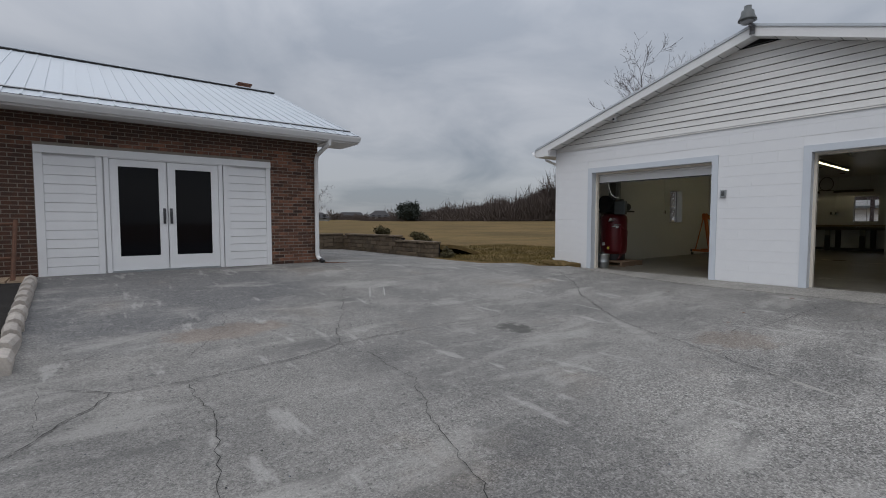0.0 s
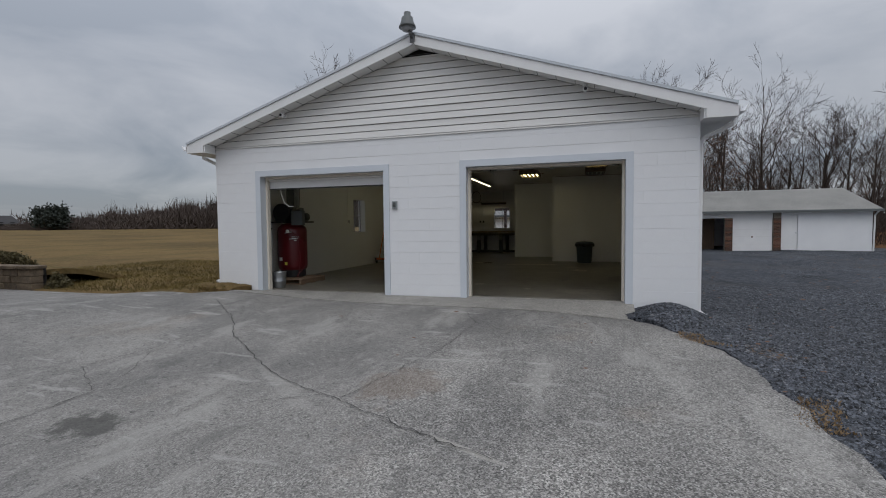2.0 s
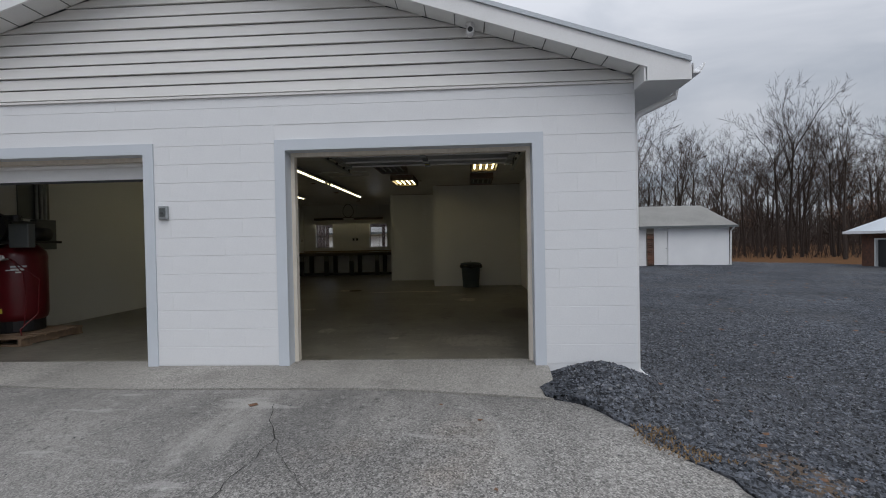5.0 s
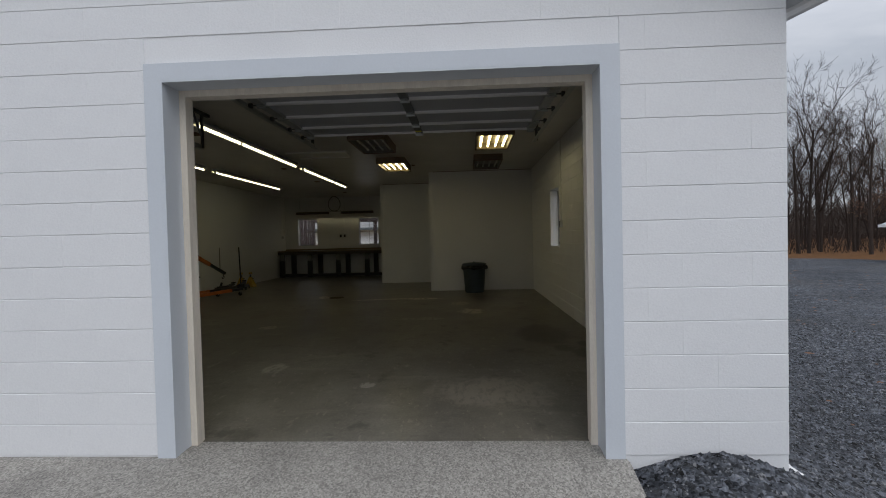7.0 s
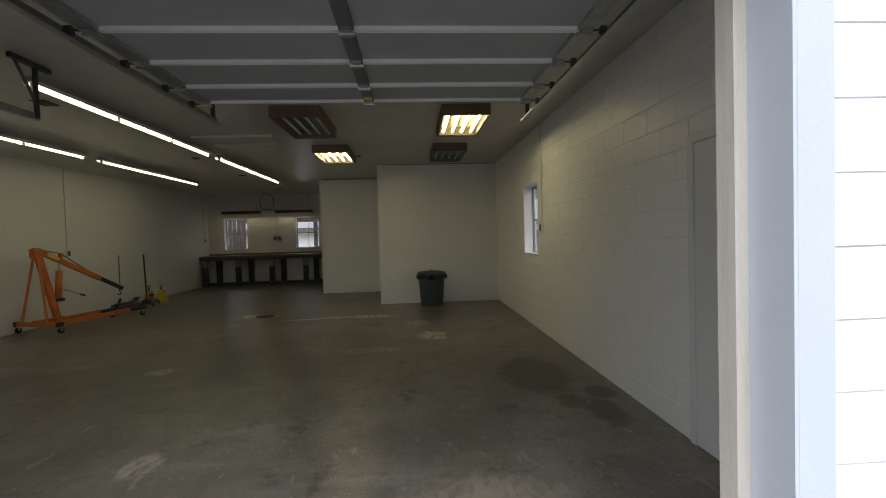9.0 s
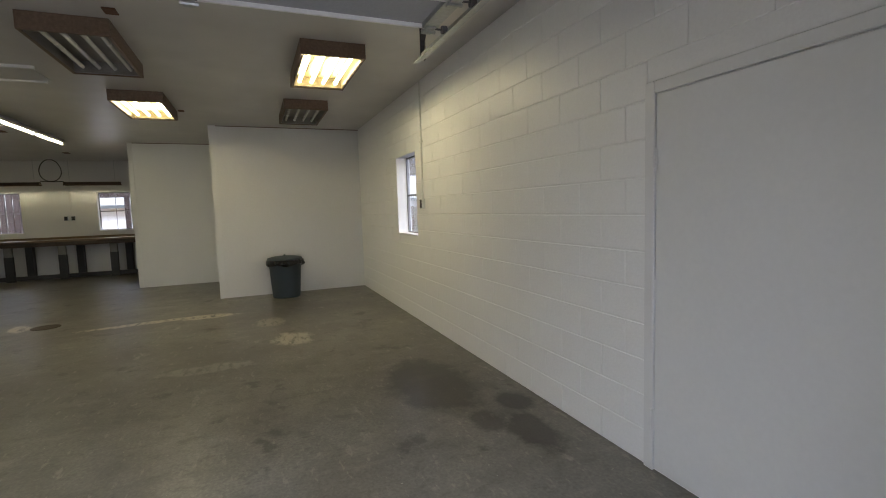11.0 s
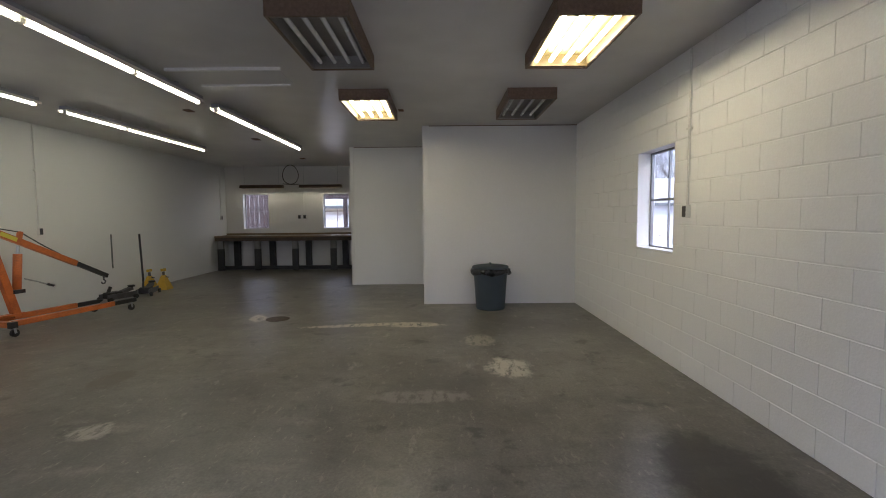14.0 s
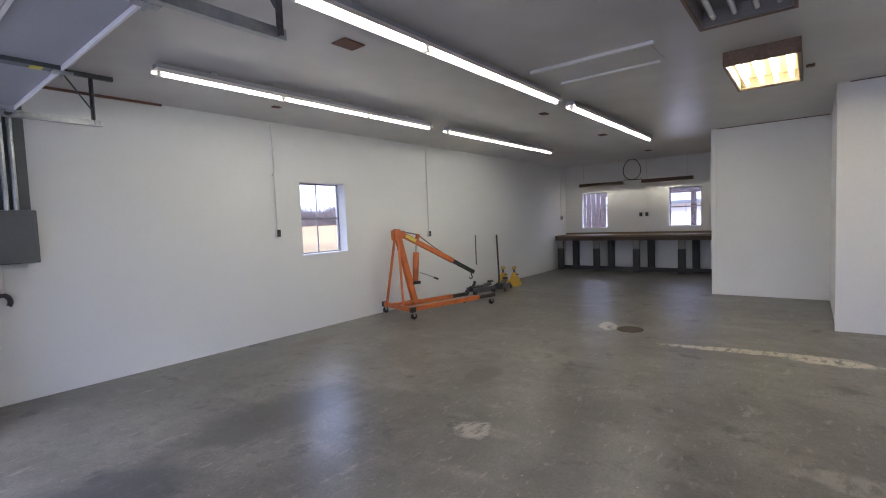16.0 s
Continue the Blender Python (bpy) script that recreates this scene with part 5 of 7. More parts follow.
ep = thing("breaker_panel", "grey steel breaker panel with conduits on the side wall", "electrical panel")
part("case", box(B(), 2.015, 2.385, W - 0.37, W - 0.2505, 1.33, 1.83), M_greypanel, ep, bevel=0.008)
part("door", box(B(), 2.045, 2.355, W - 0.378, W - 0.3705, 1.38, 1.78), M_greypanel, ep, "grey steel panel door", bevel=0.003)
for x in (2.095, 2.185, 2.255):
    part("conduit", tube(B(), [(x, W - 0.30, 1.83), (x, W - 0.30, CEIL - 0.01)], 0.022, 8), M_steel, ep)
part("backboard", box(B(), 1.80, 2.365, W - 0.268, W - 0.2505, 1.84, CEIL - 0.05), M_greypanel, ep)
part("drop_pipe", tube(B(), [(2.095, W - 0.29, 1.33), (2.095, W - 0.29, 1.05)], 0.022, 8), M_conduit, ep)
db = B()
tube(db, [(2.095 + 0.055 * math.cos(a), W - 0.30, 0.98 + 0.065 * math.sin(a)) for a in (radians(10 * k - 40) for k in range(26))], 0.022, 8)
part("plug", db, M_black, ep, "black round plug ring")

# ---- workbench ----
wb = thing("workbench", "long wooden workbench on dark posts against the back wall", "workbench")
part("top", box(B(), 14.12, 14.949, 4.475, 8.995, 0.95, 0.995), M_bench_top, wb, "worn brown plank top", bevel=0.006)
part("apron", box(B(), 14.14, 14.18, 4.475, 8.99, 0.85, 0.949), M_bench_apron, wb)
for y in (8.86, 7.80, 6.72, 5.62, 4.56):
    part("leg", box(B(), 14.185, 14.275, y - 0.085, y + 0.085, 0.0, 0.62), M_bench_leg, wb)
    part("leg_top", box(B(), 14.187, 14.273, y - 0.08, y + 0.08, 0.6205, 0.9495), M_bench_upper, wb, "grey upper leg")
    part("rear_leg", box(B(), 14.72, 14.89, y - 0.30, y - 0.15, 0.0, 0.9495), M_bench_leg, wb)
part("stretcher", box(B(), 14.276, 14.33, 4.48, 8.99, 0.02, 0.12), M_bench_leg, wb)
part("backrail", box(B(), 14.90, 14.94, 4.48, 8.99, 0.995, 1.05), M_bench_top, wb)


def bench_light(y0, y1):
    t = thing("bench_light", "dark-hooded hanging strip light, lit, above the workbench", "ceiling light", "bench lights")
    hb = B()
    prof = [(-0.09, -0.085), (-0.05, 0.0), (0.05, 0.0), (0.09, -0.085), (0.085, -0.09), (0.045, -0.01), (-0.045, -0.01), (-0.085, -0.09)]
    rings = [[hb.verts.new((14.62 + a, y, 2.47 + c)) for a, c in prof] for y in (y0, y1)]
    for i in range(8):
        hb.faces.new((rings[0][i], rings[0][(i + 1) % 8], rings[1][(i + 1) % 8], rings[1][i]))
    for r_ in rings:
        hb.faces.new(r_)
    bmesh.ops.recalc_face_normals(hb, faces=hb.faces)
    part("hood", hb, M_bench_apron, t)
    part("tube", tube(B(), [(14.62, y0 + 0.04, 2.43), (14.62, y1 - 0.04, 2.43)], 0.018, 8), M_lit_bench, t, "lit warm tube")
    for y in (y0 + 0.12, y1 - 0.12):
        part("chain", tube(B(), [(14.62, y, 2.47), (14.62, y, CEIL - 0.005)], 0.004, 5), M_steel, t)


bench_light(7.15, 8.40)
bench_light(5.42, 6.66)
cl = thing("cable_loop", "black cable hanging in a loop above the workbench", "cable")
cb = tube(B(), [(14.62, 6.92 + 0.23 * math.sin(a) * (1 - 0.1 * math.cos(a)), 2.77 + 0.28 * math.cos(a)) for a in (radians(12 * k) for k in range(31))], 0.011, 6)
tube(cb, [(14.62, 7.15, 2.50), (14.62, 7.05, 2.49), (14.62, 6.85, 2.48), (14.62, 6.66, 2.49)], 0.011, 6)
part("cable", cb, M_black, cl)

# ---- things on the garage floor ----
can = thing("trash_can", "slate-grey round plastic trash can with a black liner", "trash can")
CX, CY = 8.39, 1.71
part("body", lathe(B(), [(0.225, 0.0), (0.235, 0.02), (0.275, 0.62), (0.285, 0.63), (0.285, 0.655), (0.272, 0.655), (0.262, 0.60)], 28, (CX, CY, 0.0)), M_can, can, smooth=True)
part("lid", lathe(B(), [(0.292, 0.665), (0.300, 0.69), (0.285, 0.705), (0.20, 0.722), (0.10, 0.730), (0.03, 0.732)], 28, (CX, CY, 0.0)), M_can, can, "slate-grey lid", smooth=True)
lb = B()
ring = []
for r0, z0 in ((0.292, 0.667), (0.318, 0.655), (0.330, 0.60), (0.300, 0.575)):
    ring.append([lb.verts.new((CX + (r0 + 0.014 * math.sin(7 * a) + 0.01 * math.sin(13 * a + z0 * 40)) * math.cos(a), CY + (r0 + 0.014 * math.sin(7 * a) + 0.01 * math.sin(13 * a + z0 * 40)) * math.sin(a),
                               z0 + 0.018 * math.sin(5 * a + 1) * (0.66 - z0) / 0.08)) for a in (2 * math.pi * k / 40 for k in range(40))])
for a_, b_2 in zip(ring, ring[1:]):
    for k in range(40):
        lb.faces.new((a_[k], a_[(k + 1) % 40], b_2[(k + 1) % 40], b_2[k]))
part("liner", lb, M_bag, can, "black bag folded over the rim", smooth=True)
part("lid_handle", tube(B(), [(CX - 0.08, CY, 0.722), (CX - 0.05, CY, 0.75), (CX + 0.05, CY, 0.75), (CX + 0.08, CY, 0.722)], 0.012, 8), M_can, can)

dr = thing("floor_drain", "dark round drain plate in the floor", "drain")
part("plate", lathe(B(), [(0.17, 0.0), (0.17, 0.006), (0.15, 0.007)], 24, (7.715, 4.975, 0.0005)), M_bench_apron, dr)

# engine hoist, standing askew by the side wall
hoist = thing("engine_hoist", "orange folding engine hoist with a black boom tip and casters", "engine hoist")
U, V, O = Vector((0.974, -0.225, 0)), Vector((0.225, 0.974, 0)), Vector((6.885, 8.51, 0))
hp = lambda u, v, z: O + U * u + V * v + Vector((0, 0, z))
part("rear_beam", bar(B(), hp(0, -0.41, 0.16), hp(0, 0.41, 0.16), 0.075, 0.075), M_orange, hoist, bevel=0.006)
part("leg", bar(B(), hp(0.03, -0.38, 0.165), hp(1.48, -0.40, 0.165), 0.06, 0.075), M_orange, hoist, bevel=0.006)
part("leg", bar(B(), hp(0.03, 0.10, 0.165), hp(1.25, 0.07, 0.165), 0.06, 0.075), M_orange, hoist, bevel=0.006)
part("leg_tip", bar(B(), hp(1.48, -0.40, 0.165), hp(1.87, -0.41, 0.165), 0.05, 0.062), M_black, hoist, "black inner leg")
part("leg_tip", bar(B(), hp(1.25, 0.07, 0.165), hp(1.62, 0.06, 0.165), 0.05, 0.062), M_black, hoist, "black inner leg")
for v in (-0.43, 0.43):
    part("beam_cap", bar(B(), hp(0, v - 0.035, 0.16), hp(0, v + 0.035, 0.16), 0.082, 0.082), M_black, hoist)
hm = lambda u, v, z: hp(u - 0.06, v, z)
part("post", bar(B(), hm(0.41, 0, 0.18), hm(0.10, 0, 1.40), 0.085, 0.10), M_orange, hoist, "orange leaning mast", bevel=0.006)
part("post_foot", bar(B(), hm(0.0, 0, 0.215), hm(0.50, 0, 0.215), 0.10, 0.03), M_orange, hoist)
for v in (-0.16, 0.16):
    part("brace", bar(B(), hm(0.0, v * 1.6, 0.19), hm(0.09, v * 0.25, 1.36), 0.035, 0.03), M_orange, hoist)
hd = B()
for v in (-0.055, 0.055):
    q = [hd.verts.new(hm(u, v + w_, z)) for w_ in (-0.006, 0.006) for u, z in ((0.03, 1.28), (0.16, 1.28), (0.20, 1.40), (0.10, 1.47), (0.02, 1.44))]
    hd.faces.new(q[:5])
    hd.faces.new(q[5:][::-1])
    for i in range(5):
        hd.faces.new((q[i], q[5 + i], q[5 + (i + 1) % 5], q[(i + 1) % 5]))
bmesh.ops.recalc_face_normals(hd, faces=hd.faces)
part("head_plate", hd, M_orange, hoist)
part("boom", bar(B(), hm(0.10, 0, 1.42), hm(1.29, 0, 0.835), 0.07, 0.085), M_orange, hoist, "orange boom", bevel=0.006)
part("boom_tip", bar(B(), hm(1.29, 0, 0.835), hm(1.80, 0, 0.575), 0.055, 0.065), M_black, hoist, "black boom extension")
part("label", bar(B(), hm(0.26, -0.0375, 1.345), hm(0.46, -0.0375, 1.247), 0.003, 0.055), M_label, hoist, "yellow label")
part("lug", bar(B(), hm(0.50, 0, 1.21), hm(0.53, 0, 1.36), 0.05, 0.05), M_orange, hoist)
part("stay", tube(B(), [hm(0.06, 0, 1.46), hm(0.30, 0, 1.40), hm(0.53, 0, 1.35), hm(0.8, 0, 1.16), hm(1.15, 0, 0.94)], 0.009, 6), M_steel_dark, hoist)
part("ram", tube(B(), [hm(0.43, -0.01, 0.56), hm(0.47, -0.01, 1.05)], 0.052, 14), M_orange, hoist, smooth=True)
part("ram_rod", tube(B(), [hm(0.47, -0.01, 1.05), hm(0.485, -0.01, 1.17)], 0.022, 10), M_steel, hoist)
part("ram_base", bar(B(), hm(0.36, -0.01, 0.53), hm(0.50, -0.01, 0.53), 0.11, 0.05), M_black, hoist)
part("pump_handle", tube(B(), [hm(0.50, -0.06, 0.70), hm(0.66, -0.07, 0.64), hm(0.78, -0.08, 0.585)], 0.010, 6), M_steel, hoist)
part("handle_grip", tube(B(), [hm(0.78, -0.08, 0.585), hm(0.87, -0.085, 0.55)], 0.017, 8), M_black, hoist)
part("hook", tube(B(), [hm(1.74, 0, 0.58), hm(1.74, 0, 0.52), hm(1.77, 0, 0.49), hm(1.75, 0, 0.455), hm(1.71, 0, 0.455), hm(1.695, 0, 0.485)], 0.012, 8), M_steel_dark, hoist)
for u, v in ((0, -0.43), (0, 0.43), (1.77, -0.41), (1.52, 0.06)):
    c = hp(u, v, 0)
    cb = tube(B(), [c + V * -0.018 + Vector((0.02, 0, 0.05)), c + V * 0.018 + Vector((0.02, 0, 0.05))], 0.05, 14)
    cw = part("caster", cb, M_black, hoist, "black caster wheel")
    fb = B()
    for s in (-0.026, 0.026):
        bar(fb, c + V * s + Vector((0.02, 0, 0.05)), c + V * s + Vector((0, 0, 0.122)), 0.004, 0.035)
    part("caster_fork", fb, M_steel, cw)

# floor jacks
for i, (x, y, turn) in enumerate(((9.52, 8.58, -20), (10.12, 8.42, 15))):
    j = thing("floor_jack", "low black trolley jack" + (" with an upright handle" if i else " on the floor"), "floor jack", "floor jacks")
    m = pose(x, y, 0, 0, 0, turn)
    sb = B()
    for s in (-0.11, 0.11):
        box(sb, -0.30, 0.25, s - 0.012, s + 0.012, 0.04, 0.14, m)
    part("side_plate", sb, M_steel_dark, j, bevel=0.004)
    part("body", box(B(), -0.26, 0.02, -0.095, 0.095, 0.05, 0.17, m), M_black, j, bevel=0.02)
    part("lift_arm", bar(B(), m @ Vector((-0.05, 0, 0.12)), m @ Vector((0.24, 0, 0.19)), 0.09, 0.06), M_steel_dark, j)
    part("saddle", lathe(B(), [(0.06, 0.0), (0.065, 0.03), (0.05, 0.035)], 14, tuple(m @ Vector((0.24, 0, 0.215)))), M_black, j)
    for u in (-0.27, 0.22):
        for v in (-0.14, 0.14):
            part("wheel", tube(B(), [m @ Vector((u, v - 0.018, 0.045)), m @ Vector((u, v + 0.018, 0.045))], 0.045, 12), M_black, j)
    if i:
        part("handle", tube(B(), [m @ Vector((-0.26, 0, 0.14)), m @ Vector((-0.24, 0.0, 0.35)), m @ Vector((-0.26, 0.02, 1.23))], 0.019, 8), M_black, j, "long black handle")
    else:
        part("handle_socket", tube(B(), [m @ Vector((-0.22, 0, 0.14)), m @ Vector((-0.16, 0, 0.27))], 0.03, 8), M_black, j)

# jack stands
for x, y in ((10.70, 8.74), (10.80, 8.50)):
    s_ = thing("jack_stand", "yellow steel jack stand beside the side wall", "jack stand", "jack stands")
    fb = B()
    lo = [fb.verts.new((x + a * 0.13, y + b * 0.13, 0.0)) for a, b in ((-1, -1), (1, -1), (1, 1), (-1, 1))]
    hi = [fb.verts.new((x + a * 0.035, y + b * 0.035, 0.30)) for a, b in ((-1, -1), (1, -1), (1, 1), (-1, 1))]
    for i in range(4):
        fb.faces.new((lo[i], lo[(i + 1) % 4], hi[(i + 1) % 4], hi[i]))
    fb.faces.new(hi)
    part("base", fb, M_yellow, s_)
    part("column", tube(B(), [(x, y, 0.29), (x, y, 0.38)], 0.026, 10), M_steel_dark, s_)
    sb = bar(B(), (x - 0.06, y, 0.405), (x + 0.06, y, 0.405), 0.05, 0.03)
    box(sb, x - 0.06, x - 0.04, y - 0.025, y + 0.025, 0.4205, 0.445)
    box(sb, x + 0.04, x + 0.06, y - 0.025, y + 0.025, 0.4205, 0.445)
    part("saddle", sb, M_yellow, s_)
    part("ratchet", bar(B(), (x, y - 0.03, 0.27), (x, y - 0.11, 0.26), 0.02, 0.02), M_steel_dark, s_)

# air compressor on a pallet
INSIDE[0] = 0.0
pal = thing("pallet", "weathered wooden pallet under the compressor", "pallet")
for k in range(6):
    part("deck_slat", box(B(), 1.02 + k * 0.17, 1.15 + k * 0.17, 7.88, 9.0 - 0.02, 0.10, 0.122), M_wood_old, pal)
for y in (7.90, 8.40, 8.88):
    part("stringer", box(B(), 1.00, 2.01, y, y + 0.05, 0.015, 0.0995), M_wood_old, pal)
for k in range(3):
    part("bottom_slat", box(B(), 1.02 + k * 0.43, 1.14 + k * 0.43, 7.88, 8.98, 0.0, 0.0148), M_wood_old, pal)
ac = thing("air_compressor", "tall red upright air compressor with a black pump", "air compressor")
AX, AY = 1.62, 8.53
part("tank", lathe(B(), [(0.10, 0.20), (0.24, 0.23), (0.33, 0.32), (0.345, 0.40), (0.345, 1.22), (0.33, 1.30), (0.24, 1.39), (0.10, 1.42)], 30, (AX, AY, 0.0)), M_red, ac, "red steel tank", smooth=True)
part("skirt", lathe(B(), [(0.29, 0.122), (0.30, 0.14), (0.30, 0.30), (0.28, 0.30)], 24, (AX, AY, 0.0)), M_black, ac)
part("platform", box(B(), AX - 0.30, AX + 0.30, AY - 0.42, AY + 0.42, 1.42, 1.455), M_black, ac)
part("pump", box(B(), AX - 0.18, AX + 0.18, AY - 0.12, AY + 0.36, 1.4555, 1.76), M_black, ac, bevel=0.02)
for dy in (0.02, 0.18):
    fb = B()
    for k in range(6):
        lathe(fb, [(0.085, 0.0), (0.085, 0.012)], 14, (AX, AY + dy, 1.721 + 0.022 * k))
    lathe(fb, [(0.06, 0), (0.06, 0.13)], 12, (AX, AY + dy, 1.721))
    part("cylinder_head", fb, M_steel_dark, ac)
part("belt_guard", tube(B(), [(AX - 0.27, AY + 0.12, 1.66), (AX - 0.20, AY + 0.12, 1.66)], 0.22, 24), M_black, ac)
part("motor", tube(B(), [(AX - 0.12, AY - 0.27, 1.56), (AX + 0.20, AY - 0.27, 1.56)], 0.105, 18), M_black, ac, smooth=True)
part("control_box", box(B(), AX - 0.36, AX - 0.24, AY - 0.52, AY - 0.22, 1.36, 1.70), M_greypanel, ac, bevel=0.01)
part("gauge_tube", tube(B(), [(AX - 0.34, AY - 0.05, 1.18), (AX - 0.40, AY - 0.08, 1.18), (AX - 0.40, AY - 0.25, 1.20)], 0.014, 8), M_steel, ac)
part("gauge", tube(B(), [(AX - 0.40, AY - 0.16, 1.22), (AX - 0.43, AY - 0.16, 1.22)], 0.04, 14), M_tube_off, ac)
part("label", box(B(), AX - 0.349, AX - 0.346, AY + 0.05, AY + 0.13, 0.52, 0.60), M_tube_off, ac, "small white warning label")
face = Matrix.Translation((AX, AY, 0)) @ Matrix.Rotation(math.atan2(-0.67, -0.74), 4, "Z")
for y0, y1_, z0, z1, m_, txt in ((-0.12, 0.06, 1.075, 1.10, M_steel, "silver decal stripe"), (-0.02, 0.13, 1.03, 1.06, M_tube_off, "white maker's decal, plain bar"), (0.03, 0.10, 0.995, 1.015, M_tube_off, "white decal bar"), (-0.17, -0.06, 1.03, 1.045, M_steel, "silver decal stripe")):
    part("decal", box(B(), 0.3465, 0.3495, y0, y1_, z0, z1, face @ Matrix.Rotation(radians(-8) if y0 > -0.1 else radians(8), 4, "Z")), m_, ac, txt)
part("warning_sticker", box(B(), 0.3465, 0.3495, -0.15, -0.09, 0.42, 0.49, face @ Matrix.Rotation(radians(-14), 4, "Z")), M_label, ac, "yellow warning sticker")
hz = B()
tube(hz, [(AX - 0.38, AY - 0.26, 1.2), (AX - 0.34, AY - 0.40, 1.0), (AX - 0.30, AY - 0.42, 0.6), (AX - 0.32, AY - 0.38, 0.25), (AX - 0.30, AY - 0.30, 0.14)], 0.009, 6)
tube(hz, [(AX - 0.38, AY - 0.26, 1.2), (AX - 0.20, AY - 0.52, 0.9), (AX - 0.22, AY - 0.50, 0.4), (AX - 0.40, AY - 0.40, 0.2), (AX - 0.5, AY - 0.52, 0.14)], 0.009, 6)
part("hose", hz, M_red, ac, "thin red air hose")
part("power_cord", tube(B(), [(AX - 0.3, AY + 0.35, 1.30), (AX - 0.5, AY + 0.42, 1.05), (AX - 0.75, AY + 0.47, 0.98), (AX - 0.95, AY + 0.49, 1.25), (AX - 1.0, AY + 0.49, 1.35)], 0.012, 6), M_black, ac)
hc = thing("hanging_cord", "thin white cord hanging inside the garage door", "cord")
part("cord", tube(B(), [(0.34, 7.95, 2.30), (0.36, 7.90, 2.0), (0.40, 7.86, 1.83), (0.44, 7.78, 1.76), (0.46, 7.68, 1.75)], 0.008, 6), M_conduit, hc)
bk = thing("bucket", "dented grey metal bucket inside the garage door", "bucket")
part("body", lathe(B(), [(0.115, 0.0), (0.12, 0.01), (0.14, 0.14), (0.143, 0.145), (0.14, 0.15), (0.148, 0.33), (0.155, 0.34), (0.148, 0.345), (0.138, 0.33), (0.12, 0.05)], 20, (0.48, 8.10, 0.0)), M_steel, bk, smooth=True)
part("bail", tube(B(), [(0.48, 8.10 - 0.15, 0.33), (0.44, 8.08, 0.38), (0.44, 8.14, 0.38), (0.48, 8.10 + 0.15, 0.33)], 0.005, 6), M_steel_dark, bk)

# ---- brick house beside the drive ----
HY, HX0, HX1 = 11.15, -24.0, -5.81     # front wall's line, its ends
HB, HT = 0.05, 2.98
house = thing("brick_house", "single-storey brick building with a white metal roof", "house")
part("wall", wall(B(), "x", HY + 0.012, HY + 0.25, HX0, HX1 - 0.012, HB - 0.3, HT, [(-10.55, -6.855, HB - 0.3, 2.36)]), M_mortar, house, "brick wall")
part("side_wall", box(B(), HX1 - 0.25, HX1 - 0.013, HY + 0.251, 21.0, HB - 0.3, HT), M_brick, house)
part("rear_wall", box(B(), HX0, HX1 - 0.26, 20.75, 21.0, HB - 0.3, HT), M_brick, house)
RY, RZ, EY, EZ = 16.1, 5.12, 10.58, 3.02
rs = (RZ - EZ) / (RY - EY)
rx0, rx1 = HX0 - 0.4, HX1 + 0.70
for s in (0, 1):
    ye = EY if s == 0 else 2 * RY - EY
    rb = B()
    v = [rb.verts.new(p) for p in ((rx0, ye, EZ), (rx1, ye, EZ), (rx1, RY, RZ), (rx0, RY, RZ), (rx0, ye, EZ - 0.05), (rx1, ye, EZ - 0.05), (rx1, RY, RZ - 0.05), (rx0, RY, RZ - 0.05))]
    for f in ((0, 1, 2, 3), (7, 6, 5, 4), (0, 4, 5, 1), (1, 5, 6, 2), (2, 6, 7, 3), (3, 7, 4, 0)):
        rb.faces.new([v[i] for i in f])
    bmesh.ops.recalc_face_normals(rb, faces=rb.faces)
    rf = part("roof", rb, M_roofwhite, house, "white ribbed metal roof")
    if s == 0:
        for k in range(80):
            x = rx1 - 0.02 - k * 0.229
            if x < rx0:
                break
            qb = bar(B(), (x, EY - 0.01, EZ + 0.006), (x, RY, RZ + 0.006), 0.030, 0.012)
            part("rib", qb, M_roofwhite, rf)
part("eave_strip", bar(B(), (rx0, EY + 0.42, EZ + 0.42 * rs + 0.024), (rx1, EY + 0.42, EZ + 0.42 * rs + 0.024), 0.05, 0.012), M_white, house)
# added near-black strips: painted shade under the roof edges and in the gutter
part("eave_gap", bar(B(), (rx0, EY + 0.388, EZ + 0.388 * rs + 0.0145), (rx1 - 0.01, EY + 0.388, EZ + 0.388 * rs + 0.0145), 0.022, 0.007), M_dark, house, "near-black strip painted as the shade under the snow strip")
part("ridge_gap", box(B(), rx0, rx1 - 0.01, RY - 0.135, RY - 0.121, RZ - 0.055, RZ + 0.002), M_dark, house, "near-black strip painted as the shade under the ridge cap")
part("gutter_gap", box(B(), rx0 + 0.01, rx1 - 0.01, EY - 0.088, EY + 0.008, EZ - 0.062, EZ - 0.054), M_dark, house, "near-black sheet painted as the shade inside the gutter")
part("roof_edge", box(B(), rx0, rx1 - 0.01, EY - 0.012, EY - 0.001, EZ - 0.045, EZ - 0.004), M_dark, house, "near-black strip painted as the shade in the open rib ends")
part("ridge_cap", box(B(), rx0, rx1 + 0.01, RY - 0.12, RY + 0.12, RZ - 0.012, RZ + 0.035), M_roofwhite, house, bevel=0.01)
part("soffit", box(B(), rx0, rx1, EY + 0.03, HY - 0.002, HT - 0.10, HT - 0.085), M_soffit, house)
part("fascia", box(B(), rx0, rx1, EY + 0.02, EY + 0.04, HT - 0.13, EZ - 0.052), M_white, house)
part("gable_end", box(B(), HX1 - 0.02, HX1 + 0.0, HY + 0.02, 20.9, HT - 0.08, HT + 0.3), M_siding, house)
part("eave_return", box(B(), HX1 + 0.02, rx1 - 0.01, EY + 0.041, HY + 0.3, HT - 0.13, HT - 0.101), M_soffit, house)
gb = B()
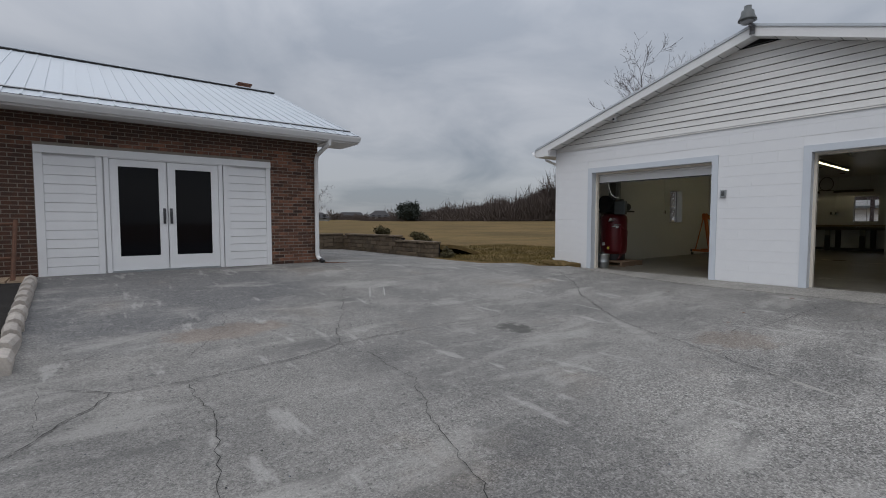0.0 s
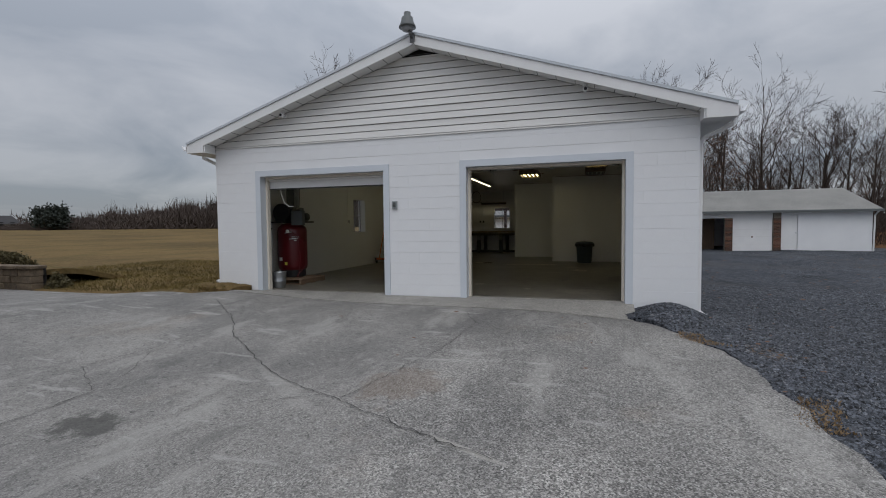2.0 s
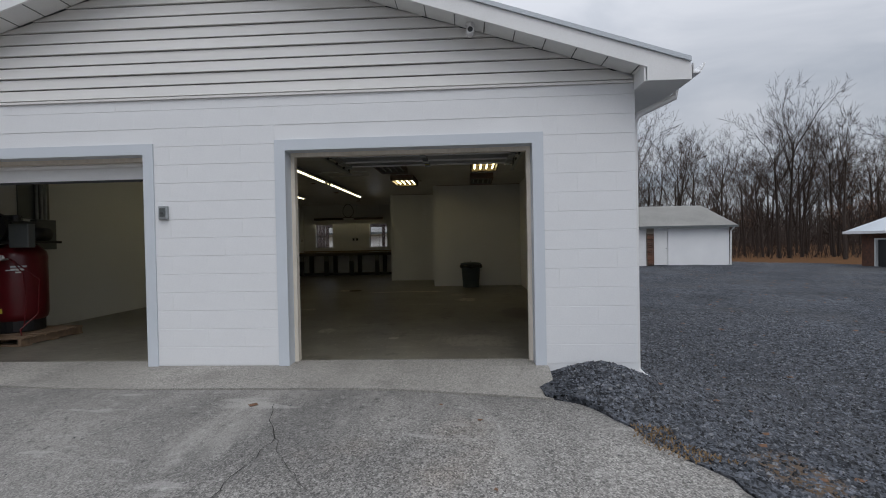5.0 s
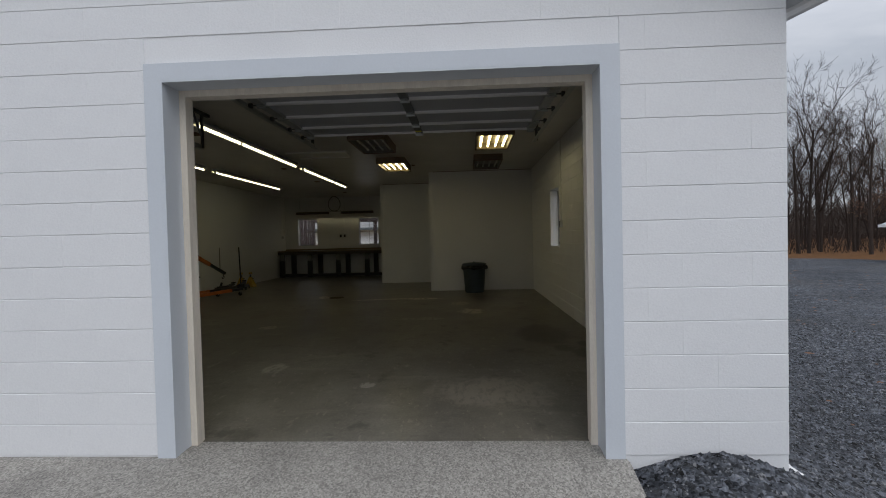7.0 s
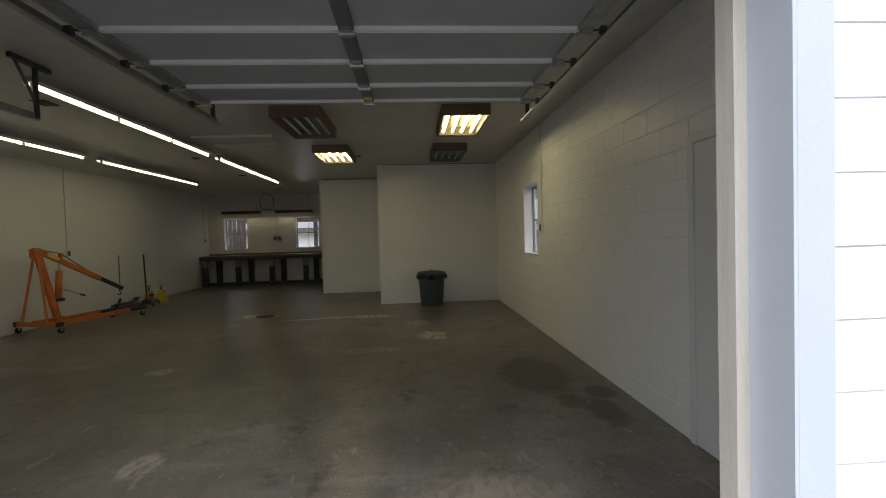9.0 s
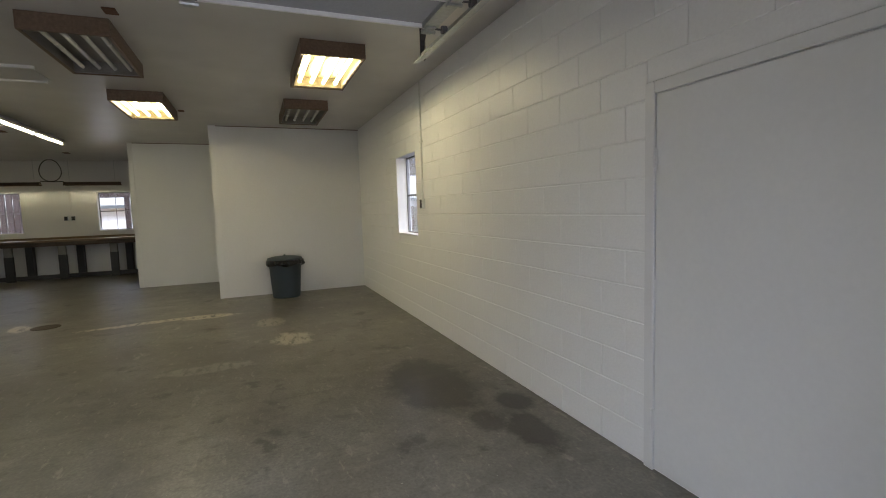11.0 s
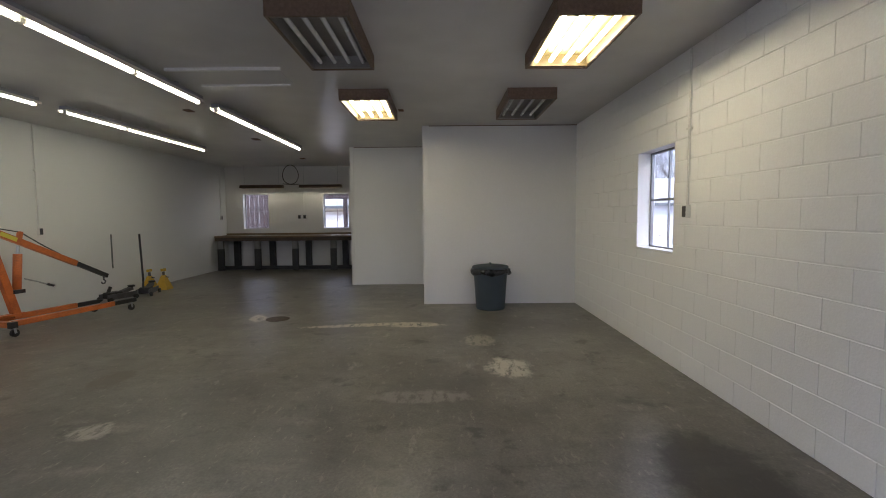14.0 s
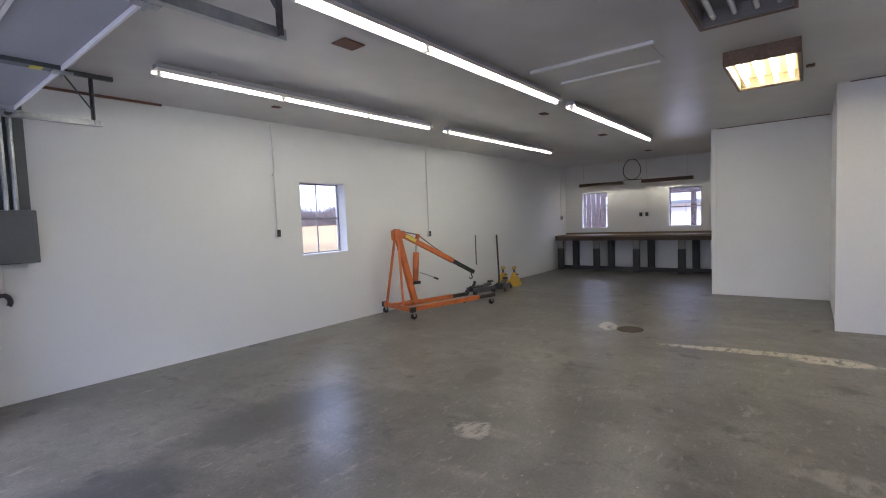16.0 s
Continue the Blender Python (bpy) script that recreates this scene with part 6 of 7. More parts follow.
prof = [(0, 0), (0, -0.11), (-0.07, -0.11), (-0.12, -0.03), (-0.125, 0), (-0.11, 0), (-0.06, -0.10), (-0.008, -0.10), (-0.008, 0)]
rings = [[gb.verts.new((x, EY + 0.018 + a, EZ - 0.03 + c)) for a, c in prof] for x in (rx0, rx1)]
for i in range(len(prof)):
    gb.faces.new((rings[0][i], rings[0][(i + 1) % len(prof)], rings[1][(i + 1) % len(prof)], rings[1][i]))
for r_ in rings:
    gb.faces.new(r_)
bmesh.ops.recalc_face_normals(gb, faces=gb.faces)
part("gutter", gb, M_white, house)
dsx = HX1 - 0.07
part("downspout", tube(B(), [(dsx + 0.08, EY - 0.02, EZ - 0.12), (dsx + 0.08, EY + 0.0, EZ - 0.22), (dsx, HY - 0.12, EZ - 0.42), (dsx, HY - 0.05, EZ - 0.54), (dsx, HY - 0.05, 0.45), (dsx + 0.01, HY - 0.07, 0.38), (dsx + 0.03, HY - 0.16, 0.33)], 0.045, 8), M_white, house, "white downspout")
part("drain_boot", tube(B(), [(dsx + 0.03, HY - 0.14, 0.33), (dsx + 0.05, HY - 0.26, 0.28)], 0.05, 8), M_black, house)
part("splash_pipe", tube(B(), [(dsx + 0.06, HY - 0.3, 0.275), (dsx + 0.35, HY - 0.42, 0.26), (dsx + 0.55, HY - 0.38, 0.25)], 0.012, 6), M_rust, house)
ch = part("chimney", box(B(), -6.08, -5.76, RY + 0.1, RY + 0.42, RZ - 0.3, RZ + 0.15), M_brick, house)
part("chimney_cap", box(B(), -6.12, -5.72, RY + 0.06, RY + 0.46, RZ + 0.151, RZ + 0.20), M_brick, ch)

# infill of an old garage opening: white boards, with a pair of glazed doors
SX0, SX1, SB, ST = -10.55, -6.855, 0.27, 2.36
DX0, DX1, DB, DT = -9.58, -7.85, 0.30, 2.24
infill = part("infill", box(B(), SX0, SX1, HY + 0.06, HY + 0.2, HB - 0.2, ST), M_white, house, "white boarded infill")
for x0, x1 in ((SX0, DX0 - 0.09), (DX1 + 0.09, SX1)):
    part("stile", box(B(), x0, x0 + 0.11, HY - 0.002, HY + 0.0595, SB - 0.04, ST), M_white, infill)
    part("stile", box(B(), x1 - 0.09, x1, HY - 0.002, HY + 0.0595, SB - 0.04, ST), M_white, infill)
    z = SB + 0.0
    while z < ST - 0.2:
        q = B()
        a, b = x0 + 0.112, x1 - 0.092
        v = [q.verts.new(p) for p in ((a, HY + 0.006, z), (b, HY + 0.006, z), (b, HY + 0.012, z + 0.144), (a, HY + 0.012, z + 0.144), (a, HY + 0.059, z), (b, HY + 0.059, z), (b, HY + 0.059, z + 0.148), (a, HY + 0.059, z + 0.148))]
        for f in ((0, 1, 2, 3), (0, 4, 5, 1), (1, 5, 6, 2), (2, 6, 7, 3), (3, 7, 4, 0)):
            q.faces.new([v[i] for i in f])
        bmesh.ops.recalc_face_normals(q, faces=q.faces)
        part("board", q, M_white, infill)
        z += 0.15
part("header", box(B(), SX0, SX1, HY - 0.028, HY + 0.0595, ST - 0.10, ST + 0.02), M_white, infill)
fr = part("patio_door", box(B(), DX0 - 0.07, DX0, HY - 0.012, HY + 0.0595, DB - 0.03, DT + 0.06), M_white, house, "pair of white glazed doors with dark glass")
part("jamb", box(B(), DX1, DX1 + 0.07, HY - 0.012, HY + 0.0595, DB - 0.03, DT + 0.06), M_white, fr)
part("head", box(B(), DX0 + 0.001, DX1 - 0.001, HY - 0.012, HY + 0.0595, DT, DT + 0.06), M_white, fr)
part("threshold", box(B(), DX0, DX1, HY - 0.04, HY + 0.05, DB - 0.04, DB - 0.005), M_steel, fr)
mid = (DX0 + DX1) / 2
for x0, x1, hx in ((DX0 + 0.005, mid - 0.008, mid - 0.055), (mid + 0.008, DX1 - 0.005, mid + 0.055)):
    a, b, zb, zt = x0 + 0.125, x1 - 0.125, DB + 0.25, DT - 0.125
    for bx_ in ((x0, a, DB, DT - 0.004), (b, x1, DB, DT - 0.004), (a, b, DB, zb), (a, b, zt, DT - 0.004)):
        part("leaf_rail", box(B(), bx_[0], bx_[1], HY + 0.005, HY + 0.05, bx_[2], bx_[3]), M_white, fr)
    part("pane", box(B(), a, b, HY + 0.025, HY + 0.035, zb, zt), M_doorglass, fr, "dark reflecting glass")
    hb = box(B(), hx - 0.022, hx + 0.022, HY - 0.004, HY + 0.0045, 1.12, 1.40)
    tube(hb, [(hx, HY - 0.005, 1.17), (hx, HY - 0.045, 1.18), (hx, HY - 0.045, 1.33), (hx, HY - 0.005, 1.34)], 0.011, 6)
    part("door_handle", hb, M_steel_dark, fr)

# bed with kerb stones, boards and an old iron frame by the house
bed_z = lambda x, y: ground_z(x, y) + 0.03 + 0.03 * noise.noise(Vector((4 * x, 4 * y, 0)))
structure(lofted("planting_bed", span(-16, -10.68, 0.25), lambda x: 6.55, lambda x: 10.35, 0.25, M_soil, bed_z), "dark mulched planting bed", "planting bed")
kerb = thing("bed_kerb", "row of pale rounded kerb blocks along the planting bed", "kerb")


def kerb_stone(x, y, turn, ln):
    q = B()
    prof = [(-0.075, -0.10), (-0.075, 0.05), (-0.05, 0.10), (0.0, 0.118), (0.05, 0.10), (0.075, 0.05), (0.075, -0.10)]
    r_ = random.Random(int(x * 100 + y * 1000))
    rings = [[q.verts.new((a * s_, yy, c * s_ + r_.uniform(-0.006, 0.006))) for a, c in prof] for yy, s_ in ((-ln / 2 + 0.004, 0.93), (-ln / 2 + 0.03, 1.0), (ln / 2 - 0.03, 1.0), (ln / 2 - 0.004, 0.93))]
    for a_, b_2 in zip(rings, rings[1:]):
        for i in range(len(prof) - 1):
            q.faces.new((a_[i], b_2[i], b_2[i + 1], a_[i + 1]))
    q.faces.new(rings[0])
    q.faces.new(rings[-1][::-1])
    bmesh.ops.recalc_face_normals(q, faces=q.faces)
    ob = part("kerb_stone", q, M_kerb, kerb)
    ob.matrix_basis = pose(x, y, ground_z(x, y) + 0.02, r_.uniform(-3, 3), r_.uniform(-3, 3), turn + r_.uniform(-4, 4))


y = 6.62
while y < 10.3:
    ln = random.Random(int(y * 50)).uniform(0.30, 0.46)
    kerb_stone(-10.60, y + ln / 2, 0, ln)
    y += ln
for k in range(6):
    kerb_stone(-10.98 - 0.42 * k, 6.55, 90, 0.40)
boards = thing("boardwalk", "short run of weathered deck boards by the brick wall", "boardwalk")
for k in range(12):
    part("board", box(B(), -10.86 - 0.19 * k, -10.69 - 0.19 * k, 10.37, 11.08, 0.26, 0.30), M_deck, boards)
part("joist", box(B(), -13, -10.70, 10.38, 10.43, 0.12, 0.2595), M_wood_old, boards)
iron = thing("iron_trellis", "rusty leaning iron frame standing on the boards", "trellis")
part("post", tube(B(), [(-10.80, 10.45, 0.30), (-10.76, 10.72, 1.18)], 0.028, 8), M_rust, iron)
part("post", tube(B(), [(-12.4, 10.45, 0.30), (-12.4, 10.72, 1.18)], 0.028, 8), M_rust, iron)
for z in (0.62, 1.12):
    part("crossbar", tube(B(), [(-12.45, 10.47 + 0.3 * (z - 0.3), z), (-10.72, 10.47 + 0.3 * (z - 0.3), z)], 0.020, 6), M_rust, iron)

# ---- retaining wall with planting ----
planter = thing("retaining_wall", "low tan split-block retaining wall with flat caps, stepped at its end", "retaining wall")
part("core", box(B(), -0.945, -0.80, 13.25, 15.28, -0.1, 0.45), M_soil, planter)
part("core", box(B(), -0.945, -0.80, 15.29, 19.6, -0.1, 0.60), M_soil, planter)


def wall_block(x0, x1, y0, y1, z0, z1, name="block"):
    q = box(B(), -(x1 - x0) / 2, (x1 - x0) / 2, -(y1 - y0) / 2, (y1 - y0) / 2, 0, z1 - z0)
    r_ = random.Random(int((x0 * 91 + y0 * 37 + z0 * 53) * 10))
    for v in q.verts:
        v.co += Vector((r_.uniform(-0.012, 0.012), r_.uniform(-0.006, 0.006), 0))
    ob = part(name, q, M_wallstone, planter, bevel=0.012)
    ob.matrix_basis = pose((x0 + x1) / 2 + r_.uniform(-0.012, 0.012), (y0 + y1) / 2, z0)


for c in range(4):
    z0 = 0.0 + 0.155 * c
    y = 13.10 if c < 3 else 15.3
    k = 0
    while y < 19.5:
        ln = 0.44 if (k or c % 2 == 0) else 0.22
        wall_block(-1.20, -0.95, y + 0.004, min(y + ln, 19.66) - 0.004, z0, z0 + 0.150)
        y += ln
        k += 1
    x = -5.6
    while x < -1.3:
        wall_block(x + 0.004, x + 0.436, 19.42, 19.66, z0, z0 + 0.150)
        x += 0.44
y = 13.06
while y < 19.2:
    z0 = 0.466 if y < 15.25 else 0.621
    wall_block(-1.24, -0.90, y + 0.003, y + 0.437, z0, z0 + 0.07, "cap")
    y += 0.44
x = -5.6
while x < -1.3:
    wall_block(x + 0.003, x + 0.437, 19.38, 19.70, 0.621, 0.69, "cap")
    x += 0.44
structure(lofted("planter_soil", span(-0.79, 1.6, 0.2), lambda x: 13.3, lambda x: 20, 0.4, M_ground, lambda x, y: 0.42 - 0.40 * sstep(x, -0.5, 1.6) * (1 - 0.5 * sstep(y, 14, 18)) + 0.1 * sstep(y, 15, 15.6)), "grassy soil behind the retaining wall", "soil")


def leaf_cloud(name, n, centre, radii, size, material, parent, seed, lumps=7):
    """A crown of many small leaves gathered in uneven clumps."""
    r_ = np.random.default_rng(seed)
    cs = r_.normal(0, 0.45, (lumps, 3)) * radii
    vs, fs = [], []
    for i in range(n):
        c = cs[r_.integers(lumps)] + r_.normal(0, 0.30, 3) * radii
        a, b = r_.normal(0, 1, (2, 3))
        a /= np.linalg.norm(a)
        b -= a * (a @ b)
        b /= np.linalg.norm(b)
        s = size * r_.uniform(0.5, 1.3)
        p = c + centre
        p[2] = max(p[2], centre[2] - radii[2] * 0.95)
        vs += [p - a * s, p + b * s * 0.5, p + a * s, p - b * s * 0.5]
        fs.append((4 * i, 4 * i + 1, 4 * i + 2, 4 * i + 3))
    ob = sheet(name, [tuple(v) for v in vs], fs, material, smooth=False)
    ob.parent = parent
    return ob


for i, (x, y, s) in enumerate(((-0.55, 14.7, 0.26), (-0.5, 17.4, 0.32), (-2.9, 20.0, 0.34), (-0.80, 12.85, 0.20))):
    z = (0.46 if y < 15 else 0.58) if y > 13 else ground_z(x, y)
    sh = thing("shrub", "small round brown-green winter shrub by the retaining wall", "shrub", "wall shrubs")
    sb = B()
    for k in range(6):
        a = k * 1.05
        tube(sb, [(x, y, z - 0.08), (x + 0.3 * s * math.cos(a), y + 0.3 * s * math.sin(a), z + s * 0.5), (x + 0.6 * s * math.cos(a), y + 0.6 * s * math.sin(a), z + s)], [0.012, 0.008, 0.004], 5)
    part("stems", sb, M_bark, sh)
    leaf_cloud("foliage", 3200, np.array((x, y, z + s * 0.55)), np.array((s * 0.8, s * 0.8, s * 0.6)), 0.036, M_shrub, sh, 20 + i, 18)

# ---- long white shed across the yard ----
FX, SY0, SY1, SZ = 22.2, -13.0, 14.0, 1.98
shed = thing("storage_shed", "long white shed with brick piers and a grey shingle roof", "shed")
sbase = -0.55
part("rear_wall", box(B(), 29.5, 29.7, SY0, SY1, sbase, SZ), M_block, shed)
part("end_wall", box(B(), FX + 0.02, 29.5, SY0, SY0 + 0.2, sbase, SZ), M_block, shed)
part("far_end_wall", box(B(), FX + 0.02, 29.5, SY1 - 0.2, SY1, sbase, SZ), M_block, shed)
part("front_panel", box(B(), FX, FX + 0.2, SY0 + 0.001, -9.62, sbase, SZ), M_block, shed, "white painted wall")
wd = part("walk_door", box(B(), FX + 0.03, FX + 0.08, -9.60, -8.84, -0.2, 1.72), M_white, shed, "white walk door", bevel=0.01)
part("door_knob", tube(B(), [(FX + 0.03, -9.52, 0.75), (FX - 0.03, -9.52, 0.75)], 0.03, 8), M_steel, wd)
part("door_head", box(B(), FX, FX + 0.2, -9.619, -8.82, 1.72, SZ), M_block, shed)
part("header", box(B(), FX, FX + 0.2, -8.42, SY1, 1.62, SZ), M_white, shed)
yb, nb = -8.42, 0
while yb < SY1 - 3:
    if yb > -8.5:
        pr = part("brick_pier", box(B(), FX - 0.02, FX + 0.25, yb - 0.40, yb - 0.02, sbase, 1.62 if yb > -8.4 else SZ - 0.01), M_mortar, shed, "red brick pier")
        for c in range(31):
            zc = -0.30 + c * 0.067
            if zc > 1.54:
                break
            pb = B()
            for a, b in (((0, 0.19), (0.20, 0.38)) if c % 2 else ((0, 0.09), (0.10, 0.28), (0.29, 0.38))):
                box(pb, FX - 0.034, FX - 0.0205, yb - 0.40 + a + 0.004, yb - 0.40 + b - 0.004, zc, zc + 0.056)
            part("brick_course", pb, M_brick, pr)
    if nb == 1:
        part("dark_bay", box(B(), FX + 2.2, FX + 2.3, yb, yb + 1.95, sbase, 1.62), M_wood_old, shed)
    elif nb < 9:
        gdoor = part("bay_door", box(B(), FX + 0.06, FX + 0.11, yb, yb + 1.98, sbase + 0.1, 1.62), M_white, shed, "white bay door")
        for k in range(1, 4):
            part("door_seam", box(B(), FX + 0.054, FX + 0.0595, yb + 0.02, yb + 1.96, 0.0 + 0.42 * k - 0.3, 0.0 + 0.42 * k - 0.28), M_soffit, gdoor)
        part("pull", box(B(), FX + 0.03, FX + 0.0595, yb + 0.96, yb + 1.02, 0.50, 0.58), M_rust, gdoor)
    yb += 2.38
    nb += 1
for s in (0, 1):
    rb = B()
    xe, xr, ze, zr = (FX - 0.35, 26.0, SZ + 0.02, 3.40) if s == 0 else (30.0, 26.0, SZ + 0.02, 3.40)
    v = [rb.verts.new(p) for p in ((xe, SY0 - 0.3, ze), (xr, SY0 - 0.3, zr), (xr, SY1 + 0.3, zr), (xe, SY1 + 0.3, ze), (xe, SY0 - 0.3, ze - 0.07), (xr, SY0 - 0.3, zr - 0.07), (xr, SY1 + 0.3, zr - 0.07), (xe, SY1 + 0.3, ze - 0.07))]
    for f in ((0, 1, 2, 3), (7, 6, 5, 4), (0, 4, 5, 1), (1, 5, 6, 2), (2, 6, 7, 3), (3, 7, 4, 0)):
        rb.faces.new([v[i] for i in f])
    bmesh.ops.recalc_face_normals(rb, faces=rb.faces)
    part("roof", rb, M_shingle, shed, "grey shingle roof")
part("fascia", box(B(), FX - 0.40, FX - 0.36, SY0 - 0.3, SY1 + 0.3, SZ - 0.10, SZ + 0.03), M_greypanel, shed, "dark fascia")
part("soffit", box(B(), FX - 0.36, FX - 0.001, SY0 - 0.3, SY1 + 0.3, SZ - 0.07, SZ - 0.055), M_soffit, shed)
part("downspout", tube(B(), [(FX - 0.38, SY0 - 0.1, SZ - 0.05), (FX - 0.1, SY0 - 0.05, SZ - 0.3), (FX - 0.05, SY0 - 0.04, sbase + 0.3)], 0.04, 6), M_white, shed)

# ---- small brick outbuilding with a pale roof ----
out = thing("brick_outbuilding", "small brick outbuilding with a white metal roof and dark door", "outbuilding")
OX0, OX1, OY, OB, OT = 11.0, 20.0, -18.4, -1.0, 1.42
part("wall", wall(B(), "x", OY - 0.25, OY, OX0, OX1, OB, OT, [(18.1, 19.25, OB, 1.12)]), M_brick, out, "brick wall")
part("end_wall", box(B(), OX1 - 0.25, OX1, OY - 6, OY - 0.251, OB, OT), M_brick, out)
part("near_end_wall", box(B(), OX0, OX0 + 0.25, OY - 6, OY - 0.251, OB, OT), M_brick, out)
part("rear_wall", box(B(), OX0 + 0.251, OX1 - 0.251, OY - 6, OY - 5.75, OB, OT), M_brick, out)
od = part("door", box(B(), 18.16, 19.19, OY - 0.16, OY - 0.12, OB + 0.1, 1.06), M_black, out, "dark door")
for bx_ in ((18.1, 18.16, OB, 1.12), (19.19, 19.25, OB, 1.12), (18.16, 19.19, 1.06, 1.12)):
    part("casing", box(B(), bx_[0], bx_[1], OY - 0.2, OY + 0.015, bx_[2], bx_[3]), M_white, od)
rb = B()
ya, yr, yz = OY + 0.45, OY - 3.0, OY - 6.45
v = [rb.verts.new(p) for p in ((OX0 - 0.6, ya, OT + 0.06), (OX1 + 0.6, ya, OT + 0.06), (OX1 + 0.6, yr, OT + 1.25), (OX0 - 0.6, yr, OT + 1.25), (OX1 + 0.6, yz, OT + 0.06), (OX0 - 0.6, yz, OT + 0.06))]
for f in ((0, 1, 2, 3), (2, 4, 5, 3), (0, 3, 5), (1, 4, 2), (0, 5, 4, 1)):
    rb.faces.new([v[i] for i in f])
bmesh.ops.recalc_face_normals(rb, faces=rb.faces)
part("roof", rb, M_roofwhite, out, "white metal roof")
part("fascia", box(B(), OX0 - 0.6, OX1 + 0.62, ya + 0.001, ya + 0.03, OT - 0.06, OT + 0.075), M_white, out)

# board screen and posts behind the back windows
screen = thing("board_screen", "brown upright board screen behind the garage", "fence")
for k in range(9):
    part("board", box(B(), 17.8, 17.84, 8.84 + k * 0.17, 8.985 + k * 0.17, -0.2, 2.5), M_wood_dark, screen)
part("rail", box(B(), 17.841, 17.9, 8.84, 10.35, 1.2, 1.3), M_wood_dark, screen)
beam = thing("porch_beam", "dark wooden beam lying across the rear posts", "beam")
part("beam", box(B(), 17.8, 17.94, 3.6, 8.83, 2.16, 2.46), M_wood_dark, beam, bevel=0.01)
for y in (5.86, 8.68):
    po = thing("wooden_post", "dark square wooden post behind the garage", "post", "rear posts")
    part("post", box(B(), 17.8, 17.94, y, y + 0.14, -0.2, 2.16), M_wood_dark, po, bevel=0.01)

# ---- trees ----


def limb(rnd, segs, p, d, ln, r, depth, maxd, up):
    """Grows one limb and its forks; segs gathers (points, radii, depth)."""
    n = 4 if depth < 2 else (3 if depth < 4 else 2)
    pts, rad = [p], [r]
    for i in range(n):
        k_ = 0.05 if depth == 0 else 0.15
        d = (d + Vector((rnd.gauss(0, k_), rnd.gauss(0, k_), rnd.gauss(0, 0.08) + up))).normalized()
        p = p + d * (ln / n)
        pts.append(p)
        rad.append(r * (1 - 0.62 * (i + 1) / n))
    segs.append((pts, rad, depth))
    if depth >= maxd:
        return
    kids = (rnd.randint(3, 4) if depth < 3 else 5) if depth else rnd.randint(7, 9)
    for k in range(kids):
        t = rnd.uniform(0.40, 1.0) if depth == 0 else rnd.uniform(0.2, 1.0)
        i = min(n - 1, int(t * n))
        q = pts[i].lerp(pts[i + 1], t * n - i)
        a = rnd.uniform(0, 6.28)
        side = d.orthogonal().normalized()
        side = Matrix.Rotation(a, 3, d) @ side
        spread = rnd.uniform(0.42, 0.88)
        nd = (d * (1 - 0.25 * spread) + side * spread).normalized()
        limb(rnd, segs, q, nd, ln * (rnd.uniform(0.40, 0.58) if depth == 0 else rnd.uniform(0.42, 0.60)), max(0.005, rad[i] * rnd.uniform(0.36, 0.52)), depth + 1, maxd, 0.10)


def bare_tree(seed, height, maxd=4, leaves=0):
    rnd = random.Random(seed)
    t = thing("bare_tree", "tall leafless winter tree with fine grey-brown twigs" if not leaves else "winter tree still holding some dry brown leaves", "tree", "woodland trees")
    segs = []
    limb(rnd, segs, Vector((0, 0, -0.3)), Vector((rnd.gauss(0, 0.05), rnd.gauss(0, 0.05), 1)).normalized(), height * rnd.uniform(0.72, 0.80), height * 0.0135 + 0.02, 0, maxd, 0.02)
    for name, sel, sides, m in (("trunk", lambda d: d <= 1, 6, M_bark), ("crown", lambda d: d > 1, 3, M_twig)):
        vs, fs = [], []
        for pts, rad, dep in segs:
            if not sel(dep):
                continue
            base_i = len(vs)
            ax = (pts[-1] - pts[0]).normalized()
            s1 = ax.orthogonal().normalized()
            s2 = ax.cross(s1)
            for p, r in zip(pts, rad):
                r = max(r, 0.0105)
                for k in range(sides):
                    a = 2 * math.pi * k / sides
                    vs.append(p + (s1 * math.cos(a) + s2 * math.sin(a)) * r)
            for i in range(len(pts) - 1):
                for k in range(sides):
                    fs.append((base_i + i * sides + k, base_i + i * sides + (k + 1) % sides, base_i + (i + 1) * sides + (k + 1) % sides, base_i + (i + 1) * sides + k))
        ob = sheet(name, [tuple(v) for v in vs], fs, m, smooth=False)
        ob.parent = t
    if leaves:
        r_ = np.random.default_rng(seed)
        tips = [s_[0][-1] for s_ in segs if s_[2] >= maxd - 1]
        vs, fs = [], []
        for i in range(leaves):
            c = np.array(tips[r_.integers(len(tips))]) + r_.normal(0, 0.22, 3)
            a, b = r_.normal(0, 0.07, (2, 3))
            vs += [tuple(c), tuple(c + a), tuple(c + a + b), tuple(c + b)]
            fs.append((4 * i, 4 * i + 1, 4 * i + 2, 4 * i + 3))
        ob = sheet("dead_leaves", vs, fs, M_deadleaf, smooth=False)
        ob.parent = t
        ob["label"] = "dry brown leaves"
    return t


rt = random.Random(11)
kinds = [bare_tree(101, 15), bare_tree(102, 16), bare_tree(103, 14), bare_tree(104, 13, 4, 500), bare_tree(105, 17), bare_tree(106, 11, 4, 700)]
spots = [(34.0, 25.6), (35.5, 21.5), (37.0, -3.0), (38.0, -8.5), (36.0, -12.5)]
for k in range(1200):
    x, y = rt.uniform(31, 66), rt.uniform(-62, 24)
    if x < 38 and y > -15 and y < 16 and x < 33:
        continue
    if any((x - a) ** 2 + (y - b) ** 2 < 2.2 ** 2 for a, b in spots):
        continue
    spots.append((x, y))
    if len(spots) >= 215:
        break
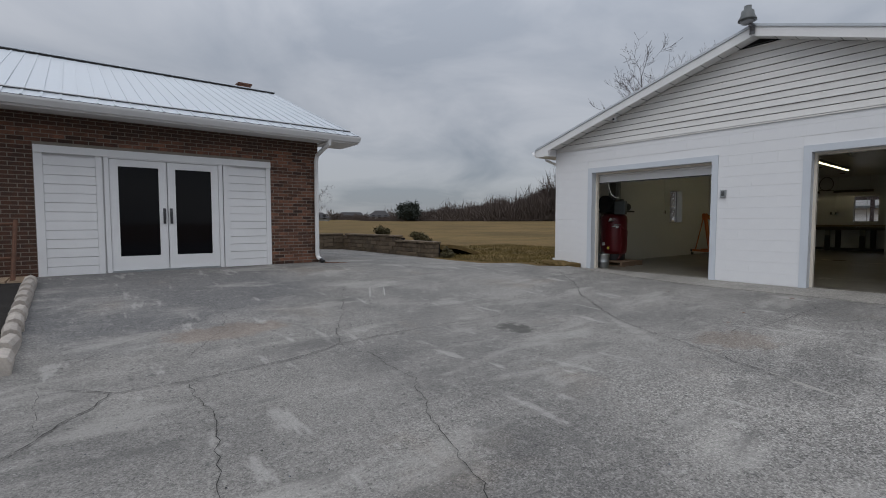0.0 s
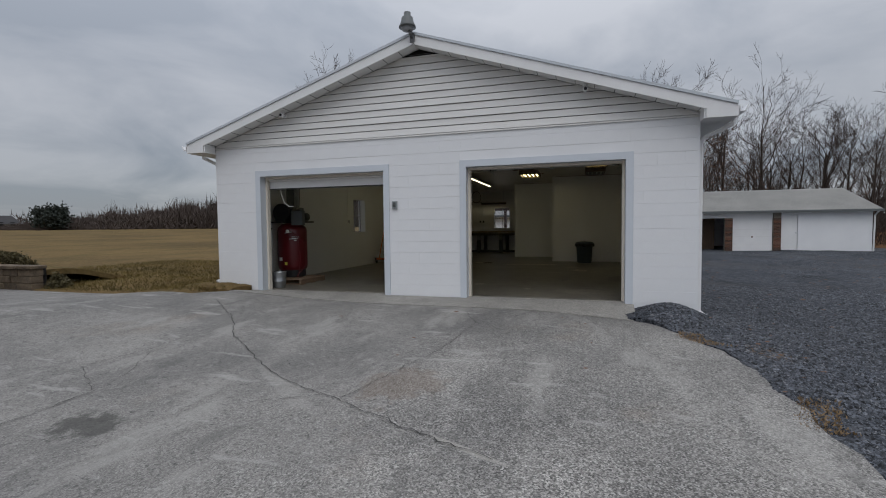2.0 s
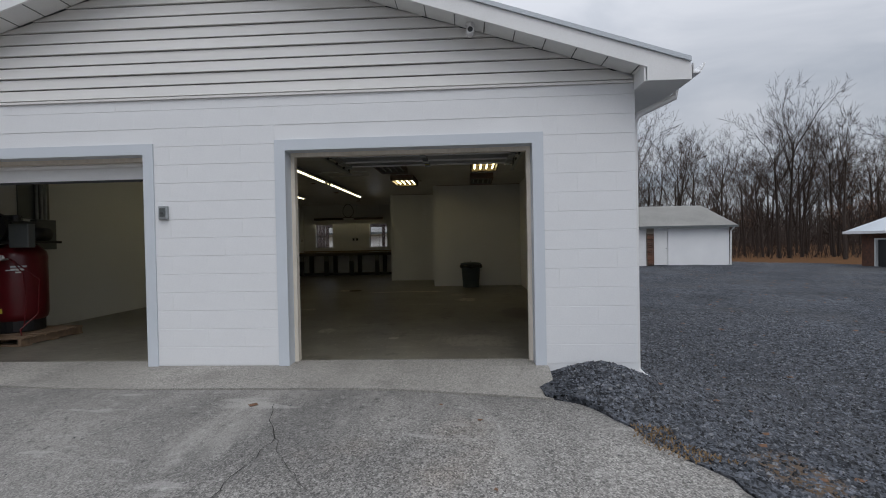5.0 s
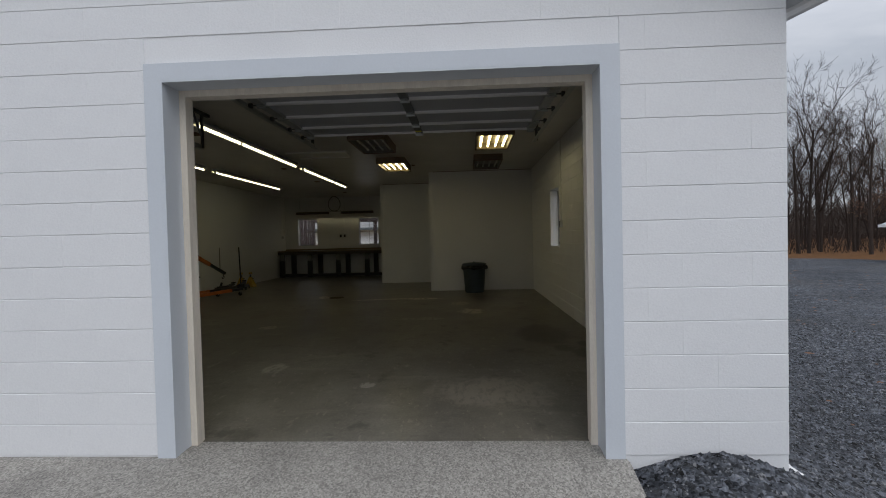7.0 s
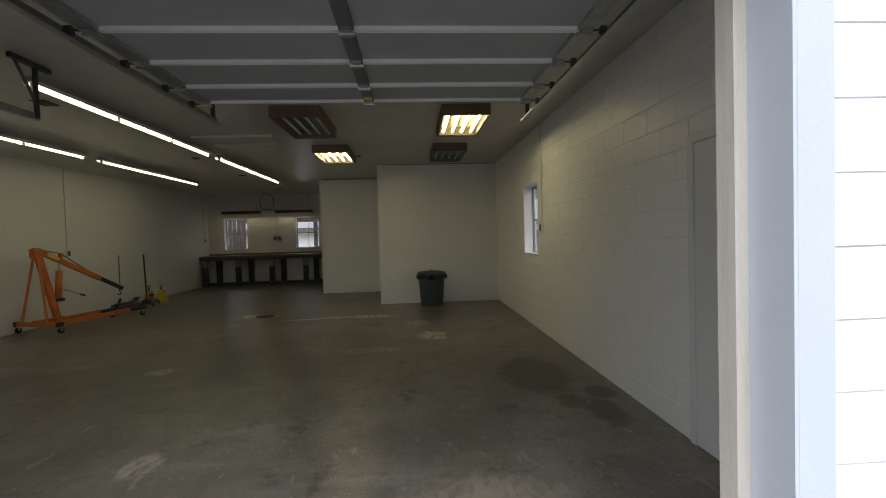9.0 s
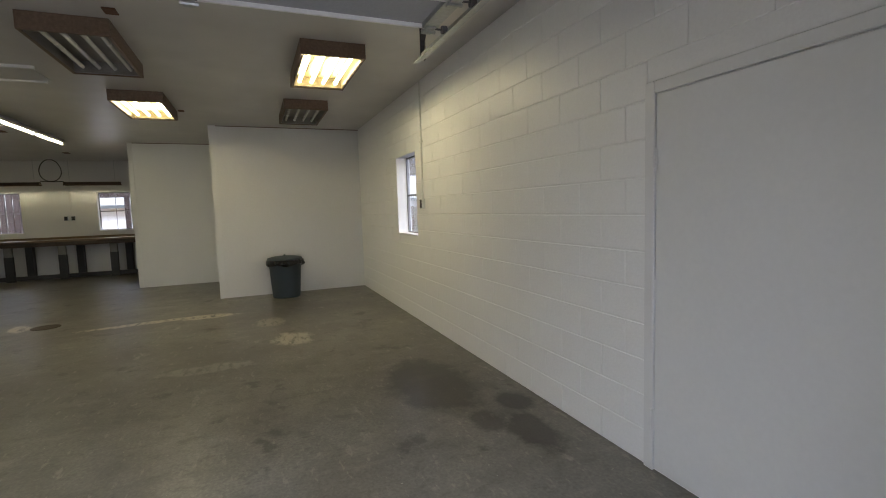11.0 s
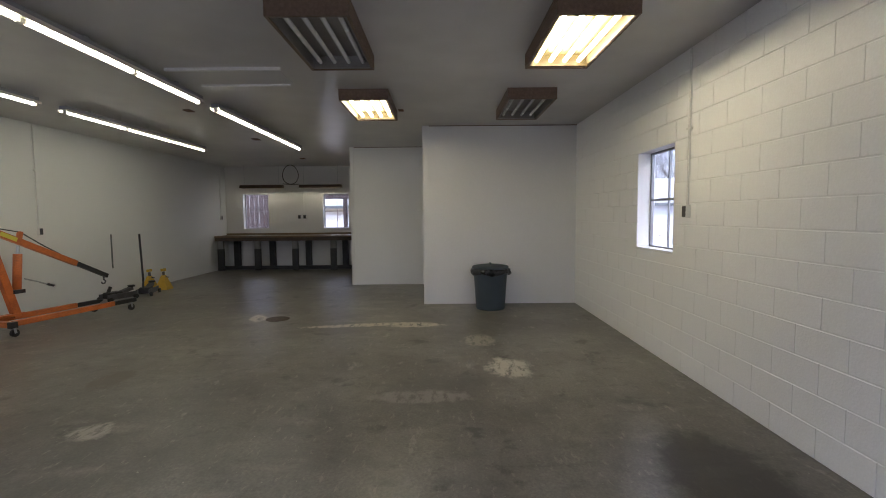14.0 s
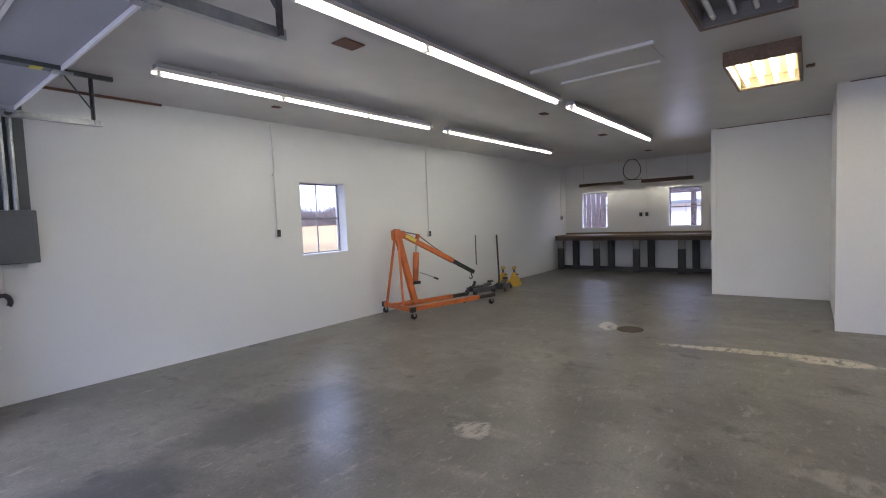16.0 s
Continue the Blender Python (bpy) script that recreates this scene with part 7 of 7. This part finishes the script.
for k in range(300):                   # the wood comes closer beyond the outbuilding
    x, y = rt.uniform(28, 42), rt.uniform(-62, -24)
    if any((x - a) ** 2 + (y - b) ** 2 < 2.4 ** 2 for a, b in spots):
        continue
    spots.append((x, y))
    if len(spots) >= 275:
        break
for i, (x, y) in enumerate(spots):
    src = kinds[rt.choice((0, 1, 2, 3, 4, 5, 0, 2, 1, 4, 0, 2))]
    s = rt.uniform(0.60, 0.86)
    if y > 16:
        s *= 0.6
    elif -13.5 < y < 13 and x < 46:
        s *= 1.10
    elif -27 < y < -13:
        s *= 0.96
    elif y < -30 and x < 42:
        s *= 1.02
    if i < 5:
        s = (0.98, 0.74, 0.80, 0.68, 0.64)[i]
    m = Matrix.Translation((x, y, ground_z(x, y) - 0.05)) @ Matrix.Rotation(rt.uniform(0, 6.28), 4, "Z") @ Matrix.Diagonal((s, s, s * rt.uniform(0.95, 1.1), 1))
    if i < len(kinds):
        src = kinds[i]
        src.matrix_basis = m
    else:
        copy_thing(src, m)

copy_thing(kinds[0], Matrix.Translation((32.2, -22.9, ground_z(32.2, -22.9) - 0.05)) @ Matrix.Diagonal((0.62, 0.62, 0.76, 1)))     # stands out above the wood
copy_thing(kinds[2], Matrix.Translation((17.4, 66.4, ground_z(17.4, 66.4) - 0.05)) @ Matrix.Diagonal((0.55, 0.55, 0.48, 1)))     # alone in the field

# woodland undergrowth
vs, fs, c = [], [], 0
while c < 9000:
    x, y = rng.uniform(30.5, 72), rng.uniform(-66, 26)
    h, w = rng.uniform(0.5, 2.6), rng.uniform(0.01, 0.03)
    z, a = ground_z(x, y) - 0.1, rng.uniform(0, 6.28)
    lx, ly = rng.normal(0, 0.3, 2) * h
    vs += [(x - w * math.cos(a), y - w * math.sin(a), z), (x + w * math.cos(a), y + w * math.sin(a), z), (x + lx, y + ly, z + h)]
    fs.append((3 * c, 3 * c + 1, 3 * c + 2))
    c += 1
tagged(sheet("undergrowth", vs, fs, M_twig, smooth=False), "thin leafless brush under the woodland trees", "undergrowth", kind="stuff")

# far woods: rows of leafless crowns along the fields' edge


def far_woods(name, n, path, hmin, hmax, depth, seed, label):
    r_ = np.random.default_rng(seed)
    vs, fs = [], []
    for i in range(n):
        t = r_.uniform(0, len(path) - 1.001)
        k = int(t)
        (xa, ya), (xb, yb2) = path[k], path[k + 1]
        f = t - k
        x, y = xa + (xb - xa) * f + r_.normal(0, depth), ya + (yb2 - ya) * f + r_.normal(0, depth)
        rise = 1.0 if len(path) < 5 else 0.10 + 1.42 * (t / (len(path) - 1)) ** 1.2
        h = r_.uniform(hmin, hmax) * rise * (1.0 + 0.5 * noise.noise(Vector((x * 0.12, y * 0.12, seed)))) * (1.25 if r_.uniform() < 0.08 else 0.9)
        z = ground_z(x, y) - 0.3
        d = math.hypot(x, y)
        for q in range(64):             # a leaning trunk and a ragged fan of twigs
            a, tilt = r_.uniform(0, 6.28), abs(r_.normal(0, 0.75)) if q else 0.06
            s0 = 0.0 if q == 0 else r_.uniform(0.0, 0.72)
            ln = h * (0.8 if q == 0 else r_.uniform(0.12, 0.34))
            p = np.array((x + r_.normal(0, 0.9) * (q > 0), y + r_.normal(0, 0.9) * (q > 0), z + h * s0))
            e = p + np.array((math.cos(a) * math.sin(tilt), math.sin(a) * math.sin(tilt), math.cos(tilt))) * ln
            w = 0.14 if q == 0 else (0.025 + 0.0004 * d) * (1.6 - s0)
            b = len(vs)
            sx, sy = w * (-y), w * x
            vs += [(p[0] + sx / d, p[1] + sy / d, p[2]), (p[0] - sx / d, p[1] - sy / d, p[2]), tuple(e)]
            fs.append((b, b + 1, b + 2))
    return tagged(sheet(name, vs, fs, M_farwood, smooth=False), label, "woods", kind="stuff")


far_woods("far_woods", 2600, [(66, 128), (85, 115), (100, 100), (112, 86), (118, 70)], 9, 13, 4, 5, "distant leafless woods along the field's edge")
far_woods("far_hedge", 160, [(40, 215), (110, 170)], 2, 5, 4, 6, "low leafless hedge far across the field")
far_woods("deep_woods", 600, [(80, 30), (90, -20), (75, -75), (40, -95)], 6, 10, 6, 7, "deep leafless woods behind the near trees")

ev = thing("evergreen_tree", "dark broad evergreen tree at the edge of the field", "tree")
ex, ey = 68.3, 117.0
part("trunk", tube(B(), [(ex, ey, ground_z(ex, ey) - 0.2), (ex, ey, ground_z(ex, ey) + 5)], [0.35, 0.15], 8), M_bark, ev)
leaf_cloud("crown", 9000, np.array((ex, ey, ground_z(ex, ey) + 2.7)), np.array((2.9, 2.9, 2.3)), 0.34, M_evergreen, ev, 31, 16)


def far_house(x, y, w, d, h, turn, label, roofmat):
    t = thing("far_house", label, "house", "houses across the field")
    z = ground_z(x, y) - 0.3
    m = pose(x, y, z, 0, 0, turn)
    part("wall", box(B(), -w / 2, w / 2, -d / 2, d / 2, 0, h, m), M_shingle, t)
    q = B()
    v = [q.verts.new(m @ Vector(p)) for p in ((-w / 2 - 0.4, -d / 2 - 0.4, h), (w / 2 + 0.4, -d / 2 - 0.4, h), (w / 2 + 0.4, d / 2 + 0.4, h), (-w / 2 - 0.4, d / 2 + 0.4, h), (-w / 2 + 2, 0, h + d * 0.42), (w / 2 - 2, 0, h + d * 0.42))]
    for f in ((0, 1, 5, 4), (2, 3, 4, 5), (3, 0, 4), (1, 2, 5), (3, 2, 1, 0)):
        q.faces.new([v[i] for i in f])
    bmesh.ops.recalc_face_normals(q, faces=q.faces)
    part("roof", q, roofmat, t, "dark shingle roof")
    for k in (-0.3, 0.0, 0.3):
        part("window", box(B(), w * k - 0.5, w * k + 0.5, -d / 2 - 0.05, -d / 2 - 0.01, 0.9, 2.2, m), M_black, t)


M_darkroof = mat("dark_shingle", (0.045, 0.043, 0.045), 0.85, 0.2, 2, 20, 0.2)
far_house(49.0, 139.0, 6, 4, 1.2, -30, "low house with a dark roof across the field", M_darkroof)
far_house(86.0, 165.0, 8, 6, 1.6, -35, "house with a dark hipped roof far across the field", M_darkroof)
far_house(94.0, 206.0, 13, 6, 1.5, -28, "long low house far across the field", M_darkroof)

# ---- pieces of walls: blocks and bricks ----
piece_cache = {}


def piece(name, w, h, t, axis, material, gap, bev):
    """A shared slab w wide and h high, standing t proud of its wall; axis is the way it faces."""
    key = (name, round(w, 3), round(h, 3), axis)
    if key in piece_cache:
        return piece_cache[key]
    side = {"-x": 0.08, "+y": 0.5, "-y": 1.0}[axis]     # the paint has all but filled the upright joints outside
    a, b, c, d = gap * side / 2, w - gap * side / 2, gap / 2, h - gap / 2
    bs = bev * side
    P = {"-x": lambda u, z, n: (-n, u, z), "+y": lambda u, z, n: (u, n, z), "-y": lambda u, z, n: (u, -n, z)}[axis]
    v = [P(*q) for q in ((a, c, 0), (b, c, 0), (b, d, 0), (a, d, 0), (a, c, t - bev), (b, c, t - bev), (b, d, t - bev), (a, d, t - bev), (a + bs, c + bev, t), (b - bs, c + bev, t), (b - bs, d - bev, t), (a + bs, d - bev, t))]
    f = [(0, 1, 5, 4), (1, 2, 6, 5), (2, 3, 7, 6), (3, 0, 4, 7), (4, 5, 9, 8), (5, 6, 10, 9), (6, 7, 11, 10), (7, 4, 8, 11), (8, 9, 10, 11)]
    if axis in ("-x", "+y"):
        f = [q[::-1] for q in f]
    me = bpy.data.meshes.new(name)
    me.from_pydata(v, [], f)
    me.materials.append(material)
    piece_cache[key] = me
    return me


def courses(u0, u1, z0, z1, pw, ph, holes):
    """Pieces in running bond: (u, z, width, height), cut at the holes."""
    row, z = 0, z0
    while z < z1 - 0.02:
        h = min(ph, z1 - z)
        cuts = [(u0, u1)]
        for a, b, c, d in holes:
            if c < z + h - 0.01 and d > z + 0.01:
                cuts = [q for s, e in cuts for q in ((s, min(e, a)), (max(s, b), e)) if q[1] - q[0] > 0.02]
        for s, e in cuts:
            u = u0 - (pw / 2 if row % 2 else 0)
            while u < e:
                a, b = max(u, s), min(u + pw, e)
                if b - a > 0.03:
                    yield a, z, b - a, h
                u += pw
        z += ph
        row += 1


rb_ = random.Random(3)
for u, z, w, h in courses(0.0, W, 0.0, FH - 0.036, 0.4064, 0.2032, [(a - 0.107, b + 0.107, -1, DOOR_TOP + 0.107) for a, b in DOORS]):
    o = new("block", piece("block", w, h, 0.005, "-x", M_block, 0.003, 0.0025))
    o.parent, o.location = wall_front, (0.0006 * rb_.uniform(-1, 1), u, z)
for u, z, w, h in courses(0.2, 9.04, 0.0, CEIL, 0.4064, 0.2032, [WIN_R, (SIDE_DOOR[0] - 0.072, SIDE_DOOR[1] + 0.072, -1, SIDE_DOOR[3] + 0.072)]):
    o = new("block", piece("block", w, h, 0.005, "+y", M_inblock, 0.006, 0.004))
    o.parent, o.location = wall_right, (u, 0.2 + 0.0006 * rb_.uniform(-1, 1), z)

house_wall = [o for o in house.children if o.name.startswith("wall")][0]
near, rest = [], []
for q in courses(-14.0, HX1, 0.06, HT - 0.10, 0.203, 0.0677, [(SX0 - 0.002, SX1 + 0.002, -1, ST + 0.022)]):
    (near if q[0] > -6.95 or (q[0] > -11.2 and q[1] > 2.36) else rest).append(q)
near, rest = near[:300], near[300:] + rest
for u, z, w, h in near:
    o = new("brick", piece("brick", w, h, 0.005, "-y", M_brick, 0.012, 0.002))
    o.parent, o.location = house_wall, (u, HY + 0.012 + 0.001 * rb_.uniform(-1, 1), z)
q_ = B()
for u, z, w, h in rest:
    box(q_, u + 0.0065, u + w - 0.0065, HY + 0.007, HY + 0.013, z + 0.0065, z + h - 0.0065)
ob = part("brickwork", q_, M_brick, house_wall, "red-brown brickwork")
ob["kind"] = "stuff"
